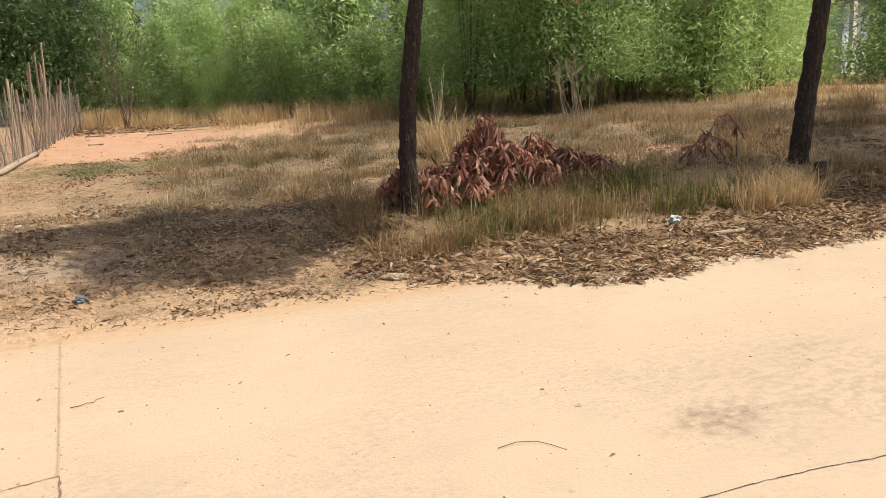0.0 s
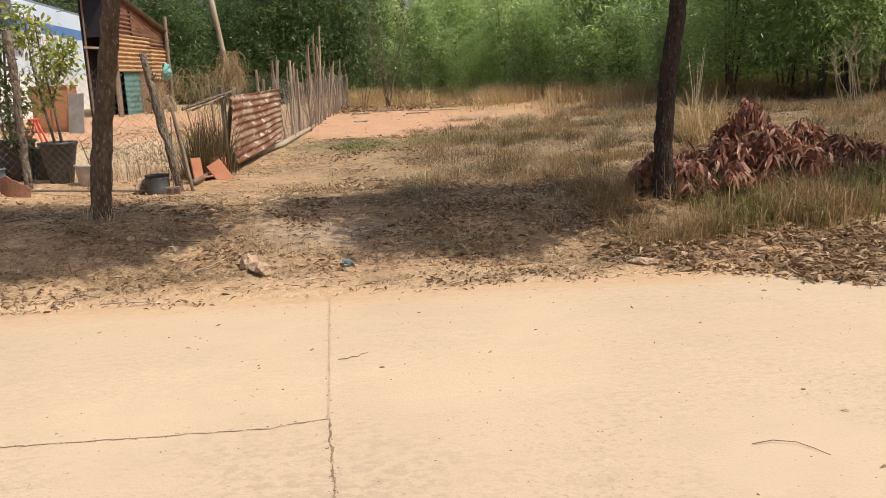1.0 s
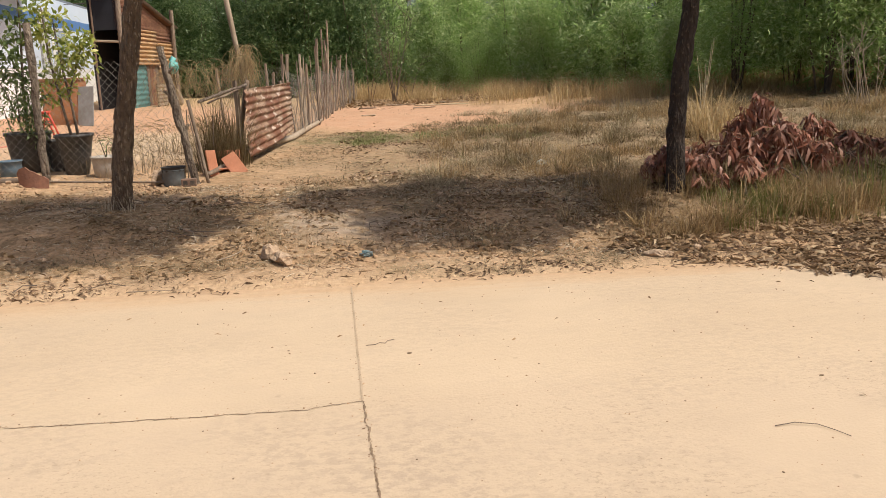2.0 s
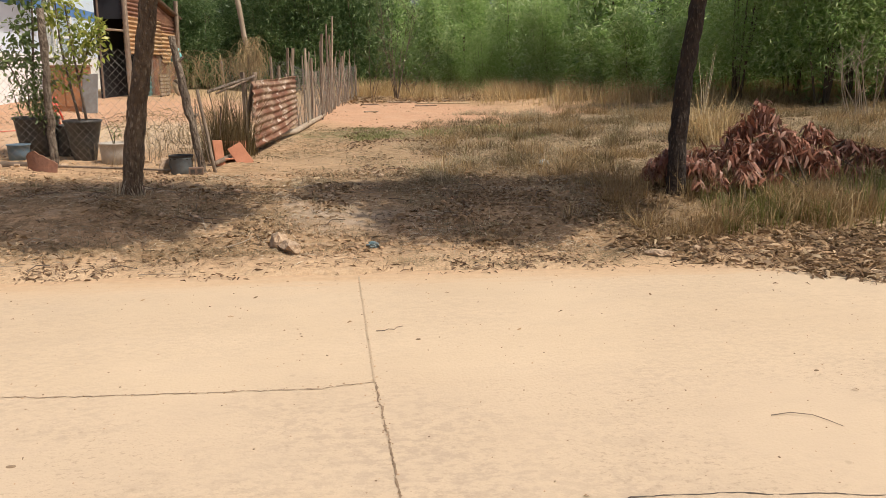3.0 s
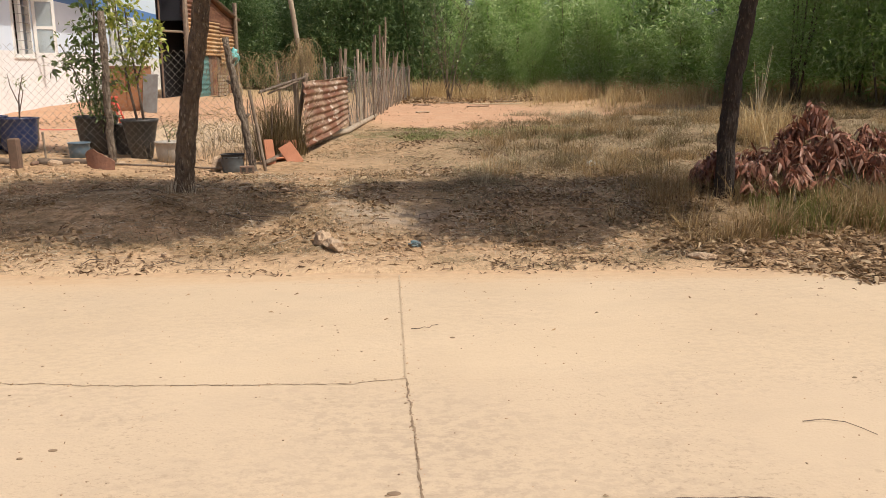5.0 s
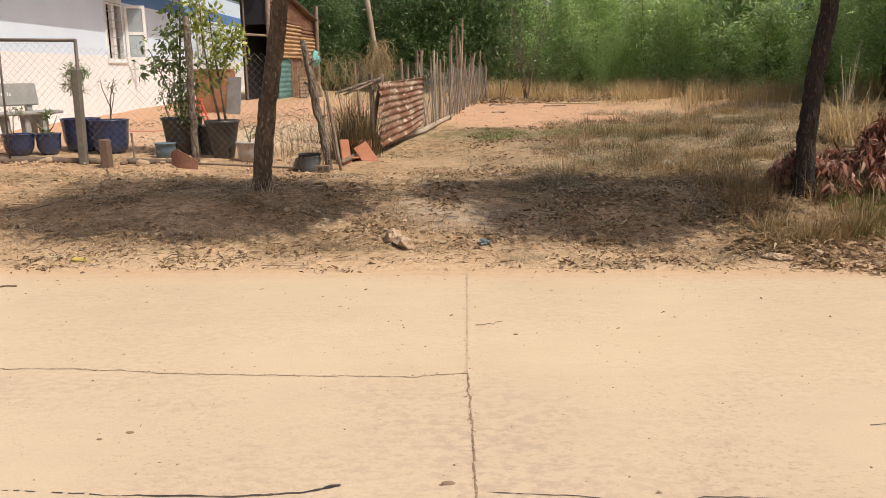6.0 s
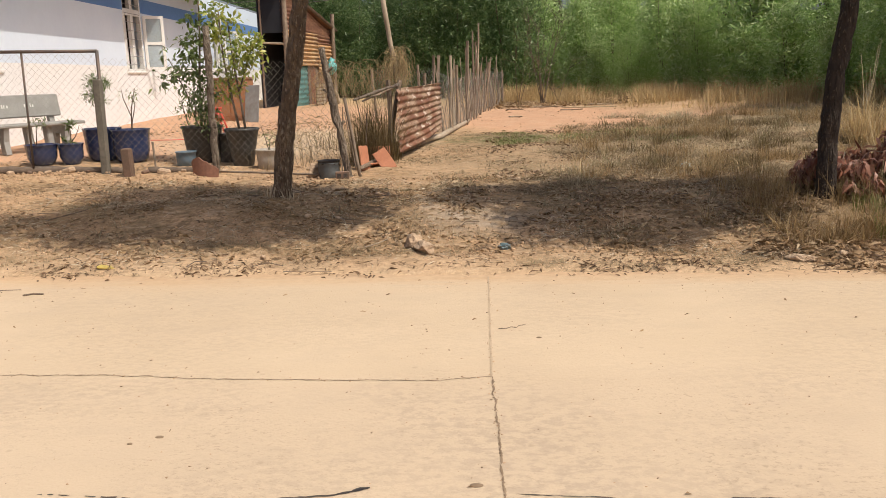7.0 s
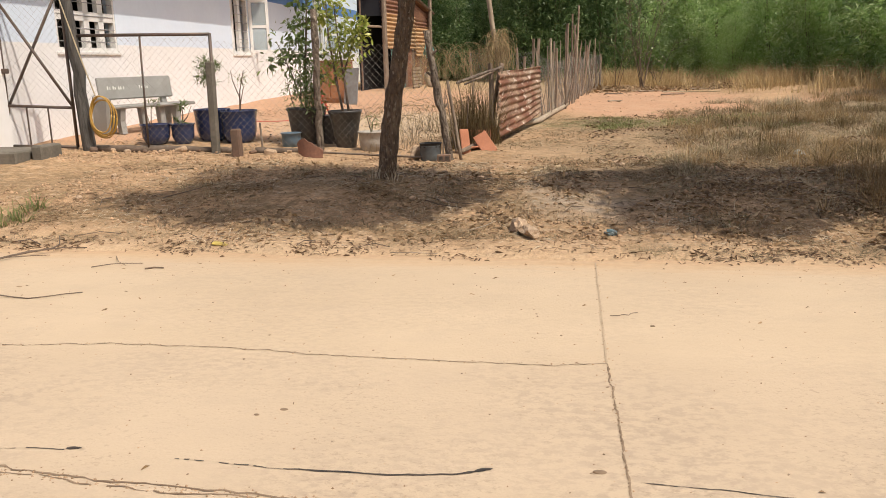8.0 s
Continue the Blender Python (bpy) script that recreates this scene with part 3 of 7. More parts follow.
def sprays(r, beds, ground_z, top):
    """Leafy twig ends in flat sprays; beds: (x, y, rx, ry, sprays, leaves), ground patches that the unseen boughs are
    placed to shade.
    """
    pos, way, ends = [], [], []
    for cx, cy, rx, ry, count, leaves in beds:
        for _ in range(count):
            a, q = r.uniform(0, 2 * np.pi), r.uniform(0, 1) ** 0.5
            h = top + r.uniform(-0.55, 0.55)
            c = np.array([cx + rx * q * math.cos(a), cy + ry * q * math.sin(a), ground_z]) + np.array(SHADE) * h
            turn = r.normal() * 0.5
            ax = np.array([math.cos(turn), math.sin(turn), r.normal() * 0.15])
            ay = np.array([-math.sin(turn), math.cos(turn), 0])
            n = int(leaves * r.uniform(0.6, 1.4))
            u, v = r.normal(size=(n, 1)) * r.uniform(0.13, 0.24), r.normal(size=(n, 1)) * r.uniform(0.05, 0.11)
            pos.append(c + ax * u + ay * v + np.array([0, 0, 1.0]) * r.normal(size=(n, 1)) * 0.05)
            way.append(ax * np.sign(u) * 0.6 + ay * np.sign(v) * 0.5 + r.normal(size=(n, 3)) * 0.45 + np.array([0, 0, -0.25]))
            ends.append(c)
    return np.concatenate(pos), np.concatenate(way), ends


def big_tree(name, label, spine, radii, beds, seed, bark, top=4.5):
    """A roadside tree: bent bare trunk, limbs above, an open crown of leafy sprays."""
    t = base(name, label, "tree", "roadside trees", at=spine[0])
    o = Vector(spine[0])
    bm = bmesh.new()
    pts = [Vector(p) - o for p in spine]
    fine, rr = [], []
    for (a, b, r0, r1) in zip(pts, pts[1:], radii, radii[1:]):
        for k in range(10):
            s = k / 10
            fine.append(a.lerp(b, s) + Vector((0.012 * noise.noise(Vector((seed, len(fine) * 0.35, 0))), 0.014 * noise.noise(Vector((seed, len(fine) * 0.35, 5))), 0)))
            rr.append((r0 + (r1 - r0) * s) * (1 + 0.05 * noise.noise(Vector((seed + 4, len(fine) * 0.5, 9)))))
    fine.append(pts[-1])
    rr.append(radii[-1])
    rr[0] *= 1.14
    rr[1] *= 1.05
    fine.insert(0, fine[0] - Vector((0, 0, 0.25)))
    rr.insert(0, rr[0] * 1.2)
    tube(bm, fine, rr, 20, 0.16, seed)
    part("trunk", bm, bark, t, smooth=True)
    r = np.random.default_rng(seed)
    pos, way, ends = sprays(r, beds, spine[0][2], top)
    fork = pts[-1]
    boughs = []
    for cx, cy, rx, ry, count, leaves in beds:
        e = Vector((cx, cy, spine[0][2])) + SHADE * top - o
        mid = fork.lerp(e, 0.5) + Vector((r.uniform(-0.1, 0.1), r.uniform(-0.1, 0.1), 0.2))
        bm = bmesh.new()
        tube(bm, [pts[-2].lerp(fork, 0.8), fork.lerp(mid, 0.5), mid, e], [0.05, 0.04, 0.03, 0.012], 7)
        part("limb", bm, bark, t, smooth=True)
        boughs.append((mid, e))
    bm = bmesh.new()
    for c in ends:
        c = Vector(c) - o
        m, e = min(boughs, key=lambda q: (q[1] - c).length)
        a = m.lerp(e, r.uniform(0.3, 1.0))
        tube(bm, [a, a.lerp(c, 0.6) + Vector((0, 0, 0.06)), c], [0.011, 0.007, 0.003], 4, cap=False)
    part("twigs", bm, bark, t, "thin leafy twigs")
    n = len(pos)
    v, f = leaf_arrays(pos - np.array(o), way, r.uniform(0.7, 1.25, n) * 0.13, r.uniform(0.7, 1.3, n) * 0.045, bend=0.2)
    np_mesh("crown", v, f, M_CROWNLEAF, t)
    return t


big_tree("tree", "grey-brown leaning tree on a low mound by the road", [(-2.10, 7.9, on(-2.1, 7.9) - 0.02), (-2.05, 7.9, 0.86), (-1.97, 7.9, 1.32), (-1.88, 7.9, 1.78), (-1.78, 7.9, 2.35), (-1.3, 7.8, 4.0)],
         [0.098, 0.091, 0.087, 0.084, 0.080, 0.06],
         [(-2.2, 7.45, 1.1, 0.66, 82, 105), (-3.3, 7.45, 0.9, 0.55, 48, 95), (-3.0, 8.1, 1.1, 0.45, 42, 105), (-2.9, 7.75, 0.6, 0.3, 20, 100), (-3.0, 8.85, 1.1, 0.5, 58, 100), (-1.85, 8.35, 0.75, 0.5, 24, 85), (-4.2, 7.45, 0.55, 0.5, 14, 55), (-2.6, 6.85, 1.1, 0.2, 14, 70), (-4.1, 8.5, 0.35, 0.25, 6, 60)], 1, M_GREYBARK)
big_tree("tree", "dark slender tree trunk standing in dry grass", [(3.36, 7.8, on(3.36, 7.8) - 0.02), (3.36, 7.8, 0.81), (3.39, 7.8, 1.38), (3.46, 7.8, 1.88), (3.53, 7.8, 2.35), (3.75, 7.7, 4.0)],
         [0.100, 0.092, 0.086, 0.082, 0.076, 0.055],
         [(1.1, 8.55, 1.35, 0.5, 92, 105), (0.3, 8.25, 0.7, 0.32, 30, 100), (1.6, 7.5, 1.15, 0.7, 90, 105), (2.2, 8.1, 0.75, 0.7, 50, 100), (0.8, 7.15, 0.55, 0.4, 18, 80), (1.0, 6.75, 0.35, 0.18, 7, 70), (-0.25, 7.95, 0.4, 0.2, 6, 60)], 2, M_BARK)
# its rightmost boughs, out of view, are added to shade the bank
big_tree("tree", "dark tree trunk leaning beside a cut stump", [(8.62, 7.7, on(8.62, 7.7) - 0.02), (8.71, 7.7, 1.11), (8.82, 7.7, 1.75), (8.93, 7.7, 2.4), (9.3, 7.6, 4.2)],
         [0.126, 0.117, 0.112, 0.105, 0.09],
         [(6.0, 7.95, 0.9, 0.5, 64, 105), (7.3, 7.75, 0.9, 0.6, 70, 105), (8.4, 7.1, 0.8, 0.7, 56, 100), (9.8, 7.4, 0.9, 0.8, 48, 95), (11.4, 7.6, 1.0, 0.9, 40, 95), (9.2, 6.1, 0.9, 0.4, 22, 90), (12.9, 8.6, 1.2, 1.0, 36, 95), (11.2, 9.4, 0.9, 0.4, 14, 90), (5.3, 7.45, 0.5, 0.3, 10, 70), (11.6, 10.6, 1.5, 1.2, 46, 95), (10.4, 8.6, 0.9, 0.5, 26, 95)], 3, M_BARK)


def acacia(seed, height, spread, stems, branches, per_branch, bare=0.5, leaf=(0.19, 0.032), material=None):
    """A young acacia: several thin stems, drooping narrow leaves."""
    r = np.random.default_rng(seed)
    t = base("acacia", "bushy young acacia with narrow drooping green leaves", "tree", "young acacia thicket")
    pos, way = [], []
    for s in range(stems):
        az = r.uniform(0, 2 * np.pi)
        lean = r.uniform(0.03, 0.22) * spread
        h = height * r.uniform(0.75, 1.0)
        b = Vector((math.cos(az), math.sin(az), 0)) * r.uniform(0.02, 0.16)
        top = b + Vector((math.cos(az) * lean * 2.2, math.sin(az) * lean * 2.2, h))
        mid = b.lerp(top, 0.5) + Vector((r.normal() * 0.08, r.normal() * 0.08, 0))
        bm = bmesh.new()
        tube(bm, [b - Vector((0, 0, 0.1)), b.lerp(mid, 0.5), mid, mid.lerp(top, 0.5), top], [0.02, 0.017, 0.014, 0.009, 0.004], 6)
        part("stem", bm, M_STEM, t, smooth=True)
        for k in range(branches):
            f = bare / height + (1 - bare / height) * r.uniform(0, 1) ** 1.15
            p = np.array(b.lerp(mid, f * 2) if f < 0.5 else mid.lerp(top, f * 2 - 1))
            a = r.uniform(0, 2 * np.pi)
            ln = spread * r.uniform(0.35, 1.0) * (1.05 - 0.6 * f)
            d = np.array([math.cos(a), math.sin(a), r.uniform(0.1, 0.7)])
            u = np.linspace(0.15, 1, per_branch)[:, None]
            pts = p + d * ln * u + np.array([0, 0, -0.3]) * ln * u ** 2
            pos.append(pts + r.normal(size=pts.shape) * 0.13)
            way.append(np.tile(d, (per_branch, 1)) * 0.35 + r.normal(size=pts.shape) * 0.75 + np.array([0, 0, 0.1]))
    pos, way = np.concatenate(pos), np.concatenate(way)
    n = len(pos)
    v, f = diamond_arrays(pos, way, r.uniform(0.65, 1.3, n) * leaf[0], r.uniform(0.7, 1.3, n) * leaf[1])
    np_mesh("crown", v, f, material or M_ACACIA, t)
    return t


# the thicket begins behind this line of the plan
THICKET = [(-30, 34), (-3.5, 34), (2.5, 33), (4.9, 27.5), (7.2, 23), (8.6, 18), (9.7, 15.2), (13.0, 14.6), (18, 14.8), (40, 16)]
kinds = [acacia(100 + k, h, sp, st, br, 30, bare, leaf=(0.15, 0.027)) for k, (h, sp, st, br, bare) in enumerate(
    [(3.9, 1.5, 6, 66, 0.2), (4.5, 1.7, 6, 70, 0.3), (3.4, 1.4, 6, 58, 0.15), (4.9, 1.8, 5, 84, 0.4), (4.2, 1.6, 7, 58, 0.25)])]
hazed_kinds = [acacia(120 + k, h, sp, st, br, 20, bare, leaf=(0.215, 0.046), material=M_HAZEACACIA) for k, (h, sp, st, br, bare) in enumerate([(3.9, 1.5, 6, 64, 0.25), (4.4, 1.7, 6, 66, 0.35), (3.5, 1.4, 6, 58, 0.2)])]
tall_kinds = [acacia(130 + k, h, sp, st, br, 54, bare, leaf=(0.105, 0.0185)) for k, (h, sp, st, br, bare) in enumerate([(4.6, 1.6, 7, 74, 0.5), (5.0, 1.7, 7, 74, 0.7)])]
dark_kinds = [acacia(200, 5.2, 1.8, 5, 84, 28, 0.3, material=M_MIDLEAF, leaf=(0.17, 0.034)), acacia(201, 4.6, 1.7, 6, 74, 28, 0.25, material=M_MIDLEAF, leaf=(0.17, 0.034))]
for d_ in dark_kinds:
    tagged(d_, "tall dark green tree behind the yard", "tree", "dark trees behind the yard")
spots = []
tries = 0
while tries < 9000 and len(spots) < 125:
    tries += 1
    x, y = rnd.uniform(-16, 30), rnd.uniform(14, 44)
    lim = float(np.interp(x, [p[0] for p in THICKET], [p[1] for p in THICKET]))
    if y < lim + 0.4 or y > lim + 11:
        continue
    gap = 1.15 if y < lim + 2.5 else 2.0 if x < 9 else 2.2
    if any((x - a) ** 2 + (y - b) ** 2 < gap * gap for a, b in spots):
        continue
    if -9.5 < x < -4.6 and y < 34.5:
        continue
    if x > 14 and abs(y + 0.42 - 0.868 * x) < 1.95:
        continue
    spots.append((x, y))
used = set()
for k, (x, y) in enumerate(spots):
    deep = y - float(np.interp(x, [p[0] for p in THICKET], [p[1] for p in THICKET]))
    src = dark_kinds[k % 2] if x < 1.6 else hazed_kinds[k % 3] if x < 8.8 and k % 6 else tall_kinds[k % 2] if x > 8.4 and deep < 3 and k % 5 else kinds[k % 5]
    m = pose(x, y, on(x, y), 0, 0, rnd.uniform(0, 360))
    s = rnd.uniform(0.85, 1.2) * (1.12 if x > 8 else 1.0)
    s *= float(np.interp(deep, [0.4, 2.5, 5.0, 9.0], [0.5, 0.75, 1.05, 1.25])) if 1.6 < x < 8.4 else 1.0
    if src.name in used:
        copy_thing(src, m).scale = (s, s, s * rnd.uniform(0.9, 1.15))
    else:
        src.matrix_world = m
        used.add(src.name)


def dark_tree(seed, height, radius):
    t = base("tall_tree", "tall dark conical tree far behind the thicket", "tree", "far trees")
    bm = bmesh.new()
    tube(bm, [(0, 0, -0.2), (0, 0, height * 0.5), (0, 0, height * 0.95)], [0.14, 0.1, 0.02], 7)
    part("trunk", bm, M_STEM, t)
    r = np.random.default_rng(seed)
    n = 4200
    f = r.uniform(0.12, 1, n) ** 0.9
    tier = 0.75 + 0.25 * np.sin(f * 34 + seed)
    rad = radius * (1.08 - f) * tier * r.uniform(0.3, 1, n) ** 0.5
    az = r.uniform(0, 2 * np.pi, n)
    pos = np.stack([rad * np.cos(az), rad * np.sin(az), f * height], 1)
    way = np.stack([np.cos(az), np.sin(az), r.normal(size=n) * 0.4 - 0.3], 1)
    v, fc = diamond_arrays(pos, way, r.uniform(0.25, 0.5, n), r.uniform(0.06, 0.13, n))
    np_mesh("crown", v, fc, M_DARKLEAF, t)
    return t


tall = [dark_tree(5, 9.0, 2.2), dark_tree(6, 7.6, 2.6)]
places = [(9.5, 62), (5.2, 66), (13.5, 60), (0.5, 58), (-3.5, 50), (-7.5, 48), (-11, 50), (-15, 46), (-1.5, 47), (3.0, 52), (18, 58), (23, 56), (28, 52), (-19, 50), (-24, 48), (34, 50)]
for k, (x, y) in enumerate(places):
    m = pose(x, y, on(x, y), 0, 0, rnd.uniform(0, 360))
    if k < 2:
        tall[k].matrix_world = m
    else:
        s = rnd.uniform(0.8, 1.05)
        copy_thing(tall[k % 2], m).scale = (s * 1.15, s * 1.15, s)


def far_wood():
    """Woods that close the distance behind the thicket."""
    n = 26000
    x = rng.uniform(-70, 90, n)
    y = rng.uniform(70, 84, n)
    top = 4.2 + 1.6 * np.array([noise.noise(Vector((a * 0.22, 3.0, 0))) for a in x])
    z = 0.9 + rng.uniform(0, 1, n) ** 0.8 * top
    pos = np.stack([x, y, z], 1)
    v, f = diamond_arrays(pos, rng.normal(size=(n, 3)), rng.uniform(0.6, 1.3, n), rng.uniform(0.3, 0.6, n))
    ob = np_mesh("far_woods", v, f, M_DARKLEAF)
    tagged(ob, "dense green woods closing the distance", "woods", kind="stuff")


far_wood()


def undergrowth():
    """Low leafy growth within the thicket."""
    n = 16000
    x = rng.uniform(-14, 26, n)
    lim = np.interp(x, [p[0] for p in THICKET], [p[1] for p in THICKET])
    y = lim + rng.uniform(1.2, 8.0, n)
    ok = ~((x > -9.5) & (x < -4.6) & (y < 36))
    x, y = x[ok], y[ok]
    h = rng.uniform(0, 1, len(x)) ** 1.2 * (1.1 + 0.6 * np.array([noise.noise(Vector((a * 0.8, b * 0.8, 2.0))) for a, b in zip(x, y)]))
    pos = np.column_stack([x, y, surf(x, y) + h])
    v, f = diamond_arrays(pos, rng.normal(size=pos.shape) + np.array([0, 0, -0.2]), rng.uniform(0.14, 0.26, len(x)), rng.uniform(0.03, 0.07, len(x)))
    tagged(np_mesh("undergrowth", v, f, M_ACACIA), "low green undergrowth within the thicket", "undergrowth", kind="stuff")


undergrowth()


# ---------------------------------------------------------------- grass and litter
def in_zone(n, x0, x1, y0, y1, keep):
    """n places of a rectangle for which keep(x, y) holds a random number."""
    out = np.zeros((0, 2))
    while len(out) < n:
        p = np.stack([rng.uniform(x0, x1, n * 2), rng.uniform(y0, y1, n * 2)], 1)
        k = keep(p[:, 0], p[:, 1]) > rng.uniform(0, 1, len(p))
        out = np.concatenate([out, p[k]])
    return out[:n]


def lumps(x, y, size, seed, lo=-0.05, hi=0.35):
    v = np.array([noise.noise(Vector((a * size, b * size, seed))) for a, b in zip(x, y)])
    return np.clip((v - lo) / (hi - lo), 0, 1)


def grass(name, label, places, per, spread, h, w, lean, bend, material):
    """Tufts of blades at the places."""
    n = len(places) * per
    c = np.repeat(places, per, axis=0)
    off = rng.normal(size=(n, 2)) * spread
    c = c + off
    az = np.arctan2(off[:, 1], off[:, 0]) + rng.normal(size=n) * 0.5
    size = np.repeat(rng.uniform(0.4, 1.35, len(places)), per)
    pos = np.column_stack([c, surf(c[:, 0], c[:, 1]) - 0.01])
    v, f = blade_arrays(pos, rng.uniform(h[0], h[1], n) * size, rng.uniform(0.6, 1.3, n) * w, rng.uniform(-0.25, 1, n) * lean, rng.uniform(0, 1, n) ** 1.5 * bend, az)
    return tagged(np_mesh(name, v, f, material), label, "grass", kind="stuff")


def smooth(v, a, b):
    return np.clip((v - a) / (b - a), 0, 1)


grass("dry_grass", "dry straw-coloured grass tufts along the road bank",
      in_zone(480, 2.0, 9.5, 6.3, 9.0, lambda x, y: smooth(x, 1.9, 3.0) * (1 - 0.65 * smooth(x, 4.6, 5.4)) * smooth(y, 6.25, 6.8) * (0.06 + 0.94 * lumps(x, y, 1.5, 1.0, 0.02, 0.3))),
      26, 0.05, (0.06, 0.33), 0.0055, 0.9, 1.3, M_STRAW)
grass("arching_grass", "long arching straw blades in the bank grass",
      in_zone(150, 3.0, 9.0, 6.5, 8.6, lambda x, y: 0.2 + lumps(x, y, 1.0, 31.0)),
      9, 0.05, (0.22, 0.5), 0.007, 0.9, 1.4, M_TAN)
grass("straw_dome", "dense dome of long arching straw beside the leaf drift",
      in_zone(20, 6.3, 7.5, 6.4, 6.9, lambda x, y: 0.3 + lumps(x, y, 1.4, 93.0)),
      46, 0.06, (0.18, 0.55), 0.0065, 0.9, 1.5, M_TAN)
grass("arching_weeds", "long arching yellow-green blades at the road bank",
      in_zone(40, 4.9, 6.6, 6.6, 7.6, lambda x, y: 0.1 + lumps(x, y, 1.2, 91.0)),
      13, 0.05, (0.3, 0.62), 0.009, 0.7, 1.7, M_GRASS)
grass("green_grass", "sparse green grass blades among the dry tufts",
      in_zone(170, 2.6, 6.2, 6.5, 7.7, lambda x, y: smooth(x, 2.6, 4.0) * lumps(x, y, 1.5, 4.0)),
      12, 0.045, (0.12, 0.34), 0.006, 0.35, 0.6, M_GRASS)
grass("dead_turf", "short dead grey-brown turf over the open lot",
      in_zone(5200, 0.2, 13.0, 8.2, 19.0, lambda x, y: (0.03 + lumps(x, y, 0.8, 2.0, 0.02, 0.3) * (0.25 + lumps(x, y, 2.6, 7.0, -0.1, 0.3))) * smooth(x - 0.25 * (y - 9), -0.4, 1.6)),
      16, 0.06, (0.012, 0.085), 0.007, 2.2, 1.9, M_GREYGRASS)
grass("stubble_tussocks", "dense grey tussocks of dead grass standing over the lot",
      in_zone(430, 0.9, 12.5, 8.9, 19.5, lambda x, y: (0.04 + lumps(x, y, 0.7, 36.0, 0.0, 0.3)) * smooth(x - 0.22 * (y - 9), 0.1, 2.0)),
      54, 0.10, (0.03, 0.19), 0.007, 1.8, 1.9, M_TUSSOCK)
grass("brown_tussocks", "coarse brown tussocks standing out of the dead turf",
      in_zone(300, 0.8, 10.0, 9.0, 17.0, lambda x, y: (0.05 + lumps(x, y, 1.1, 38.0, 0.05, 0.3)) * smooth(x - 0.2 * (y - 9), 0.1, 1.6)),
      60, 0.07, (0.05, 0.24), 0.0075, 1.3, 1.5, M_REEDS)
grass("root_straw", "few pale dry blades at the foot of the tree",
      in_zone(7, -2.22, -1.95, 7.72, 7.84, lambda x, y: np.ones(len(x))), 8, 0.025, (0.05, 0.24), 0.006, 0.6, 0.8, M_PALESTRAW)
grass("edge_mats", "flattened mats of dry weeds along the road edge",
      in_zone(1500, -5.5, 3.2, 5.85, 6.7, lambda x, y: lumps(x * 0.45, y * 2.4, 1.3, 95.0, 0.02, 0.22) * smooth(y - edge_y(x), 0.0, 0.12)),
      12, 0.05, (0.008, 0.035), 0.0045, 4.5, 2.2, M_TUSSOCK)
grass("straw_tufts", "scattered clumps of taller dry straw",
      in_zone(560, 0.6, 12.0, 9.0, 19.0, lambda x, y: lumps(x, y, 0.9, 6.0, 0.05) * smooth(x - 0.2 * (y - 9), 0.2, 2.4)),
      48, 0.055, (0.06, 0.28), 0.006, 1.3, 1.6, M_STRAW)
grass("tan_grass", "tall tan dry grass at the foot of the thicket",
      in_zone(3600, -2.0, 14.5, 13.0, 34.0, lambda x, y: smooth(y - np.interp(x, [p[0] for p in THICKET], [p[1] for p in THICKET]), -7.5, -1.0) * smooth(x, -1.5, 1.5) * (0.06 + 0.94 * lumps(x, y, 0.6, 8.0, 0.0, 0.3)) * smooth(y, 15.5, 20)),
      22, 0.2, (0.16, 0.66), 0.012, 0.9, 1.2, M_TAN)
grass("bank_grass", "tall tan grass on the bank beside the trees",
      in_zone(460, 9.0, 17.0, 8.5, 14.5, lambda x, y: smooth(x, 8.8, 10.5) * (0.15 + lumps(x, y, 0.7, 12.0)) * smooth(y, 8.6, 9.6)),
      20, 0.08, (0.08, 0.40), 0.008, 1.2, 1.5, M_STRAW)
grass("straw_clump", "tall bright straw clump arching behind the tree",
      in_zone(34, 5.15, 6.0, 10.8, 12.0, lambda x, y: 0.3 + lumps(x, y, 1.2, 71.0)),
      26, 0.08, (0.2, 0.8), 0.013, 0.9, 1.3, M_TAN)
grass("road_tussocks", "bent straw tussocks in front of the tree",
      in_zone(95, 2.5, 4.9, 6.45, 7.4, lambda x, y: 0.02 + lumps(x, y, 2.2, 73.0, 0.08, 0.3)),
      34, 0.04, (0.06, 0.30), 0.007, 1.3, 1.6, M_STRAW)
grass("weeds", "thin dry weeds along the shoulder of the road",
      in_zone(800, -5.5, 2.6, 5.9, 9.0, lambda x, y: (0.02 + lumps(x * 0.6, y * 1.6, 1.3, 14.0, 0.05, 0.3)) * smooth(y - edge_y(x), 0.0, 0.25)),
      10, 0.07, (0.012, 0.05), 0.005, 3.2, 2.0, M_GREYGRASS)
grass("mown_weeds", "low dry weeds on the sandy entrance of the lot",
      in_zone(1300, -1.6, 3.5, 8.6, 16.5, lambda x, y: (0.06 + lumps(x, y, 1.0, 16.0)) * smooth(x - 0.05 * (y - 9), -1.4, -0.4)),
      13, 0.07, (0.015, 0.065), 0.006, 3.0, 2.0, M_GREYGRASS)
grass("green_weeds", "flat patch of green weeds by the red earth",
      in_zone(360, 0.2, 3.4, 13.4, 15.7, lambda x, y: 0.05 + lumps(x, y, 1.1, 41.0)),
      11, 0.1, (0.02, 0.09), 0.01, 1.5, 1.2, M_GREENWEED)


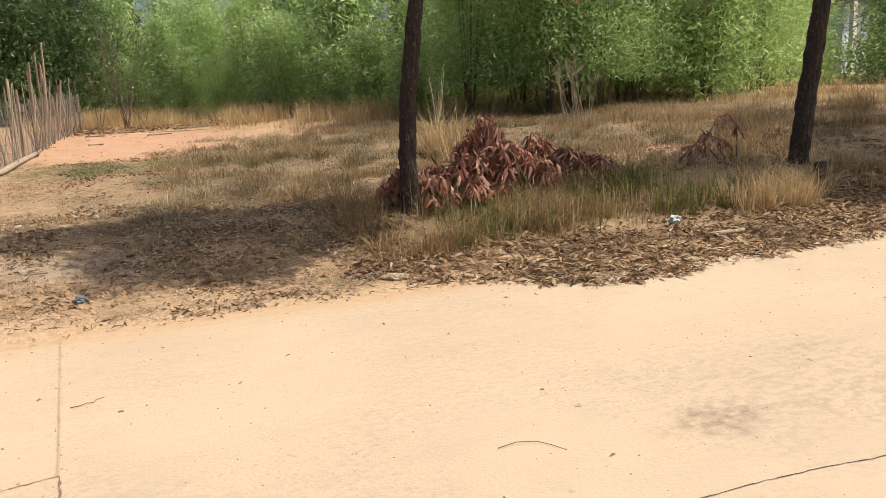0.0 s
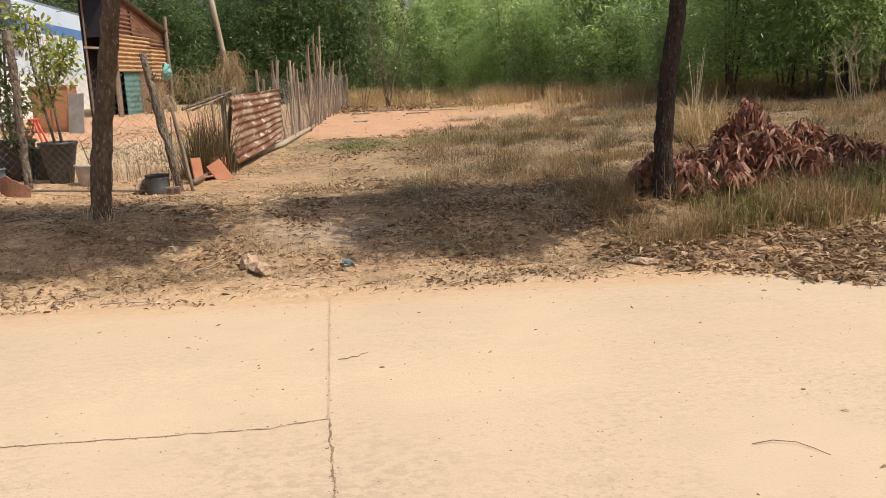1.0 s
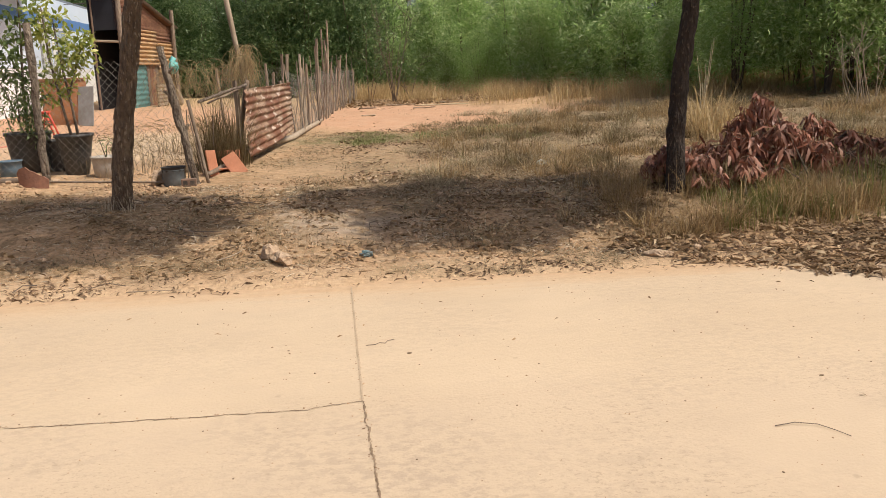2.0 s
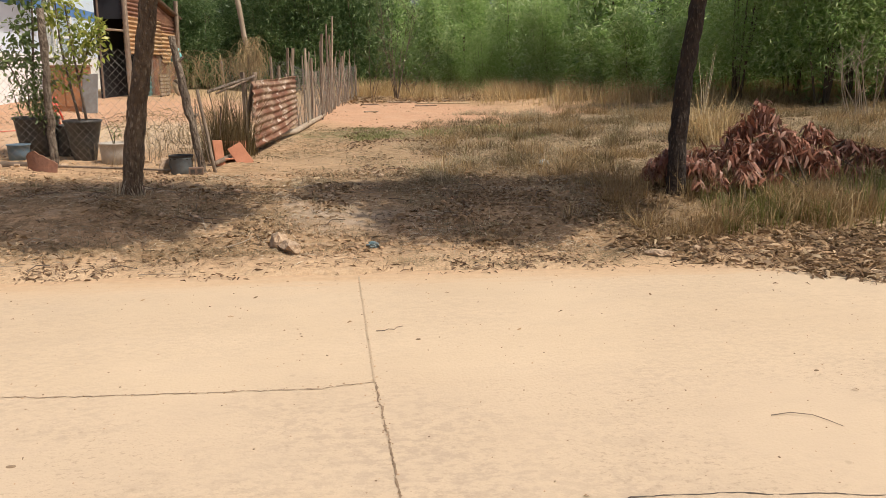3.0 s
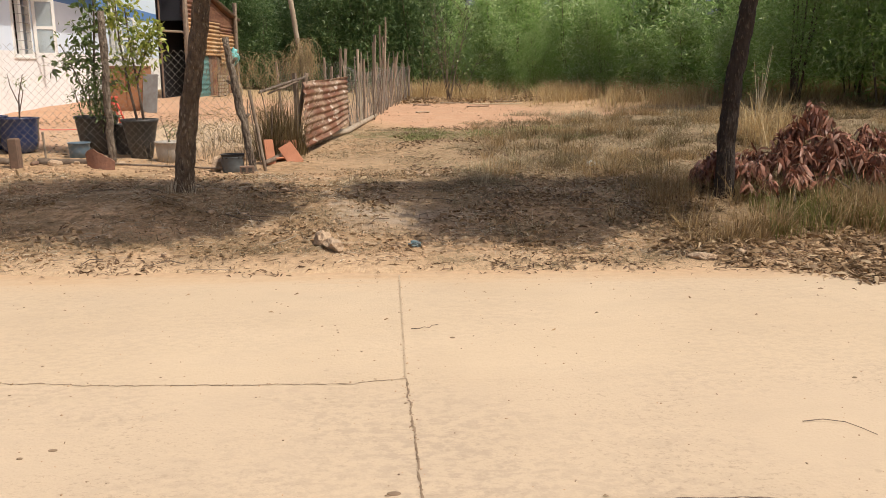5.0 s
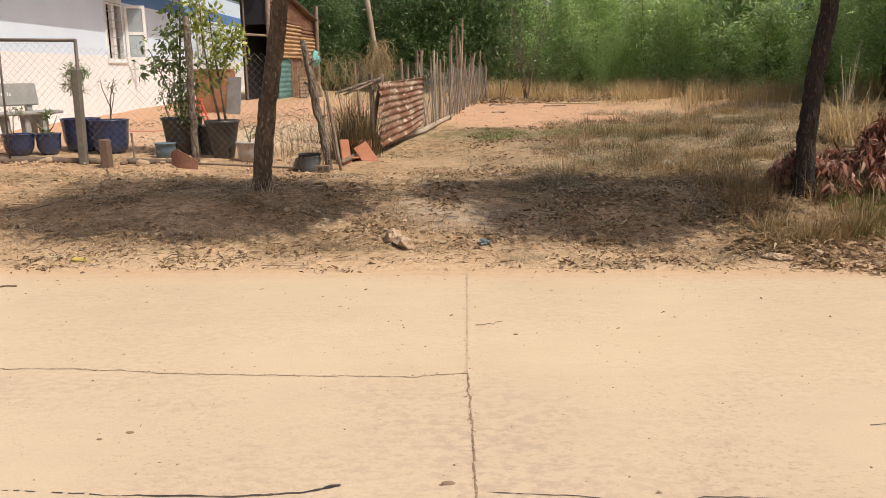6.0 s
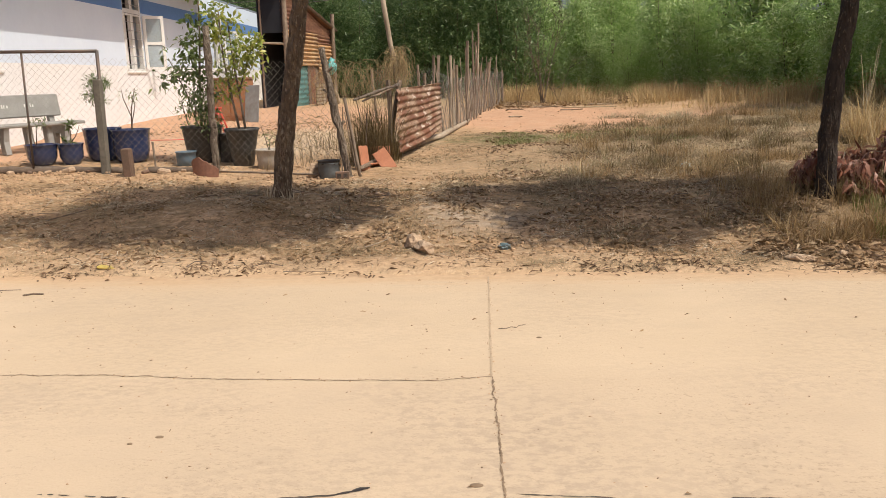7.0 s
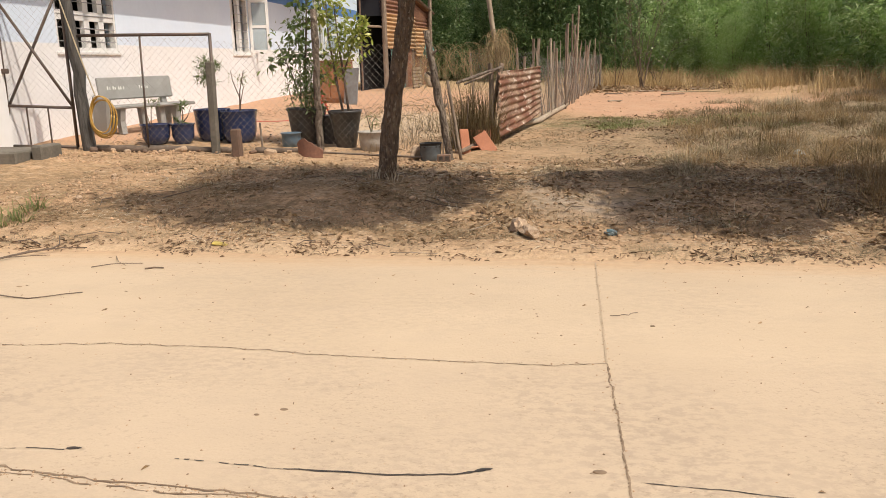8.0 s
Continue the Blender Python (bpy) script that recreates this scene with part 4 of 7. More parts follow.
def litter(name, label, places, length, width, lift, material, tilt=0.16):
    n = len(places)
    pos = np.column_stack([places, np.maximum(surf(places[:, 0], places[:, 1]), np.where(places[:, 1] < edge_y(places[:, 0]), road_z(places[:, 1]), -1)) + 0.004 + rng.uniform(0, 1, n) ** 2 * lift])
    az = rng.uniform(0, 2 * np.pi, n)
    way = np.stack([np.cos(az), np.sin(az), rng.normal(size=n) * tilt + 0.04], 1)
    v, f = leaf_arrays(pos, way, rng.uniform(0.5, 1.25, n) * length, rng.uniform(0.6, 1.3, n) * width, bend=0.25, fold=0.3)
    return tagged(np_mesh(name, v, f, material), label, "leaf litter", kind="stuff")


def pile_keep(x, y):
    """The leaf drift that spills on to the road."""
    front = np.interp(x, [2.2, 2.6, 3.0, 3.9, 5.0, 6.8, 9.5], [6.1, 5.95, 5.4, 4.75, 4.9, 4.95, 5.2])
    back = np.interp(x, [2.2, 3.5, 4.4, 5.8, 7.2, 9.5], [6.5, 6.5, 6.6, 6.2, 6.6, 7.4])
    d = np.minimum(y - front, back - y)
    n = np.array([noise.noise(Vector((a * 2.1, b * 2.1, 5.0))) for a, b in zip(x, y)])
    return smooth(d + 0.16 * n, -0.06, 0.22)


litter("leaf_drift", "thick drift of brown fallen leaves on the road edge", in_zone(9500, 2.2, 9.5, 4.6, 7.6, lambda x, y: pile_keep(x, y) * (0.15 + lumps(x, y, 2.4, 88.0, -0.25, 0.2))), 0.125, 0.022, 0.05, M_LITTER, 0.22)
litter("drift_scraps", "dark broken leaf scraps and stalks within the drift", in_zone(8000, 2.2, 9.5, 4.6, 7.6, pile_keep), 0.10, 0.010, 0.035, M_DARKLITTER, 0.2)
litter("fallen_leaves", "scattered brown leaves and bark bits under the trees",
       in_zone(4400, -5.8, 4.2, 5.9, 9.6, lambda x, y: (0.03 + lumps(x, y, 1.1, 20.0, 0.1, 0.3)) * (0.25 + 0.75 * smooth(x, -4.5, -2.0)) * smooth(y - edge_y(x), 0.05, 0.5)), 0.065, 0.016, 0.012, M_LITTER)
litter("root_litter", "brown leaves heaped thinly beside the grass bank",
       in_zone(1700, 0.6, 3.3, 6.1, 8.2, lambda x, y: (0.08 + lumps(x, y, 1.3, 81.0, 0.0, 0.3)) * smooth(x, 0.6, 2.2) * smooth(y - edge_y(x), 0.2, 0.6)), 0.085, 0.02, 0.02, M_LITTER, 0.2)
litter("pale_straws", "pale dry straws and leaf ribs strewn under the trees",
       in_zone(6500, -5.2, 3.4, 6.0, 9.6, lambda x, y: (0.06 + lumps(x * 0.7, y * 1.4, 1.5, 101.0, 0.0, 0.28)) * smooth(y - edge_y(x), 0.1, 0.5)), 0.10, 0.0055, 0.02, M_PALESTRAW, 0.18)
litter("curled_leaves", "curled brown leaves lying loose under the trees",
       in_zone(2600, -4.8, 3.4, 6.3, 9.6, lambda x, y: (0.04 + lumps(x, y, 1.6, 103.0, 0.05, 0.3)) * (0.35 + 0.65 * smooth(x, -1.2, 0.8))), 0.085, 0.028, 0.015, M_LITTER, 0.4)
grass("shade_weeds", "low dry weeds in the shade of the trees",
      in_zone(520, -4.4, 3.2, 6.5, 9.6, lambda x, y: 0.03 + lumps(x, y, 1.5, 105.0, 0.05, 0.3)),
      14, 0.05, (0.015, 0.085), 0.005, 1.4, 1.6, M_TUSSOCK)
litter("straw_bits", "thin dark straw and twig bits trodden into the verge",
       in_zone(6500, -6.0, 3.0, 5.7, 8.8, lambda x, y: (0.02 + lumps(x * 0.55, y * 1.5, 1.3, 44.0, 0.08, 0.3)) * smooth(y - edge_y(x), -0.08, 0.15)), 0.085, 0.004, 0.014, M_GREYGRASS, 0.12)
litter("twig_bits", "dark broken twigs scattered on the verge",
       in_zone(3600, -6.0, 3.2, 5.85, 9.5, lambda x, y: (0.03 + lumps(x, y, 1.4, 47.0, 0.08, 0.3)) * smooth(y - edge_y(x), 0.02, 0.2)), 0.11, 0.005, 0.014, M_DARKLITTER, 0.12)
# leaf litter gathered in two ellipses to deepen the trees' shade there
litter("shade_litter", "brown leaf litter laid in the shade patches of the trees to deepen them",
       in_zone(5200, -5.0, 3.2, 6.4, 9.7, lambda x, y: np.maximum(np.exp(-((x + 2.7) ** 2 / 2.2 + (y - 7.9) ** 2 / 1.1)), np.exp(-((x - 1.3) ** 2 / 2.0 + (y - 8.0) ** 2 / 1.1))) * (0.08 + lumps(x, y, 1.2, 50.0, 0.0, 0.25))), 0.07, 0.011, 0.008, M_LITTER, 0.12)


def clods(name, label, places, size, material):
    """Small angular stones and clods, eight faces each."""
    n = len(places)
    c = np.column_stack([places, surf(places[:, 0], places[:, 1])])
    r = rng.uniform(0.4, 1.0, n) ** 2 * size
    d = np.array([[1, 0, 0], [-1, 0, 0], [0, 1, 0], [0, -1, 0], [0, 0, 0.8], [0, 0, -0.8]])
    az = rng.uniform(0, 6.28, n)
    rot = np.stack([np.stack([np.cos(az), -np.sin(az), 0 * az], -1), np.stack([np.sin(az), np.cos(az), 0 * az], -1), np.stack([0 * az, 0 * az, 1 + 0 * az], -1)], 1)
    k = d[None] * rng.uniform(0.6, 1.4, (n, 6, 1)) + rng.normal(size=(n, 6, 3)) * 0.12
    v = c[:, None, :] + np.einsum("nij,nkj->nki", rot, k) * r[:, None, None]
    f = np.array([[0, 2, 4], [2, 1, 4], [1, 3, 4], [3, 0, 4], [2, 0, 5], [1, 2, 5], [3, 1, 5], [0, 3, 5]])
    return tagged(np_mesh(name, v.reshape(-1, 3), (np.arange(n)[:, None, None] * 6 + f[None]).reshape(-1, 3), material), label, "stones", kind="stuff")


M_CLOD = surface("clod", (0.46, 0.30, 0.175), (0.33, 0.21, 0.12), 4.0, rough=0.95, bump=0.3, island=0.7)
clods("clods", "small stones and earth clods on the sandy verge", in_zone(4200, -6.5, 4.0, 6.0, 10.4, lambda x, y: (0.1 + lumps(x, y, 1.0, 60.0, 0.0, 0.25)) * smooth(y - edge_y(x), 0.1, 0.4)), 0.028, M_CLOD)
crumbs = []
for line in ([(-5.5, 3.50), (-3.25, 3.40), (-2.71, 3.47), (-2.04, 3.45), (-1.38, 3.36), (-0.77, 3.32), (0.0, 3.35)], [(0.0, 5.6), (0.0, 3.35), (0.02, 2.67), (0.03, 2.0), (0.03, 0.5)], [(-4.5, 2.05), (-2.31, 1.96), (-1.82, 1.90), (-1.2, 1.85), (-0.4, 1.8)]):
    for (x0, y0), (x1, y1) in zip(line, line[1:]):
        for _ in range(int(math.hypot(x1 - x0, y1 - y0) * 40)):
            f = rnd.random()
            crumbs.append((x0 + (x1 - x0) * f + rnd.gauss(0, 0.012), y0 + (y1 - y0) * f + rnd.gauss(0, 0.012)))
for (x0, y0), (x1, y1) in zip(WIDE, WIDE[1:]):
    for _ in range(int(math.hypot(x1 - x0, y1 - y0) * 260)):
        f = rnd.random()
        crumbs.append((x0 + (x1 - x0) * f, y0 + (y1 - y0) * f - 0.018 + rnd.gauss(0, 0.02)))
crumbs = np.array(crumbs)


def road_grit(name, label, places, size, material):
    n = len(places)
    c = np.column_stack([places, road_z(places[:, 1])])
    r = rng.uniform(0.3, 1.0, n) ** 2 * size
    d = np.array([[1, 0, 0], [-1, 0, 0], [0, 1, 0], [0, -1, 0], [0, 0, 0.7], [0, 0, -0.7]])
    k = d[None] * rng.uniform(0.5, 1.5, (n, 6, 1)) + rng.normal(size=(n, 6, 3)) * 0.15
    v = c[:, None, :] + k * r[:, None, None]
    f = np.array([[0, 2, 4], [2, 1, 4], [1, 3, 4], [3, 0, 4], [2, 0, 5], [1, 2, 5], [3, 1, 5], [0, 3, 5]])
    return tagged(np_mesh(name, v.reshape(-1, 3), (np.arange(n)[:, None, None] * 6 + f[None]).reshape(-1, 3), material), label, "grit", kind="stuff")


road_grit("crack_crumbs", "crumbs of concrete and earth along the cracks", crumbs, 0.007, M_CLOD)
road_grit("road_grit", "fine sand grains and grit strewn on the road", np.column_stack([rng.uniform(-6, 8, 2600), rng.uniform(1.2, 5.7, 2600)]), 0.006, M_CLOD)
clods("gravel", "coarse pale stones along the fence foot", in_zone(700, -8.0, -1.6, 9.3, 10.4, lambda x, y: 0.2 + lumps(x, y, 1.0, 63.0)), 0.04, M_CLOD)
clods("red_clods", "clods of red earth in the yard and lot", in_zone(700, -7.5, 5.0, 10.8, 25.0, lambda x, y: 0.1 + lumps(x, y, 0.7, 66.0)), 0.035, M_CLOD)
litter("lot_straw", "flattened grey straw matted over the lot",
       in_zone(15000, 0.4, 11.5, 8.8, 17.5, lambda x, y: (0.04 + lumps(x, y, 0.8, 52.0, 0.0, 0.3)) * smooth(x - 0.2 * (y - 9), -0.3, 1.2)), 0.14, 0.007, 0.045, M_GREYGRASS, 0.4)
litter("lot_bark", "dark bark and leaf scraps matted over the lot",
       in_zone(4200, 0.0, 11.5, 8.6, 16.5, lambda x, y: 0.03 + lumps(x, y, 1.1, 55.0, 0.08, 0.35)), 0.08, 0.022, 0.015, M_DARKLITTER, 0.2)
litter("lot_litter", "small leaf scraps strewn over the lot",
       in_zone(4200, -1.6, 10.0, 8.8, 16.5, lambda x, y: 0.1 + lumps(x, y, 0.9, 23.0, 0.0, 0.22)), 0.07, 0.012, 0.012, M_LITTER)
litter("sand_straw", "flattened pale straw on the sandy entrance of the lot",
       in_zone(7000, -1.6, 4.5, 8.6, 16.0, lambda x, y: 0.08 + lumps(x * 0.7, y, 1.1, 97.0, 0.0, 0.25)), 0.10, 0.005, 0.014, M_TUSSOCK, 0.15)
litter("shade_leaves", "brown leaves in the shade under the grass", in_zone(5600, 2.2, 11.0, 6.3, 9.4, lambda x, y: 0.2 + lumps(x, y, 0.9, 26.0)), 0.1, 0.03, 0.03, M_LITTER)
litter("red_earth_litter", "sticks and scraps on the red earth", in_zone(170, -0.4, 5.5, 15.0, 25.0, lambda x, y: 0.1 + lumps(x, y, 0.6, 27.0)), 0.16, 0.02, 0.015, M_LITTER)
litter("yard_litter", "dry scraps over the earth of the yard", in_zone(2400, -7.0, -1.8, 10.6, 20.0, lambda x, y: 0.15 + lumps(x, y, 0.8, 28.0)), 0.08, 0.02, 0.015, M_LITTER)
litter("edge_scraps", "dark leaf scraps and bits of bark along the road edge",
       in_zone(900, -5.5, 4.0, 5.3, 6.5, lambda x, y: np.exp(-((y - edge_y(x) - 0.12) / 0.16) ** 2) * (0.1 + lumps(x, y, 1.4, 109.0, 0.0, 0.25))), 0.075, 0.015, 0.012, M_DARKLITTER, 0.2)
litter("road_leaves", "few dry leaf scraps on the road", in_zone(90, -5.0, 7.0, 2.0, 5.7, lambda x, y: 0.12 + 0.88 * smooth(y, 3.8, 5.6)), 0.045, 0.01, 0.002, M_LITTER, 0.05)

# ---------------------------------------------------------------- materials of built things
M_CREAM = surface("cream_wall_paint", (0.83, 0.825, 0.82), (0.79, 0.78, 0.765), 0.8, c=(0.72, 0.69, 0.65), fine=7.0, fine_amount=0.3, rough=0.85, bump=0.15)
# pale paint with the blue of the eave shade put into its colour
M_PALE = surface("shade_blued_wall_paint", (0.69, 0.775, 0.87), (0.65, 0.735, 0.84), 0.7, c=(0.60, 0.67, 0.76), fine=9.0, fine_amount=0.25, rough=0.8, bump=0.12)
M_BLUEBAND = surface("blue_wall_paint", (0.115, 0.235, 0.50), (0.13, 0.265, 0.54), 1.0, fine=9.0, fine_amount=0.2, rough=0.7, bump=0.1)
M_WHITE = surface("white_enamel", (0.80, 0.79, 0.76), (0.72, 0.70, 0.66), 2.0, fine=14.0, fine_amount=0.15, rough=0.45, bump=0.05)
M_GRILLE = surface("grey_enamel", (0.36, 0.36, 0.36), (0.28, 0.275, 0.27), 3.0, rough=0.5, bump=0.05)
M_ROOF = surface("roof_sheet", (0.23, 0.26, 0.30), (0.18, 0.20, 0.23), 1.5, fine=12.0, rough=0.5, bump=0.1)
M_TERRACE = surface("terrace_floor", (0.50, 0.25, 0.155), (0.43, 0.21, 0.125), 1.2, c=(0.55, 0.34, 0.23), fine=12.0, fine_amount=0.5, rough=0.75, bump=0.2, vary=0.2)
M_CONCRETE = surface("grey_concrete", (0.19, 0.165, 0.13), (0.13, 0.115, 0.09), 3.0, c=(0.08, 0.068, 0.052), fine=26.0, fine_amount=0.5, rough=0.9, bump=0.4)
M_BENCH = surface("bench_stone", (0.34, 0.335, 0.31), (0.26, 0.255, 0.235), 4.0, c=(0.19, 0.185, 0.17), fine=60.0, fine_amount=0.6, rough=0.7, bump=0.2)
M_LETTER = surface("faded_white_paint", (0.72, 0.71, 0.67), (0.60, 0.59, 0.55), 14.0, rough=0.7, bump=0.1)
M_GATEPOST = surface("weathered_grey_timber", (0.13, 0.12, 0.105), (0.075, 0.068, 0.06), 5.0, c=(0.035, 0.03, 0.026), fine=30.0, fine_amount=0.7, rough=0.9, bump=0.8, dist=0.02, stretch=(1, 1, 0.2))
M_STEEL = surface("dark_steel", (0.075, 0.07, 0.066), (0.12, 0.09, 0.07), 6.0, c=(0.16, 0.085, 0.05), fine=30.0, fine_amount=0.4, rough=0.55, metal=0.4, bump=0.15)
M_WIRE = surface("old_wire", (0.34, 0.325, 0.30), (0.23, 0.215, 0.19), 3.0, rough=0.5, metal=0.6, bump=0)
M_RUST = surface("rusty_sheet", (0.24, 0.10, 0.055), (0.45, 0.32, 0.22), 2.6, c=(0.11, 0.05, 0.03), fine=9.0, fine_amount=0.75, rough=0.7, metal=0.15, bump=0.25,
                 spots=((0.56, 0.47, 0.39), 5.5), stretch=(1, 0.6, 1.6), lo=0.42, hi=0.6)
M_RUSTDARK = surface("dark_rust", (0.20, 0.085, 0.05), (0.33, 0.17, 0.095), 2.0, c=(0.09, 0.042, 0.03), fine=12.0, fine_amount=0.6, rough=0.75, metal=0.1, bump=0.2, stretch=(1, 0.5, 2))
M_ORANGERUST = surface("orange_rust", (0.46, 0.25, 0.10), (0.60, 0.43, 0.24), 2.2, c=(0.22, 0.10, 0.05), fine=8.0, fine_amount=0.7, rough=0.75, metal=0.1, bump=0.25, stretch=(1, 0.35, 2.4))
M_TEAL = surface("teal_sheet", (0.09, 0.22, 0.21), (0.14, 0.27, 0.25), 2.5, c=(0.06, 0.11, 0.10), fine=16.0, fine_amount=0.5, rough=0.7, bump=0.2, stretch=(1, 3, 0.5))
M_BOARD = surface("old_boards", (0.15, 0.10, 0.07), (0.21, 0.15, 0.105), 3.0, c=(0.08, 0.05, 0.036), fine=22.0, fine_amount=0.6, rough=0.9, bump=0.4, stretch=(2, 2, 0.3), vary=0.4)
# near-black colour that stands in for the shade in the shed opening
M_SHEDSHADE = surface("shed_opening_shade", (0.008, 0.009, 0.013), (0.014, 0.015, 0.02), 2.0, rough=0.9, bump=0.2)
M_GREYTIN = surface("grey_tin", (0.27, 0.28, 0.28), (0.20, 0.20, 0.19), 3.0, c=(0.17, 0.12, 0.09), fine=14.0, fine_amount=0.4, rough=0.6, metal=0.3, bump=0.2)
M_TERRACOTTA = surface("terracotta", (0.42, 0.165, 0.085), (0.50, 0.215, 0.12), 4.0, c=(0.28, 0.115, 0.065), fine=30.0, fine_amount=0.4, rough=0.85, bump=0.25, vary=0.15)
M_BRICK = surface("old_brick", (0.21, 0.125, 0.085), (0.15, 0.10, 0.07), 6.0, c=(0.12, 0.08, 0.055), fine=34.0, fine_amount=0.5, rough=0.9, bump=0.4, vary=0.3)
M_BLUEPOT = surface("blue_glaze", (0.014, 0.024, 0.075), (0.022, 0.038, 0.11), 3.0, c=(0.05, 0.055, 0.09), fine=12.0, fine_amount=0.3, rough=0.22, bump=0.05)
M_BLACKPOT = surface("black_plastic", (0.018, 0.017, 0.017), (0.03, 0.028, 0.026), 5.0, c=(0.07, 0.058, 0.048), fine=20.0, fine_amount=0.35, rough=0.5, bump=0.08)
M_BUCKET = surface("dirty_white_plastic", (0.50, 0.46, 0.40), (0.40, 0.355, 0.30), 4.0, c=(0.27, 0.22, 0.17), fine=14.0, fine_amount=0.4, rough=0.6, bump=0.08)
M_BLUETUB = surface("faded_blue_plastic", (0.06, 0.125, 0.19), (0.085, 0.155, 0.22), 4.0, c=(0.16, 0.15, 0.13), fine=16.0, fine_amount=0.4, rough=0.55, bump=0.08)
M_POTSOIL = surface("pot_soil", (0.09, 0.06, 0.04), (0.14, 0.095, 0.065), 9.0, bump=0.6)
M_HOSE = surface("yellow_hose", (0.50, 0.30, 0.06), (0.43, 0.25, 0.05), 5.0, rough=0.45, bump=0.05)
M_ROPE = surface("pale_rope", (0.50, 0.42, 0.28), (0.40, 0.32, 0.20), 20.0, rough=0.9, bump=0.2)
M_CRATE = surface("orange_wood", (0.42, 0.20, 0.085), (0.33, 0.15, 0.065), 3.0, c=(0.20, 0.09, 0.045), fine=20.0, fine_amount=0.5, rough=0.7, bump=0.3, stretch=(1, 1, 4), vary=0.2)
M_RED = surface("red_plastic", (0.62, 0.075, 0.04), (0.55, 0.07, 0.045), 3.0, fine=16.0, fine_amount=0.15, rough=0.5, bump=0.04)
M_SACK = surface("pale_sack", (0.55, 0.50, 0.43), (0.44, 0.39, 0.33), 5.0, rough=0.9, bump=0.3)
M_BAG = surface("pale_plastic_bag", (0.60, 0.66, 0.62), (0.50, 0.56, 0.53), 8.0, rough=0.4, bump=0.2)
M_TEALBAG = surface("turquoise_plastic", (0.12, 0.42, 0.42), (0.19, 0.50, 0.48), 6.0, rough=0.45, bump=0.2)
M_ROCK = surface("sandy_rock", (0.58, 0.42, 0.28), (0.46, 0.32, 0.205), 7.0, c=(0.22, 0.155, 0.10), fine=40.0, fine_amount=0.5, rough=0.95, bump=0.6, dist=0.02)
M_VINE = surface("dry_vine", (0.40, 0.30, 0.155), (0.26, 0.185, 0.095), 6.0, rough=0.9, bump=0.1, island=0.7)
M_CACTUS = surface("cactus_skin", (0.07, 0.13, 0.045), (0.10, 0.17, 0.06), 8.0, rough=0.6, bump=0.2)
M_YELLOWLEAF = surface("yellow_peel", (0.55, 0.42, 0.10), (0.42, 0.30, 0.08), 9.0, rough=0.6, bump=0.2)


def glass_material():
    m, nt, bsdf = nodes_of("window_glass")
    bsdf.inputs["Base Color"].default_value = (0.55, 0.6, 0.6, 1)
    bsdf.inputs["Roughness"].default_value = 0.06
    bsdf.inputs["Transmission Weight"].default_value = 0.75
    bsdf.inputs["IOR"].default_value = 1.45
    return m


M_GLASS = glass_material()


# shade inside the rooms is put into this dark wall and floor colour
M_INNER = surface("painted_room_shade", (0.07, 0.068, 0.065), (0.05, 0.048, 0.046), 1.0, rough=0.9, bump=0.1)


# ---------------------------------------------------------------- the white house
FLOOR = 0.54
house = base("house", "long white house with a blue band and barred white windows", "house", at=(-8.2, 13.0, 0), turn=1.72)
OPENINGS = [(-1.16, 0.74, 1.87, 3.75), (6.45, 7.62, 1.87, 3.75), (13.9, 15.1, 1.95, 3.75)]
HEIGHT = 4.15


def front_wall():
    y_cuts = [-7.0]
    for o in OPENINGS:
        y_cuts += [o[0], o[1]]
    y_cuts.append(21.0)

    def strip(name, z0, z1, mat, x0=-0.2, x1=0.0, label=""):
        for k in range(len(y_cuts) - 1):
            a, b = y_cuts[k], y_cuts[k + 1]
            if k % 2 == 0:
                spans = [(z0, z1)]
            else:
                o = OPENINGS[k // 2]
                spans = [(z0, min(z1, o[2])), (max(z0, o[3]), z1)]
            for lo, hi in spans:
                if hi - lo > 0.01:
                    part(name, box(bmesh.new(), ((x0 + x1) / 2, (a + b) / 2, (lo + hi) / 2), (x1 - x0, b - a, hi - lo)), mat, house, label)

    strip("lower_wall", 0.2, 1.99, M_CREAM, label="cream lower wall")
    strip("upper_wall", 1.99, HEIGHT, M_PALE, label="pale upper wall, its paint blued for the shade under the eaves")
    strip("blue_band", 3.28, 3.62, M_BLUEBAND, 0.0, 0.006, "mid-blue painted band")
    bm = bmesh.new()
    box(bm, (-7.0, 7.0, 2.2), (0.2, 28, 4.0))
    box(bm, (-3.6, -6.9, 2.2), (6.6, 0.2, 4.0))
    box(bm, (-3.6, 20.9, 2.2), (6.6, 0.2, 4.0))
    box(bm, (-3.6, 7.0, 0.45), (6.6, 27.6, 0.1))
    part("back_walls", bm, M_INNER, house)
    bm = bmesh.new()
    box(bm, (-3.15, 2.4, HEIGHT + 0.06), (8.1, 20.3, 0.1), bevel=0.01)
    box(bm, (-3.65, 17.18, HEIGHT + 0.06), (7.1, 9.2, 0.1), bevel=0.01)
    part("roof", bm, M_ROOF, house, "flat grey sheet roof with wide eaves")


front_wall()


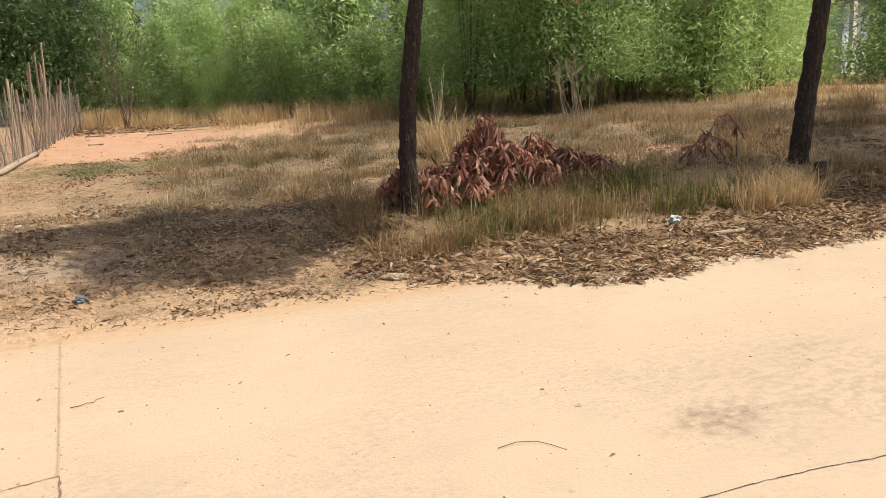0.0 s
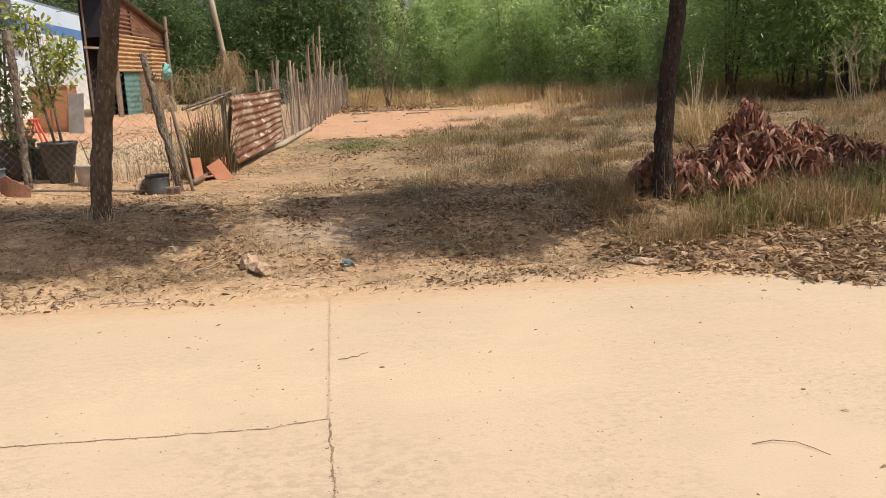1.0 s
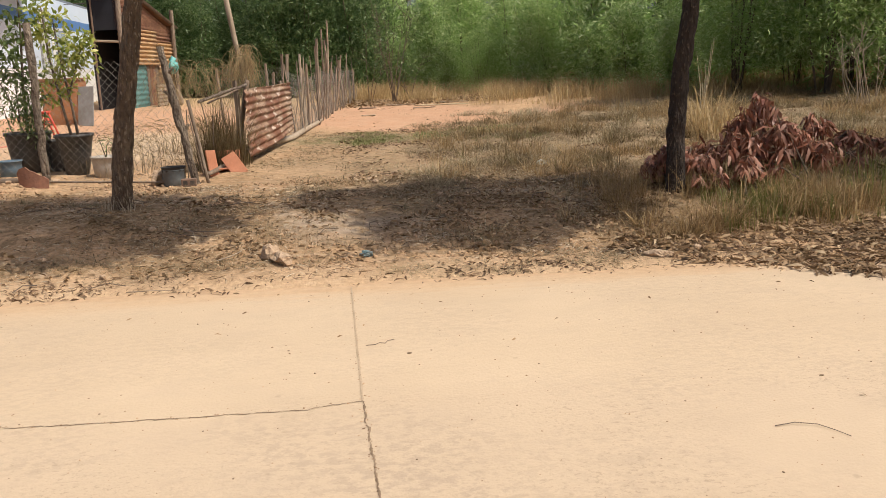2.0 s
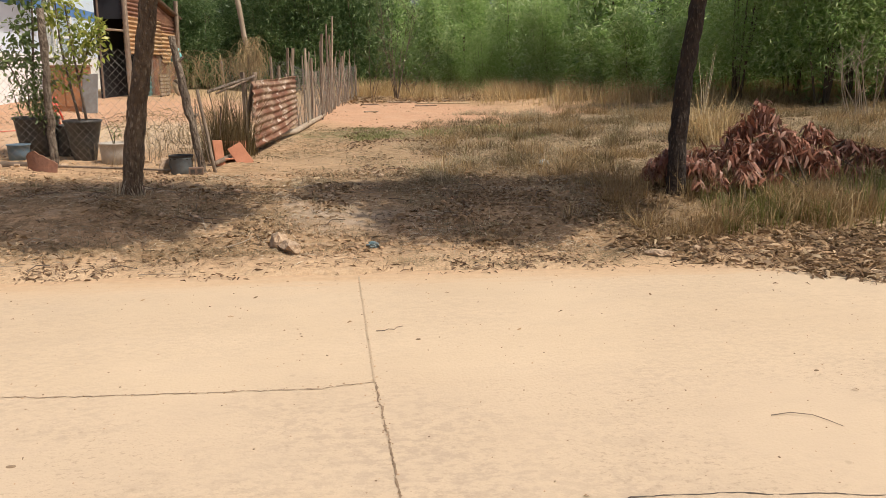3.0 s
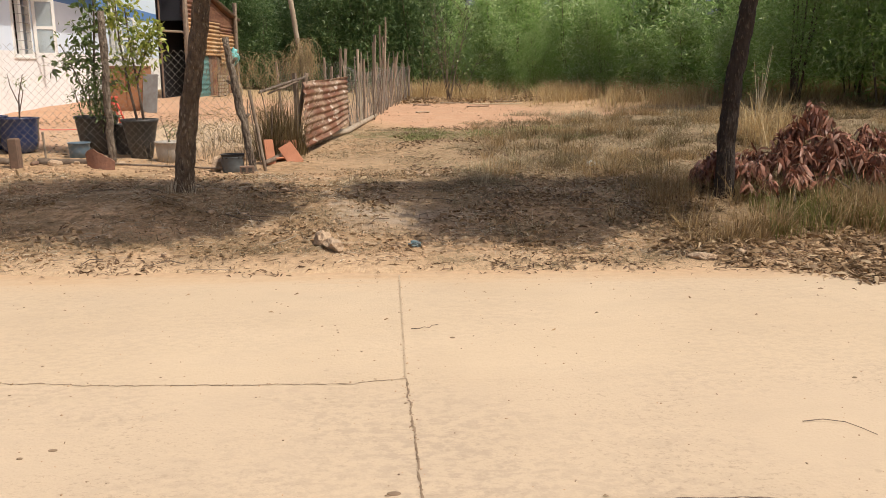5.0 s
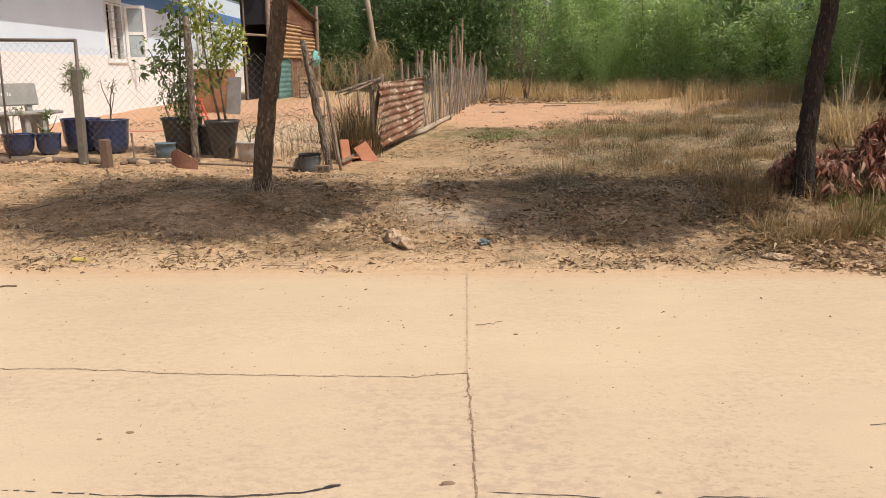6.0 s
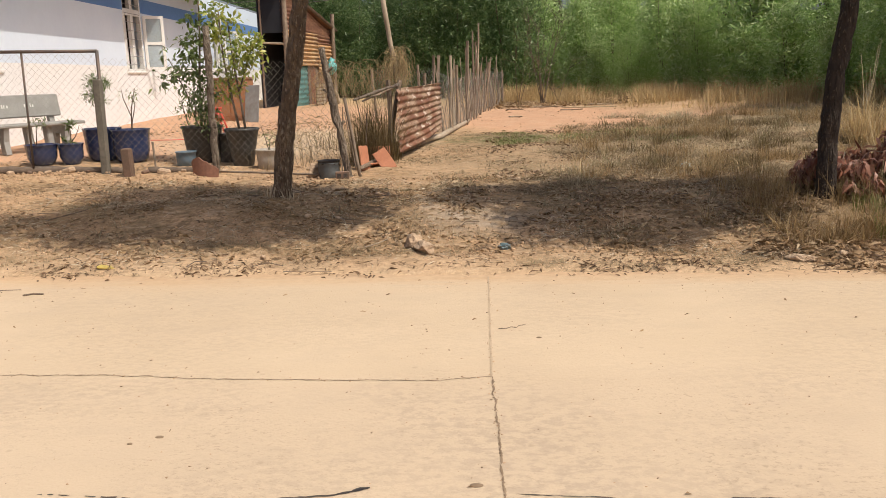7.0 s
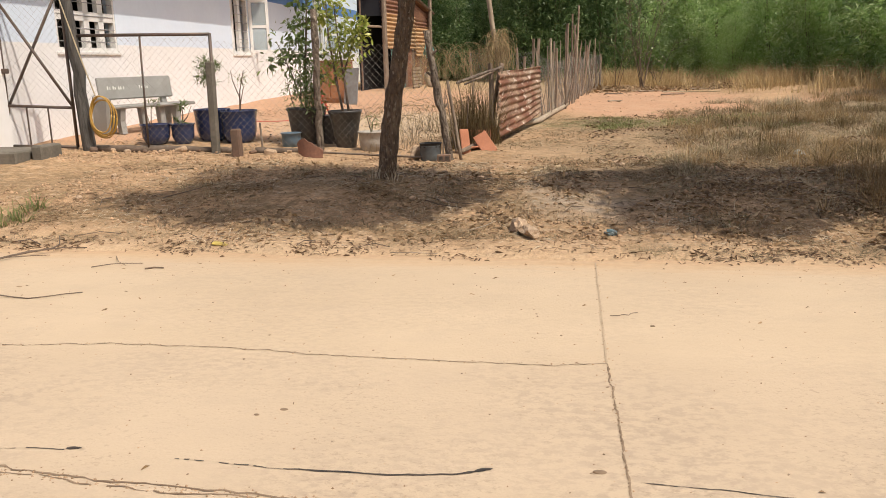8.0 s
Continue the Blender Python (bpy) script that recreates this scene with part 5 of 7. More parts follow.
def window(o, cols, transoms, bars, open_cols=()):
    """A white window of several lights, with a grille of level bars."""
    y0, y1, z0, z1 = o
    w = part("window", box(bmesh.new(), (-0.1, (y0 + y1) / 2, z0 - 0.03), (0.26, y1 - y0 + 0.12, 0.06), bevel=0.01), M_WHITE, house)
    bm = bmesh.new()
    for y in (y0 + 0.03, y1 - 0.03):
        box(bm, (-0.06, y, (z0 + z1) / 2), (0.10, 0.06, z1 - z0))
    for z in (z0 + 0.03, z1 - 0.03):
        box(bm, (-0.06, (y0 + y1) / 2, z), (0.10, y1 - y0 - 0.12, 0.06))
    part("window_frame", bm, M_WHITE, w)
    step = (y1 - y0) / cols
    for k in range(1, cols):
        part("mullion", box(bmesh.new(), (-0.055, y0 + k * step, (z0 + z1) / 2), (0.08, 0.17, z1 - z0 - 0.12)), M_WHITE, w)
    for z in transoms:
        part("transom", box(bmesh.new(), (-0.05, (y0 + y1) / 2, z), (0.07, y1 - y0 - 0.12, 0.15)), M_WHITE, w)
    for k in range(cols):
        if k not in open_cols:
            pane = part("pane", box(bmesh.new(), (-0.075, y0 + (k + 0.5) * step, (z0 + z1) / 2), (0.006, step - 0.1, z1 - z0 - 0.12)), M_GLASS, w)
            pane.visible_shadow = False
    z = z0 + 0.16
    while z < z1 - 0.1:
        bm = bmesh.new()
        tube(bm, [(-0.012, y0 + 0.05, z), (-0.012, y1 - 0.05, z)], [0.008, 0.008], 5)
        part("grille_bar", bm, M_GRILLE, w)
        z += bars
    return w


window(OPENINGS[0], 4, [2.44, 3.24], 0.21, open_cols=(0, 1, 2, 3))
window(OPENINGS[1], 2, [3.26], 0.2, open_cols=(0, 1))
window(OPENINGS[2], 2, [3.26], 0.2)


def casement(y, width, turn_deg, z0, z1, split):
    """An open casement leaf, hinged on the window's side."""
    pv = Matrix.Translation((0.02, y, 0)) @ Matrix.Rotation(radians(turn_deg), 4, "Z")
    bm = bmesh.new()
    for c, s in (((width / 2, 0, z0 + 0.035), (width, 0.04, 0.07)), ((width / 2, 0, z1 - 0.035), (width, 0.04, 0.07)), ((width / 2, 0, split), (width - 0.14, 0.04, 0.07)),
                 ((0.035, 0, (z0 + z1) / 2), (0.07, 0.04, z1 - z0 - 0.14)), ((width - 0.035, 0, (z0 + z1) / 2), (0.07, 0.04, z1 - z0 - 0.14))):
        box(bm, c, s)
    bmesh.ops.transform(bm, matrix=pv, verts=bm.verts)
    leaf = part("casement", bm, M_WHITE, house, "open white casement leaf")
    bm = bmesh.new()
    box(bm, (width / 2, 0, (z0 + z1) / 2), (width - 0.12, 0.005, z1 - z0 - 0.12))
    bmesh.ops.transform(bm, matrix=pv, verts=bm.verts)
    p = part("pane", bm, M_GLASS, leaf)
    p.visible_shadow = False


casement(7.66, 0.5, 30, 1.9, 3.22, 2.55)
casement(6.42, 0.5, 178 - 70, 1.9, 3.22, 2.55)
casement(15.14, 0.5, 35, 1.98, 3.22, 2.55)

terrace = base("terrace", "worn red terracotta-coloured terrace in front of the house", "terrace", kind="structure")
tile_ob = part("paving_tile", box(bmesh.new(), (0, 0, 0), (0.492, 0.492, 0.1), bevel=0.004), M_TERRACE, terrace)
tile_mesh = tile_ob.data
for i in range(7):
    for j in range(22):
        t_ = tile_ob if i == j == 0 else linked("paving_tile", tile_mesh, terrace)
        x = -8.09 + i * 0.5 - 0.015 * j
        t_.location = (x, 10.85 + j * 0.5, 0.43 - 0.03 * (x + 8.2) + rnd.uniform(-0.004, 0.004))


# ---------------------------------------------------------------- shed behind the house
def corrugated(length, z0, z1, pitch=0.09, amp=0.012, n_len=6, tops=None, thick=0.004):
    """A sheet standing in the plane x = 0, its ridges running along y; tops: upper edge at each end."""
    bm = bmesh.new()
    rows = int((max(z1, (tops or [z1])[0]) - z0) / pitch * 6)
    layers = []
    for side in (0, thick):
        grid = []
        for i in range(n_len + 1):
            y = length * i / n_len
            top = z1 if not tops else tops[0] + (tops[1] - tops[0]) * i / n_len
            col = []
            for k in range(rows + 1):
                z = z0 + (top - z0) * k / rows
                col.append(bm.verts.new((amp * math.sin(2 * math.pi * (z - z0) / pitch) - side, y, z)))
            grid.append(col)
        layers.append(grid)
        for a, b in zip(grid, grid[1:]):
            for k in range(rows):
                bm.faces.new((a[k], b[k], b[k + 1], a[k + 1]))
    f, g = layers
    for k in range(rows):
        bm.faces.new((f[0][k], f[0][k + 1], g[0][k + 1], g[0][k]))
        bm.faces.new((f[-1][k], f[-1][k + 1], g[-1][k + 1], g[-1][k]))
    for i in range(n_len):
        bm.faces.new((f[i][0], f[i + 1][0], g[i + 1][0], g[i][0]))
        bm.faces.new((f[i][-1], f[i + 1][-1], g[i + 1][-1], g[i][-1]))
    return bm


shed = base("shed", "lean-to shed of rusty corrugated sheets and old boards, dark inside", "shed", at=(-6.15, 26.0, 0), turn=-5.8)
part("rusty_sheet", corrugated(2.0, 3.05, 4.2, 0.13, 0.026, tops=(4.3, 3.92)), M_RUSTDARK, shed, "dark red rusty sheet", True)
sh = part("rusty_sheet", corrugated(3.3, 2.75, 3.9, 0.13, 0.026, tops=(3.93, 3.28)), M_RUSTDARK, shed, "dark red rusty sheet", True)
sh.location = (0.004, 2.02, 0)
sh = part("rusty_sheet", corrugated(3.7, 2.0, 3.1, 0.13, 0.026), M_ORANGERUST, shed, "orange rusty corrugated sheet", True)
sh.location = (0.03, 0.0, 0)
sh = part("rusty_sheet", corrugated(1.75, 1.75, 2.8, 0.13, 0.026), M_ORANGERUST, shed, "orange rusty corrugated sheet", True)
sh.location = (0.035, 3.68, 0)
sh = part("teal_sheet", corrugated(1.5, 0.6, 2.05, 0.16, 0.01), M_TEAL, shed, "faded teal sheet", True)
sh.location = (-0.03, 1.0, 0)
for k in range(9):
    part("board", box(bmesh.new(), (-0.04, 2.62 + 0.31 * k, 1.33 + 0.03 * (k % 3)), (0.03, 0.29, 1.5)), M_RUSTDARK if k % 3 else M_BOARD, shed)
for y, h in ((0.0, 4.3), (5.4, 3.9)):
    bm = bmesh.new()
    tube(bm, [(0.1, y, 0.4), (0.1, y, h * 0.5), (0.12, y, h)], [0.08, 0.075, 0.07], 8, 0.2, int(y * 3))
    part("post", bm, M_PICKET, shed)
bm = bmesh.new()
tube(bm, [(-0.70, 0.0, 0.4), (-0.68, 0, 4.35)], [0.03, 0.03], 8)
part("post", bm, M_BOARD, shed)
bm = bmesh.new()
tube(bm, [(-0.75, 0, 2.72), (0.05, 0, 2.66)], [0.035, 0.035], 7)
part("beam", bm, M_DEADWOOD, shed, "pale pole across the opening")
# added black sheet and blackened side wall imitate the shed's inner shade
part("shade_sheet", box(bmesh.new(), (-0.33, 0.02, 3.65), (0.76, 0.02, 1.3)), M_SHEDSHADE, shed, "added near-black sheet standing in for shade at the top of the opening")
part("back_wall", box(bmesh.new(), (-0.38, 5.45, 1.9), (0.9, 0.05, 3.0)), M_BOARD, shed)
part("side_wall", box(bmesh.new(), (-0.76, 2.7, 2.2), (0.04, 5.4, 4.0)), M_SHEDSHADE, shed)
bm = bmesh.new()
box(bm, (-0.42, 2.8, 3.87), (1.0, 6.2, 0.05), Matrix.Rotation(-math.atan(1.0 / 5.4), 3, "X"))
part("roof", bm, M_RUSTDARK, shed, "sagging rusty roof")
bm = bmesh.new()
tube(bm, [(0.10, -0.3, 4.46), (0.11, 2.6, 3.93), (0.12, 5.9, 3.32)], [0.05, 0.06, 0.05], 7, 0.2, 4)
part("roof_pole", bm, M_BOARD, shed)

stack = base("pallet", "grey slatted wooden pallet leaning on the shed", "pallet", at=(-5.45, 28.1, on(-5.45, 28.1)), turn=-6)
for k in range(6):
    part("slat", box(bmesh.new(), (0.0, 0, 0.08 + 0.115 * k), (0.03, 0.95, 0.075)), M_DEADWOOD, stack)
for y in (-0.35, 0.35):
    part("bearer", box(bmesh.new(), (-0.035, y, 0.36), (0.04, 0.08, 0.72)), M_BOARD, stack)


def sack(x, y, sx, sy, sz, tilt, mat, name="sack", label="pale filled sack leaning by the shed", cat="sack"):
    bm = bmesh.new()
    bmesh.ops.create_icosphere(bm, subdivisions=3, radius=0.5)
    for v in bm.verts:
        p = v.co.copy()
        v.co = Vector((math.copysign(abs(p.x * 2) ** 0.7, p.x) * 0.5 * sx, math.copysign(abs(p.y * 2) ** 0.7, p.y) * 0.5 * sy, math.copysign(abs(p.z * 2) ** 0.8, p.z) * 0.5 * sz))
        v.co += Vector((1, 0.6, 0.3)) * 0.06 * noise.noise(p * 3 + Vector((x, y, 0)))
    ob = part(name, bm, mat, smooth=True)
    ob.matrix_world = pose(x, y, on(x, y) + sz * 0.42, tilt, 0, 20 * x)
    return tagged(ob, label, cat)


sack(-5.15, 28.9, 0.22, 0.35, 0.6, 22, M_DEADWOOD)
tb = sack(-4.85, 27.9, 0.22, 0.34, 0.55, 8, M_TEALBAG, "plastic_bag", "turquoise plastic bag hung on the shed side", "bag")
for v in tb.data.vertices:
    v.co += Vector((0.6, 1.0, 0.8)) * 0.22 * noise.noise(v.co * 6.0)
tb.matrix_world = pose(-5.3, 29.6, 1.98, 8, 0, 0)


# ---------------------------------------------------------------- front fence and gate
def chainlink(name, p0, p1, low, high, parent, cell=0.096, r=0.0015, sag=0.0):
    """Wire netting between two places of the plan: zigzag wires."""
    p0, p1 = np.array(p0, float), np.array(p1, float)
    length = np.linalg.norm(p1 - p0)
    d = (p1 - p0) / length
    n = int(2 * length / cell)
    segs = []
    for k in range(n):
        u0 = k * cell / 2
        f = u0 / length
        lo = low[0] + (low[1] - low[0]) * f
        hi = high[0] + (high[1] - high[0]) * f - sag * math.sin(math.pi * f)
        m = int((hi - lo) / (cell * 0.5))
        for j in range(m):
            a = u0 + (cell / 2 if (j + k) % 2 else 0)
            b = u0 + (0 if (j + k) % 2 else cell / 2)
            segs.append((a, lo + (hi - lo) * j / m, b, lo + (hi - lo) * (j + 1) / m, 0.004 * (1 if j % 2 else -1)))
    s = np.array(segs)
    nrm = np.array([-d[1], d[0], 0.0])
    A = np.column_stack([p0[0] + d[0] * s[:, 0], p0[1] + d[1] * s[:, 0], s[:, 1]]) + nrm * s[:, 4:5]
    B = np.column_stack([p0[0] + d[0] * s[:, 2], p0[1] + d[1] * s[:, 2], s[:, 3]]) - nrm * s[:, 4:5]
    way = unit(B - A)
    e1 = np.tile(nrm, (len(A), 1))
    e2 = np.cross(way, e1)
    V = []
    for th in (0, 2.1, 4.2):
        o = (e1 * math.cos(th) + e2 * math.sin(th)) * r
        V += [A + o, B + o]
    V = np.stack(V, 1).reshape(-1, 3)
    i = np.arange(len(A))[:, None] * 6
    return np_mesh(name, V, np.concatenate([i + [0, 1, 3, 2], i + [2, 3, 5, 4], i + [4, 5, 1, 0]]), M_WIRE, parent, "diamond wire netting")


def bar(parent, name, a, b, r, mat, sides=8, rough=0.0, seed=0, label="", steps=1, taper=1.0):
    bm = bmesh.new()
    a, b = Vector(a), Vector(b)
    pts = [a.lerp(b, k / steps) for k in range(steps + 1)]
    if rough:
        pts = [p + Vector((noise.noise(Vector((seed, k * 0.7, 1))), noise.noise(Vector((seed, k * 0.7, 2))), 0)) * r * 0.45 * (0 < k) for k, p in enumerate(pts)]
    tube(bm, pts, [r * (1 + (taper - 1) * k / steps) for k in range(steps + 1)], sides, rough, seed)
    return part(name, bm, mat, parent, label, smooth=sides > 6)


pillar = tagged(part("gate_pillar", box(bmesh.new(), (-8.33, 10.5, 1.45), (0.26, 0.26, 2.5), bevel=0.012), M_CREAM), "whitewashed square gate pillar", "pillar")

gate = base("metal_gate", "dark steel gate leaf with crossed braces and wire netting", "gate")
bar(gate, "stile", (-8.15, 10.4, 0.50), (-8.13, 10.4, 2.75), 0.026, M_STEEL)
bar(gate, "stile", (-7.13, 10.4, 0.50), (-7.13, 10.4, 2.75), 0.022, M_STEEL)
bar(gate, "rail", (-8.15, 10.4, 0.53), (-7.13, 10.4, 0.50), 0.022, M_STEEL)
bar(gate, "rail", (-8.15, 10.4, 1.10), (-7.13, 10.4, 1.05), 0.022, M_STEEL)
bar(gate, "rail", (-8.15, 10.4, 2.72), (-7.13, 10.4, 2.72), 0.022, M_STEEL)
bar(gate, "brace", (-8.13, 10.375, 2.62), (-7.12, 10.375, 1.07), 0.02, M_STEEL)
bar(gate, "brace", (-8.12, 10.425, 1.12), (-7.2, 10.425, 2.62), 0.02, M_STEEL)
for x in (-7.85, -7.52):
    bar(gate, "upright", (x, 10.4, 0.53), (x, 10.4, 1.08), 0.012, M_STEEL, 6)
part("latch", box(bmesh.new(), (-8.1, 10.36, 1.58), (0.14, 0.05, 0.07), bevel=0.008), M_STEEL, gate)
chainlink("netting", (-8.13, 10.41), (-7.15, 10.41), (0.53, 0.5), (2.7, 2.7), gate)

gp = base("gate_post", "thick dark weathered round gate post", "post")
bar(gp, "post", (-6.93, 10.38, 0.25), (-7.06, 10.4, 2.8), 0.094, M_GATEPOST, 14, 0.10, 5, steps=10, taper=0.72)
rope = base("rope", "pale rope slanting down from the gate post to the hose", "rope")
bm = bmesh.new()
tube(bm, [(-7.1, 10.27, 2.62), (-6.98, 10.26, 2.2), (-6.84, 10.26, 1.7), (-6.69, 10.26, 1.2)], [0.009] * 4, 6)
part("strand", bm, M_ROPE, rope)

hose = base("garden_hose", "coiled yellow-brown garden hose hanging on the fence", "hose")
for k in range(5):
    bm = bmesh.new()
    rx, rz = 0.16 + 0.010 * k, 0.25 + 0.014 * (k % 3)
    cx, cz = -6.65 + 0.02 * (k % 2), 0.96 - 0.018 * k
    pts = [(cx + rx * math.cos(a), 10.27 + 0.016 * k + 0.01 * math.sin(3 * a), cz + rz * math.sin(a)) for a in np.linspace(0, 2 * math.pi, 33)]
    tube(bm, pts, [0.0095] * 33, 6)
    part("coil", bm, M_HOSE, hose, smooth=True)

fence = base("wire_fence", "wire netting fence on a dark pipe frame with rough posts", "fence")
bar(fence, "top_rail", (-6.95, 10.4, 2.03), (-5.02, 10.4, 1.99), 0.022, M_STEEL)
bar(fence, "end_bar", (-5.04, 10.4, 0.36), (-5.02, 10.4, 2.0), 0.022, M_STEEL)
bar(fence, "upright", (-6.06, 10.4, 0.36), (-6.03, 10.4, 2.0), 0.014, M_STEEL)
chainlink("netting", (-6.93, 10.41), (-5.04, 10.41), (0.42, 0.38), (2.0, 1.97), fence)
chainlink("netting", (-4.98, 10.43), (-3.55, 10.43), (0.4, 0.38), (1.90, 1.88), fence, sag=0.03)
chainlink("netting", (-3.53, 10.43), (-1.95, 10.15), (0.38, 0.3), (1.88, 1.82), fence, sag=0.06)
part("concrete_post", box(bmesh.new(), (-5.03, 10.33, 0.95), (0.10, 0.10, 1.36), Matrix.Rotation(0.012, 3, "Y"), bevel=0.012), M_CONCRETE, fence, "rough grey concrete stub")
bar(fence, "post", (-3.56, 10.36, 0.2), (-3.54, 10.36, 2.26), 0.05, M_OLDPOST, 10, 0.32, 31, "rough round timber post", 14, 0.85)
bar(fence, "post", (-1.70, 10.0, 0.12), (-2.01, 10.05, 1.93), 0.05, M_OLDPOST, 10, 0.55, 37, "knotty leaning timber post", 18, 0.8)
for z_, dx_ in ((0.95, 0.09), (1.35, -0.1), (1.62, 0.08)):
    f_ = (z_ - 0.12) / 1.81
    bar(fence, "knot", (-1.70 - 0.31 * f_, 10.0 + 0.05 * f_, z_), (-1.70 - 0.31 * f_ + dx_, 9.99 + 0.05 * f_, z_ + 0.07), 0.024, M_OLDPOST, 7, 0.5, 3, steps=3, taper=0.5)
bar(fence, "stake", (-1.60, 10.15, 0.2), (-1.78, 10.25, 1.3), 0.02, M_PICKET, 7, 0.3, 38, steps=4)
bar(fence, "stake", (-1.72, 10.1, 0.2), (-1.84, 10.15, 0.85), 0.022, M_DEADWOOD, 6, 0.3, 39, steps=3)
bar(fence, "stake", (-4.46, 10.6, 0.25), (-4.48, 10.6, 0.78), 0.016, M_PICKET, 6, 0.3, 40, steps=3)
bar(fence, "bottom_rail", (-3.5, 10.25, 0.40), (-2.0, 9.95, 0.35), 0.014, M_PICKET, 6, 0.3, 41, steps=6)

stub = tagged(part("brick_stub", box(bmesh.new(), (-4.64, 10.12, 0.51), (0.12, 0.12, 0.46), Matrix.Rotation(-0.03, 3, "Y"), bevel=0.015), M_BRICK), "short broken brick stub beside the fence", "brick stub")
kerb = base("fence_kerb", "low dark half-buried log and stones under the fence", "kerb")
for x0, x1, rr in ((-6.9, -5.1, 0.055), (-5.0, -4.7, 0.05), (-4.5, -3.62, 0.045)):
    bar(kerb, "log", (x0, 10.43, on(x0, 10.43) + 0.02), (x1, 10.42, on(x1, 10.42) + 0.02), rr, M_STEM, 8, 0.5, int(-x0 * 7), steps=10)
for k in range(14):
    x = -6.85 + 0.26 * k
    y = 10.34 + rnd.uniform(-0.06, 0.06)
    w = rnd.uniform(0.04, 0.12)
    bm = box(bmesh.new(), (x, y, on(x, y) + 0.02), (w * 1.4, w, w * 0.7), Matrix.Rotation(rnd.uniform(-0.3, 0.3), 3, "Y") @ Matrix.Rotation(rnd.uniform(-1, 1), 3, "Z"), bevel=w * 0.2)
    part("stone", bm, M_ROCK if k % 3 else M_BRICK, kerb)

step = base("concrete_step", "weathered concrete blocks before the gate", "step")
part("block", box(bmesh.new(), (-7.92, 9.45, 0.47), (1.5, 0.75, 0.2), bevel=0.02), M_CONCRETE, step)
part("block", box(bmesh.new(), (-7.05, 9.55, 0.49), (0.16, 0.45, 0.26), bevel=0.02), M_CONCRETE, step)


# ---------------------------------------------------------------- side fence of the yard
side = base("stick_fence", "crooked fence of grey sticks and sagging wire", "fence")
LINE_Y = [10.2, 11.7, 14.9, 17.0, 19.0, 21.0, 22.5, 25.0, 27.5]
LINE_X = [-1.70, -1.27, -0.84, -0.58, -0.38, -0.24, -0.05, 0.29, 0.66]


def line_x(y):
    return float(np.interp(y, LINE_Y, LINE_X))


def stick(y, top, r, lean=0.0, off=0.0, mat=None, seed=0):
    x = line_x(y) + off
    z = on(x, y)
    bar(side, "stick", (x, y, z - 0.15), (x + lean, y + rnd.uniform(-0.12, 0.12), top), r, mat or M_PICKET, 6, 0.35, seed, steps=5, taper=0.7)


yy = 15.2
k = 0
while yy < 27.4:
    stick(yy, on(0, yy) + rnd.choice((0.6, 0.9, 1.1, 1.25, 1.5)) + rnd.uniform(-0.15, 0.15), rnd.uniform(0.008, 0.022), rnd.uniform(-0.25, 0.25), rnd.uniform(-0.08, 0.08), M_PICKET if rnd.random() < 0.75 else M_DEADWOOD, 50 + k)
    yy += rnd.choice((0.08, 0.16, 0.3, 0.55))
    k += 1
for y, top, r, lean, mm in ((16.9, 1.94, 0.045, -0.06, M_DEADWOOD), (17.3, 1.75, 0.05, 0.02, M_PICKET), (19.0, 2.3, 0.055, 0.06, M_PICKET), (19.3, 2.15, 0.045, 0.0, M_PICKET), (21.0, 2.6, 0.035, 0.02, M_PICKET),
                            (21.6, 2.83, 0.04, 0.1, M_DEADWOOD), (22.4, 2.38, 0.04, -0.1, M_PICKET), (22.9, 2.0, 0.035, 0.25, M_PICKET), (25.0, 1.9, 0.05, -0.1, M_PICKET), (26.8, 1.7, 0.06, -0.1, M_PICKET), (27.4, 1.65, 0.06, 0.0, M_PICKET)):
    stick(y, top, r * 0.8, lean, 0.0, mm, int(y * 7))
for k in range(16):
    y = rnd.uniform(18.2, 21.5)
    stick(y, on(0, y) + rnd.uniform(0.9, 1.9), rnd.uniform(0.008, 0.018), rnd.uniform(-0.2, 0.2), rnd.uniform(-0.12, 0.1), M_PICKET if k % 3 else M_DEADWOOD, 200 + k)
for x, y, top in ((-1.02, 17.0, 1.95), (-0.95, 16.6, 1.94), (-1.15, 16.2, 1.6), (-1.4, 18.5, 1.8), (-1.9, 19.0, 1.7), (-2.5, 19.4, 1.75)):
    bar(side, "stick", (x, y, 0.3), (x + rnd.uniform(-0.1, 0.1), y, top), 0.032, M_PICKET, 6, 0.3, int(y * 9), steps=4)
for y0, y1 in ((14.9, 19.0), (19.0, 23.0), (23.0, 27.4)):
    chainlink("netting", (line_x(y0) + 0.03, y0), (line_x(y1) + 0.03, y1), (on(0, y0) + 0.05, on(0, y1) + 0.05), (on(0, y0) + 1.2, on(0, y1) + 1.05), side, 0.11, 0.0016, 0.06)
chainlink("netting", (-2.6, 19.4), (-0.95, 16.7), (0.5, 0.45), (1.75, 1.7), side, 0.12, 0.002, 0.05)
bar(side, "rail", (-1.66, 10.25, 1.27), (-1.22, 11.75, 1.44), 0.018, M_OLDPOST, 7, 0.9, 71, "thin crooked timber rail", 14)
bar(side, "rail", (-1.60, 10.6, 1.24), (-1.30, 11.9, 1.40), 0.012, M_PICKET, 6, 0.9, 171, "", 10)
bar(side, "brace", (-1.42, 11.9, 0.45), (-1.22, 11.9, 1.5), 0.03, M_PICKET, 7, 0.6, 172, "", 8)
bar(side, "pole", (-1.20, 13.0, 0.3), (-1.56, 13.0, 2.9), 0.045, M_DEADWOOD, 9, 0.25, 72, "pale barkless pole", 9, 0.85)
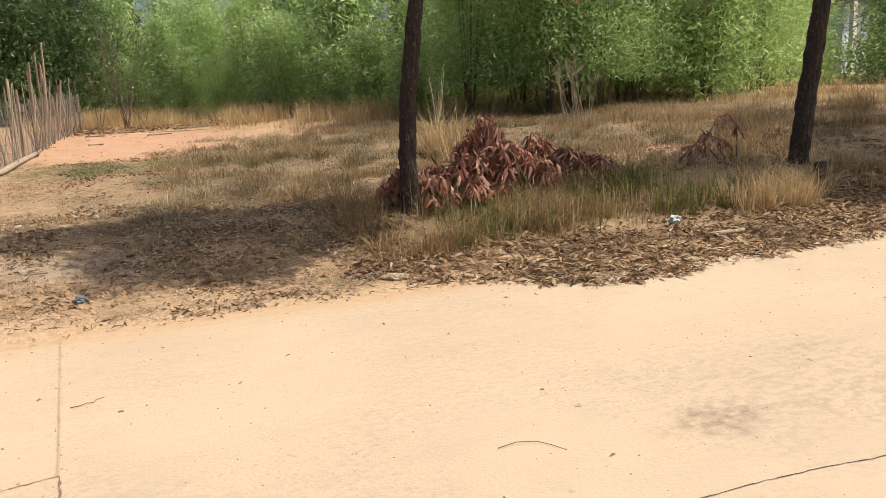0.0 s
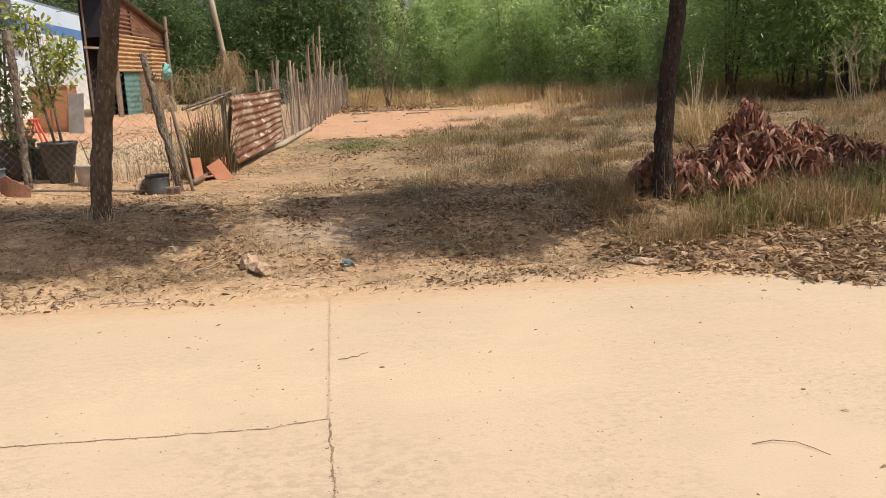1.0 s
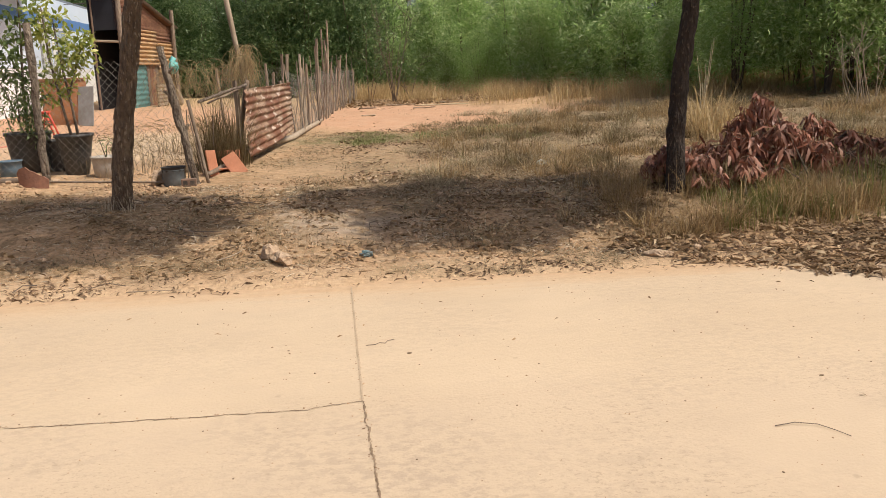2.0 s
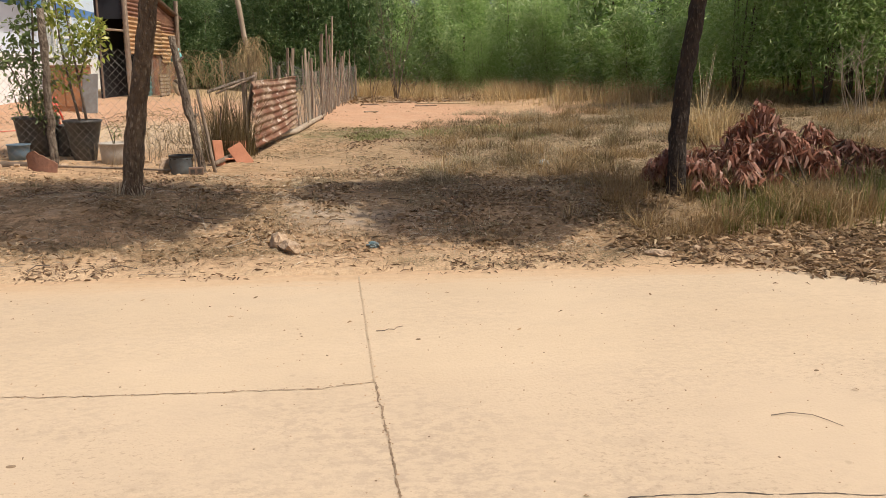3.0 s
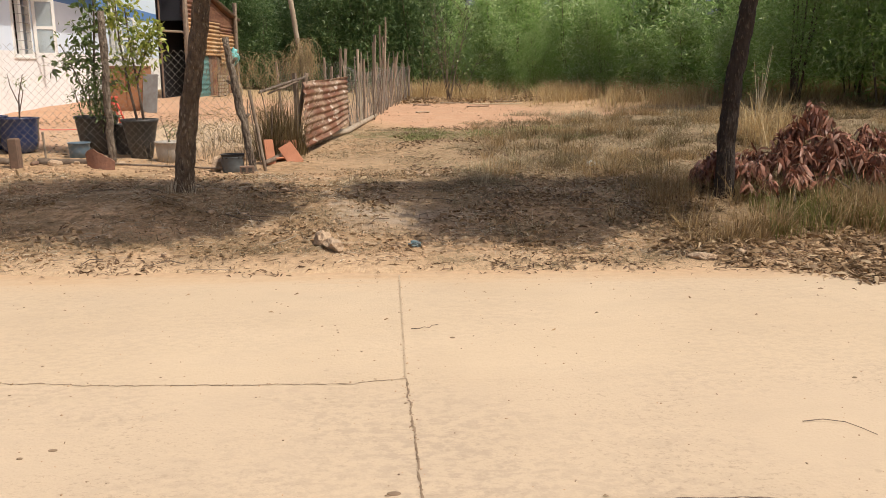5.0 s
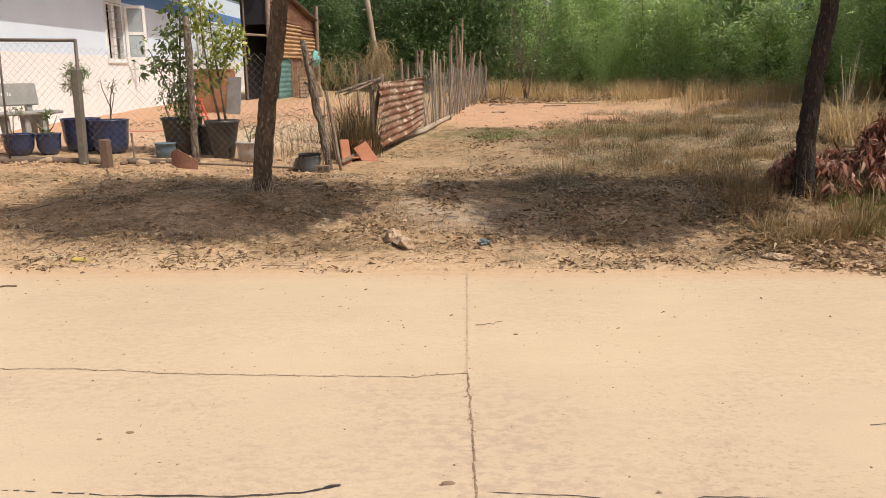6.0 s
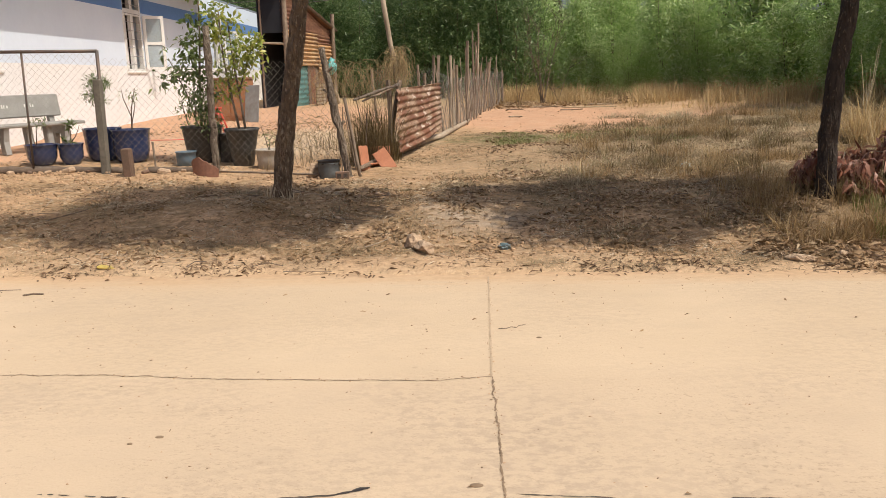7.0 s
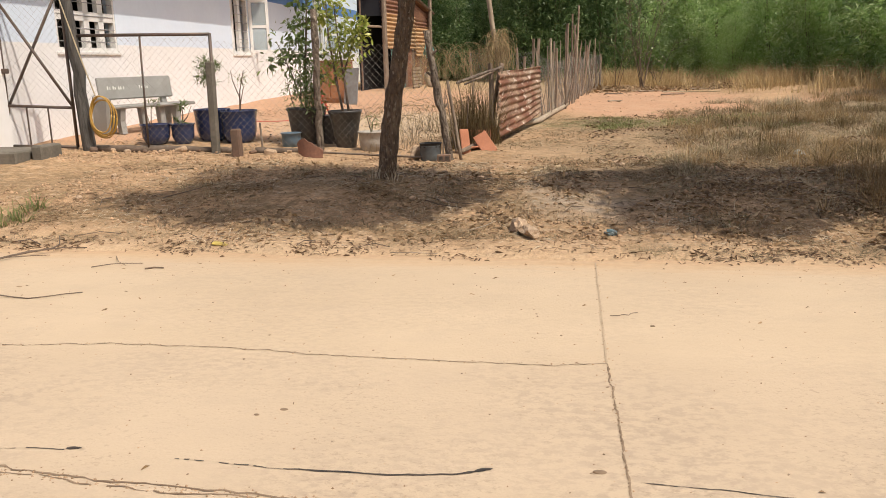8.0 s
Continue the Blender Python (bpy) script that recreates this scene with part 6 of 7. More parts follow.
for y, top, r in ((11.75, 1.5, 0.05), (12.6, 1.2, 0.035), (13.6, 1.3, 0.035), (14.85, 1.45, 0.04)):
    stick(y, top, r, 0.0, -0.1, M_PICKET, int(y * 5))
for k in range(5):
    y = 10.5 + 0.25 * k
    stick(y, on(-1.5, y) + rnd.uniform(0.7, 1.0), rnd.uniform(0.008, 0.018), rnd.uniform(-0.25, 0.25), -0.3, M_PICKET, 120 + k)

tin = base("tin_sheet", "rusty corrugated tin sheet patched with pale paint, leaning on the fence", "metal sheet", at=(-1.24, 11.68, 0), turn=-7.6)
bm = corrugated(3.2, 0.44, 1.38, 0.105, 0.015, 14, (1.37, 1.42))
for v in bm.verts:
    f = v.co.y / 3.2
    v.co.z += 0.16 * f * (1 - (v.co.z - 0.44) / 0.95) + 0.006 * math.sin(f * 9)
    v.co.x += 0.10 * math.sin(math.pi * f) * (1.2 - v.co.z) + 0.05 * f * f
part("sheet", bm, M_RUST, tin, smooth=True)

logs = base("driftwood_log", "long bleached crooked pole lying along the fence", "log")
bm = bmesh.new()
pts = [(-1.62, 10.85), (-1.45, 12.1), (-1.26, 13.05), (-1.05, 13.9), (-0.80, 14.8), (-0.62, 16.4), (-0.45, 17.6), (-0.32, 19.0)]
tube(bm, [(x, y, on(x, y) + 0.05 + 0.015 * (i % 2)) for i, (x, y) in enumerate(pts)], [0.032, 0.036, 0.04, 0.045, 0.05, 0.05, 0.045, 0.03], 8, 0.3, 8)
part("log", bm, M_DEADWOOD, logs, smooth=True)
logs = base("driftwood_log", "dark weathered pole lying at the foot of the fence", "log")
bm = bmesh.new()
pts = [(-1.66, 10.5), (-1.46, 11.5), (-1.18, 12.8), (-1.0, 13.6)]
tube(bm, [(x, y, on(x, y) + 0.06) for x, y in pts], [0.03, 0.035, 0.035, 0.025], 7, 0.3, 9)
part("log", bm, M_PICKET, logs, smooth=True)


def vine_tangle(name, label, x0, x1, y0, y1, z0, z1, n, hang):
    bm = bmesh.new()
    r = random.Random(5)
    for k in range(n):
        f = r.random()
        p = Vector((x0 + (x1 - x0) * f, y0 + (y1 - y0) * f + r.uniform(-0.15, 0.15), r.uniform(z0 + (z1 - z0) * 0.55, z1)))
        pts = [p]
        d = Vector((r.uniform(-1, 1), r.uniform(-0.6, 0.6), r.uniform(-0.7, 0.5)))
        for q in range(10):
            d = (d * 0.85 + Vector((r.uniform(-0.6, 0.6), r.uniform(-0.5, 0.5), r.uniform(-0.5, 0.4) - 0.3 * hang))).normalized()
            pts.append(pts[-1] + d * r.uniform(0.03, 0.07))
        w = r.uniform(0.0012, 0.0032)
        tube(bm, pts, [w] * 10 + [w * 0.4], 3, cap=False)
    ob = part(name, bm, M_VINE)
    return tagged(ob, label, "dry vine", kind="stuff")


vine_tangle("dry_vine", "tangle of dry curling vines over the fence top", -3.0, -1.35, 14.6, 12.2, 0.9, 1.84, 260, 0.9)
vine_tangle("dry_vine", "thick hank of dry vines hanging from a pole", -1.48, -1.18, 12.95, 12.4, 1.3, 2.02, 230, 1.7)


vine_tangle("dry_brush", "low tangle of dry brush inside the yard fence", -3.0, -1.75, 11.4, 12.4, 0.3, 1.0, 170, 0.15)


# ---------------------------------------------------------------- yard: bench, pots, plants
bench = base("bench", "grey cast-stone garden bench with faded painted letters", "bench", at=(-7.42, 12.75, 0.54), turn=60)


def bench_parts():
    part("seat", box(bmesh.new(), (0.06, -0.22, 0.43), (1.56, 0.42, 0.055), bevel=0.015), M_BENCH, bench)
    b = part("backrest", box(bmesh.new(), (0, 0.03, 0.72), (1.36, 0.055, 0.36), Matrix.Rotation(-0.16, 3, "X"), bevel=0.015), M_BENCH, bench)
    for x in (-0.52, 0.52):
        bm = bmesh.new()
        prof = [(-0.40, 0), (-0.28, 0), (-0.24, 0.26), (-0.10, 0.26), (-0.06, 0), (0.08, 0), (0.05, 0.35), (0.10, 0.60), (0.04, 0.62), (-0.02, 0.40), (-0.40, 0.40), (-0.36, 0.2)]
        vs = [bm.verts.new((x - 0.045, y, z)) for y, z in prof]
        fc = bm.faces.new(vs)
        got = bmesh.ops.extrude_face_region(bm, geom=[fc])
        for v in [g for g in got["geom"] if isinstance(g, bmesh.types.BMVert)]:
            v.co.x += 0.09
        part("leg", bm, M_BENCH, bench)
    for x, h, dz in ((-0.52, 0.06, 0.0), (-0.48, 0.045, -0.006), (-0.42, 0.06, 0.004), (-0.385, 0.04, -0.008), (-0.32, 0.06, 0.0), (-0.285, 0.05, -0.004), (-0.235, 0.045, -0.006), (0.06, 0.05, 0.0), (0.10, 0.04, -0.004), (0.16, 0.055, 0.002), (0.20, 0.04, -0.006)):
        part("letter_bar", box(bmesh.new(), (x, -0.003 + 0.16 * dz, 0.73 + dz), (0.02, 0.004, h), Matrix.Rotation(-0.16, 3, "X")), M_LETTER, b, "faded white painted mark")


bench_parts()
part("end_slab", box(bmesh.new(), (-0.74, -0.12, 0.30), (0.07, 0.46, 0.62), Matrix.Rotation(0.1, 3, "X"), bevel=0.03), M_BENCH, bench, "rounded stone end")
for x_ in (-0.1, 0.24):
    part("leg", box(bmesh.new(), (x_, -0.28, 0.19), (0.10, 0.14, 0.44), Matrix.Rotation(-0.12, 3, "X"), bevel=0.015), M_BENCH, bench)


def pot(name, label, x, y, r, h, mat, group="plant pots", foot=0.62, lip=0.010, round_=True, z=None):
    t = base(name, label, "plant pot", group, at=(x, y, (on(x, y) if z is None else z)))
    bm = bmesh.new()
    if round_:
        prof = [(r * foot * 0.9, 0), (r * (foot + 0.1), h * 0.1), (r * (0.5 + foot / 2) + 0.02, h * 0.35), (r * 0.95, h * 0.72), (r, h * 0.95), (r + 0.008, h * 0.97), (r + 0.008, h), (r - 0.02, h), (r - 0.03, h * 0.86), (r * 0.4, h * 0.85)]
    else:
        prof = [(r * foot, 0), (r * (0.5 + foot / 2), h * 0.5), (r * 0.98, h * 0.92), (r + lip, h * 0.93), (r + lip, h), (r - 0.015, h), (r - 0.02, h * 0.88), (r * 0.4, h * 0.87)]
    lathe(bm, prof, 24)
    part("body", bm, mat, t, smooth=True)
    bm = bmesh.new()
    lathe(bm, [(r * 0.93, h * 0.875), (r * 0.5, h * 0.9), (0.01, h * 0.905)], 18, 0.05)
    part("soil", bm, M_POTSOIL, t)
    return t


pot("blue_pot", "small round blue glazed plant pot", -6.31, 11.14, 0.22, 0.30, M_BLUEPOT)
pot("blue_pot", "small round blue glazed plant pot", -5.94, 11.26, 0.172, 0.30, M_BLUEPOT)
pot("blue_pot", "tall blue glazed plant pot", -5.62, 11.62, 0.27, 0.48, M_BLUEPOT, foot=0.66)
pot("blue_pot", "tall blue glazed plant pot", -5.15, 11.5, 0.275, 0.48, M_BLUEPOT, foot=0.7)
pot("black_pot", "large black plastic plant pot", -4.12, 11.6, 0.29, 0.53, M_BLACKPOT, foot=0.75, round_=False)
pot("black_pot", "large black plastic plant pot", -3.72, 11.75, 0.24, 0.42, M_BLACKPOT, foot=0.8, round_=False)
pot("black_pot", "tapering black plastic plant pot", -3.42, 11.2, 0.235, 0.53, M_BLACKPOT, foot=0.6, round_=False)
pot("white_bucket", "dirty white plastic bucket used as a pot", -2.98, 10.95, 0.19, 0.27, M_BUCKET, foot=0.85, round_=False)
pot("blue_tub", "faded blue plastic tub by the black pots", -4.22, 11.12, 0.14, 0.2, M_BLUETUB, foot=0.92, round_=False)


def plant(name, label, x, y, z, stems, crown, n, leaf, mat, droop=0.2, clumps=26, stem_mat=None):
    """A shrub in a pot: stems as lists of places, leaves in clumps of an ellipsoid."""
    t = base(name, label, "plant", at=(x, y, z))
    o = Vector((x, y, z))
    for s, r in stems:
        bm = bmesh.new()
        tube(bm, [Vector(p) - o for p in s], [r * (1 - 0.6 * k / (len(s) - 1)) for k in range(len(s))], 7)
        part("stem", bm, stem_mat or M_STEM, t, smooth=True)
    vs, fs, m = [], [[], []], 0
    for c, rad, share in crown:
        v, f = leaf_arrays(*crown_leaves(Vector(c) - o, rad, int(n * share), leaf[0], leaf[1], droop, clumps, 0.15), bend=0.25)
        vs.append(v)
        fs[0].append(f[0] + m)
        fs[1].append(f[1] + m)
        m += len(v)
    if vs:
        np_mesh("leaves", np.concatenate(vs), [np.concatenate(fs[0]), np.concatenate(fs[1])], mat, t)
    return t


zp = on(-5.6, 11.6) + 0.45
plant("potted_tree", "small feathery potted tree with a rounded head", -5.62, 11.62, zp, [([(-5.62, 11.62, zp), (-5.60, 11.62, 1.25), (-5.56, 11.6, 1.55)], 0.02), ([(-5.60, 11.62, 1.2), (-5.7, 11.6, 1.5)], 0.01)],
      [((-5.60, 11.62, 1.58), (0.17, 0.17, 0.14), 1.0), ((-5.66, 11.6, 1.38), (0.2, 0.15, 0.1), 0.4)], 700, (0.06, 0.012), M_SHRUB, 0.0, 40)
plant("potted_twigs", "bare twiggy plant in a tall blue pot", -5.12, 11.5, zp, [([(-5.12, 11.5, zp), (-5.10, 11.5, 1.2), (-5.0, 11.45, 1.5)], 0.012), ([(-5.11, 11.5, 1.1), (-5.2, 11.5, 1.35), (-5.22, 11.5, 1.5)], 0.008), ([(-5.12, 11.5, 0.95), (-5.04, 11.5, 1.25), (-5.06, 11.5, 1.4)], 0.008)],
      [((-5.08, 11.5, 1.4), (0.16, 0.12, 0.12), 1.0)], 60, (0.05, 0.014), M_SHRUB)
zq = on(-6.38, 11.14) + 0.24
plant("potted_succulent", "thin drooping plant in a small blue pot", -6.38, 11.14, zq, [([(-6.38, 11.14, zq), (-6.35, 11.14, 1.0), (-6.22, 11.14, 1.1)], 0.008), ([(-6.38, 11.14, zq), (-6.44, 11.14, 0.95)], 0.008)], [((-6.3, 11.14, 1.08), (0.14, 0.1, 0.08), 1.0)], 40, (0.08, 0.015), M_SHRUB)
plant("potted_succulent", "rosette-leaved plant with a curved stem in a small blue pot", -5.94, 11.26, zq, [([(-5.94, 11.26, zq), (-5.92, 11.26, 0.9), (-5.93, 11.26, 1.02)], 0.012), ([(-5.94, 11.26, 0.75), (-5.85, 11.26, 0.85), (-5.78, 11.26, 1.0)], 0.01)],
      [((-5.93, 11.26, 1.0), (0.07, 0.07, 0.05), 1.0), ((-6.0, 11.26, 0.76), (0.08, 0.06, 0.05), 0.7)], 45, (0.1, 0.022), M_SHRUB, -0.3, 8)
zb = on(-4.12, 11.6) + 0.46
plant("potted_shrub", "tall leafy potted shrub with dark green oval leaves", -4.12, 11.6, zb, [([(-4.12, 11.6, zb), (-4.1, 11.6, 1.5), (-4.02, 11.55, 2.2), (-4.0, 11.55, 2.7)], 0.022), ([(-4.15, 11.6, zb), (-4.3, 11.6, 1.4), (-4.5, 11.55, 1.9)], 0.014), ([(-4.1, 11.6, zb), (-3.95, 11.6, 1.4), (-3.9, 11.6, 1.8)], 0.014)],
      [((-4.05, 11.55, 2.35), (0.22, 0.2, 0.4), 1.0), ((-4.2, 11.5, 2.0), (0.3, 0.25, 0.3), 0.8), ((-4.4, 11.5, 1.72), (0.42, 0.3, 0.26), 1.0), ((-4.0, 11.55, 1.45), (0.22, 0.22, 0.4), 0.9)], 150, (0.105, 0.046), M_SHRUB, 0.1, 30)
plant("potted_bush", "dense dark green bush with small leaves among the pots", -4.1, 11.4, on(-4.1, 11.4) + 0.1, [([(-4.1, 11.4, 0.55), (-4.12, 11.38, 1.1), (-4.1, 11.35, 1.5)], 0.014), ([(-4.1, 11.4, 0.6), (-4.25, 11.38, 1.0), (-4.3, 11.35, 1.3)], 0.01), ([(-4.1, 11.4, 0.6), (-3.92, 11.38, 1.0), (-3.86, 11.35, 1.3)], 0.01)],
      [((-4.1, 11.38, 1.2), (0.24, 0.2, 0.36), 1.0), ((-3.92, 11.38, 1.0), (0.18, 0.16, 0.22), 0.5)], 620, (0.065, 0.02), M_SHRUB, 0.0, 60)
zl = on(-3.42, 11.2) + 0.46
plant("potted_lime_tree", "potted lime tree with bright yellow-green leaves", -3.42, 11.2, zl, [([(-3.36, 11.2, zl), (-3.40, 11.2, 1.3), (-3.46, 11.2, 1.8), (-3.5, 11.2, 2.35)], 0.02), ([(-3.44, 11.2, zl), (-3.52, 11.2, 1.3), (-3.6, 11.2, 1.9), (-3.62, 11.2, 2.5)], 0.02), ([(-3.42, 11.2, 1.4), (-3.25, 11.15, 1.8), (-3.12, 11.1, 2.1)], 0.012)],
      [((-3.58, 11.2, 2.35), (0.28, 0.25, 0.32), 0.8), ((-3.28, 11.15, 1.95), (0.34, 0.28, 0.28), 1.0), ((-3.55, 11.2, 1.6), (0.26, 0.24, 0.3), 0.7), ((-3.08, 11.1, 2.12), (0.16, 0.14, 0.1), 0.2)], 330, (0.085, 0.04), M_LIME, 0.15, 44)
plant("potted_twigs", "wispy plant in the white bucket", -2.98, 10.95, on(-2.98, 10.95) + 0.22, [([(-2.98, 10.95, 0.58), (-2.96, 10.95, 0.75), (-2.9, 10.95, 0.82)], 0.008), ([(-2.98, 10.95, 0.58), (-3.04, 10.95, 0.82), (-3.08, 10.95, 0.95)], 0.007)], [((-2.97, 10.95, 0.78), (0.1, 0.08, 0.1), 1.0)], 22, (0.1, 0.014), M_SHRUB)

cup = base("wooden_cabinet", "old orange-brown wooden cabinet against the house wall", "cabinet", at=(-6.15, 20.3, on(-6.15, 20.3)), turn=-8)
part("body", box(bmesh.new(), (0, 0, 0.5), (0.85, 0.5, 1.0), bevel=0.01), M_CRATE, cup)
for x in (-0.21, 0.21):
    part("door", box(bmesh.new(), (x, -0.262, 0.52), (0.38, 0.02, 0.82), bevel=0.006), M_CRATE, cup)
part("top", box(bmesh.new(), (0, -0.01, 1.02), (0.92, 0.56, 0.035), bevel=0.006), M_CRATE, cup)
board = tagged(part("leaning_board", box(bmesh.new(), (0, 0, 0), (0.36, 0.03, 0.9), bevel=0.005), M_GREYTIN), "grey weathered board leaning on the cabinet", "board")
board.matrix_world = pose(-5.6, 19.9, on(-5.6, 19.9) + 0.43, -12, 0, -12)
stool = base("red_stand", "red plastic trestle standing in the yard", "trestle", at=(-5.35, 16.3, on(-5.35, 16.3)))
for s in (-1, 1):
    for y in (-0.14, 0.14):
        bar(stool, "leg", (0.17 * s, y, 0.0), (0.02 * s, y * 0.6, 0.5), 0.018, M_RED, 7)
part("top", box(bmesh.new(), (0, 0, 0.51), (0.12, 0.3, 0.03), bevel=0.006), M_RED, stool)
strip_ = base("red_strap", "flat red strap lying across the yard", "strap")
bm = bmesh.new()
tube(bm, [(x, y, on(x, y) + 0.05) for x, y in ((-6.6, 13.4), (-6.0, 14.2), (-5.6, 14.4), (-5.0, 14.9))], [0.008] * 4, 5)
part("strap", bm, M_RED, strip_)

M_SHARD = surface("weathered_terracotta", (0.29, 0.135, 0.085), (0.22, 0.105, 0.07), 5.0, c=(0.14, 0.075, 0.05), fine=26.0, fine_amount=0.5, rough=0.9, bump=0.3)
M_CAN = surface("blue_grey_tin", (0.12, 0.145, 0.16), (0.17, 0.19, 0.19), 5.0, c=(0.10, 0.07, 0.05), fine=16.0, fine_amount=0.5, rough=0.6, metal=0.3, bump=0.2)


# ---------------------------------------------------------------- small things by the corner post
def slab_tile(x, y, z, size, rx, rz, label, ry=0):
    ob = part("clay_tile", box(bmesh.new(), (0, 0, 0), size, bevel=0.006), M_TERRACOTTA)
    ob.matrix_world = pose(x, y, z, rx, ry, rz)
    return tagged(ob, label, "clay tile", "clay tiles")


slab_tile(-1.64, 10.8, 0.47, (0.2, 0.02, 0.34), -10, 62, "orange clay tile standing against the fence", 4)
slab_tile(-1.38, 10.95, 0.42, (0.2, 0.02, 0.34), -34, 20, "orange clay tile leaning on rubble", -27)
slab_tile(-1.52, 11.0, 0.36, (0.3, 0.02, 0.2), 75, 40, "clay tile lying under the others")
slab_tile(-1.5, 11.35, 0.46, (0.3, 0.14, 0.24), -6, 12, "red clay block behind the leaning tiles")
shard = base("pot_shard", "broken curved terracotta shard in the earth", "shard", at=(-3.6, 9.97, on(-3.6, 9.97)), turn=-8)
bm = bmesh.new()
n = 9
cols = []
for i in range(n):
    a = -0.75 + 1.5 * i / (n - 1)
    top = 0.25 - 0.03 * abs(i - 2.5) + 0.012 * (i % 2)
    cols.append([bm.verts.new((0.24 * math.sin(a) * (1 + 0.06 * k), -0.24 * math.cos(a) + 0.22 + o, z)) for o in (0, 0.02) for k, z in enumerate((-0.05, top * 0.5, top))])
for a, b in zip(cols, cols[1:]):
    for k in (0, 1, 3, 4):
        bm.faces.new((a[k], b[k], b[k + 1], a[k + 1]))
    bm.faces.new((a[2], b[2], b[5], a[5]))
part("shard", bm, M_SHARD, shard)

can = base("metal_can", "dented grey-blue metal can with a black inside by the post", "can", at=(-1.99, 10.02, on(-1.99, 10.02) - 0.01), turn=8)
bm = bmesh.new()
lathe(bm, [(0.115, 0), (0.13, 0.02), (0.126, 0.07), (0.135, 0.11), (0.132, 0.19), (0.14, 0.2), (0.128, 0.2), (0.118, 0.05)], 20, 0.05)
part("body", bm, M_CAN, can, smooth=True)
bm = bmesh.new()
lathe(bm, [(0.128, 0.17), (0.14, 0.225), (0.15, 0.23), (0.13, 0.215), (0.1, 0.15)], 20, 0.04)
part("rim", bm, M_BLACKPOT, can, "black rim and mouth of the can")
hb = base("hollow_brick", "hollow clay brick beside the post", "brick", at=(-1.79, 9.83, on(-1.79, 9.83)), turn=6)
bm = box(bmesh.new(), (0, 0, 0.045), (0.17, 0.09, 0.09), bevel=0.005)
part("brick", bm, M_BRICK, hb)
# thin black plates stand in for the shade inside the brick's holes
for x in (-0.04, 0.04):
    part("hole_shade", box(bmesh.new(), (x, -0.0455, 0.045), (0.05, 0.003, 0.05)), M_TAR, hb)


def rock(x, y, sx, sy, sz, seed, name="rock", label="pale sandy rock on the verge", mat=None, sink=0.15):
    bm = bmesh.new()
    bmesh.ops.create_icosphere(bm, subdivisions=2, radius=0.5)
    for v in bm.verts:
        p = v.co.copy()
        k = 1 + 0.6 * noise.noise(p * 2.0 + Vector((seed, 0, 0))) + 0.3 * noise.noise(p * 5 + Vector((seed, 3, 0)))
        v.co = Vector((p.x * sx * k, p.y * sy * k, p.z * sz * k))
    ob = part(name, bm, mat or M_ROCK)
    ob.matrix_world = pose(x, y, on(x, y) + sz * (0.5 - sink), 0, 0, seed * 37)
    return tagged(ob, label, "rock", "rocks on the verge")


rock(-0.55, 6.44, 0.28, 0.15, 0.12, 3, label="flat sandy rock leaning on another")
rock(-0.64, 6.55, 0.18, 0.13, 0.16, 7, label="pale sandy rock on the verge")
rock(-2.2, 10.08, 0.16, 0.14, 0.2, 6, label="grey stone beside the metal can")
rock(2.49, 6.02, 0.22, 0.13, 0.06, 4, label="small pale stone at the road edge")
rock(2.85, 6.1, 0.09, 0.07, 0.06, 4, label="small pale stone at the road edge")
for k in range(30):
    x, y = rnd.uniform(-5.5, 2.4), rnd.uniform(6.05, 10.2)
    s = rnd.uniform(0.025, 0.075)
    rock(x, y, s * 1.3, s, s * 0.8, 10 + k, "pebble", "small pale pebble on the sandy verge")

peel = tagged(part("yellow_peel", box(bmesh.new(), (0, 0, 0), (0.2, 0.08, 0.025), Matrix.Rotation(0.15, 3, "Y"), bevel=0.01), M_YELLOWLEAF), "crumpled yellow wrapper at the road edge", "litter")
peel.location = (-3.2, 6.16, 0.03)


M_SCRAP = surface("dull_blue_plastic", (0.06, 0.15, 0.18), (0.10, 0.20, 0.22), 9.0, c=(0.30, 0.28, 0.24), fine=20.0, fine_amount=0.6, rough=0.5, bump=0.2)


def crumpled(name, label, x, y, s, mat, lift=0.04):
    bm = bmesh.new()
    bmesh.ops.create_icosphere(bm, subdivisions=3, radius=0.5)
    for v in bm.verts:
        p = v.co.copy()
        k = 1 + 0.9 * noise.noise(p * 4 + Vector((x, y, 0)))
        v.co = Vector((p.x * s * k, p.y * s * 0.7 * k, p.z * s * 0.55 * k))
    ob = part(name, bm, mat)
    ob.location = (x, y, on(x, y) + lift)
    return tagged(ob, label, "litter")


crumpled("plastic_scrap", "crumpled blue-green plastic scrap", 0.15, 6.5, 0.10, M_SCRAP, 0.02)
crumpled("plastic_bag", "crumpled pale plastic bag in the dry grass", 5.58, 6.35, 0.13, M_BAG, 0.07)
crumpled("paper_scrap", "white paper scrap on the dead turf", 2.56, 10.2, 0.12, M_BAG, 0.03)
crumpled("paper_scrap", "white paper scrap behind the branch heap", 5.6, 8.6, 0.2, M_SACK, 0.12)
tubebit = base("bark_piece", "pale length of bark on the leaf drift", "bark")
bar(tubebit, "bark", (5.55, 5.85, 0.05), (5.95, 5.8, 0.06), 0.022, M_DEADWOOD, 7, 0.3, 3, steps=3)
stump = base("stump", "cut dark tree stump beside the tree", "stump", at=(7.95, 6.75, on(7.95, 6.75)))
bm = bmesh.new()
tube(bm, [(0, 0, -0.15), (0, 0, 0.0), (0.01, 0, 0.2), (0.0, 0.01, 0.34)], [0.10, 0.09, 0.075, 0.07], 12, 0.25, 9)
part("wood", bm, M_BARK, stump, smooth=True)


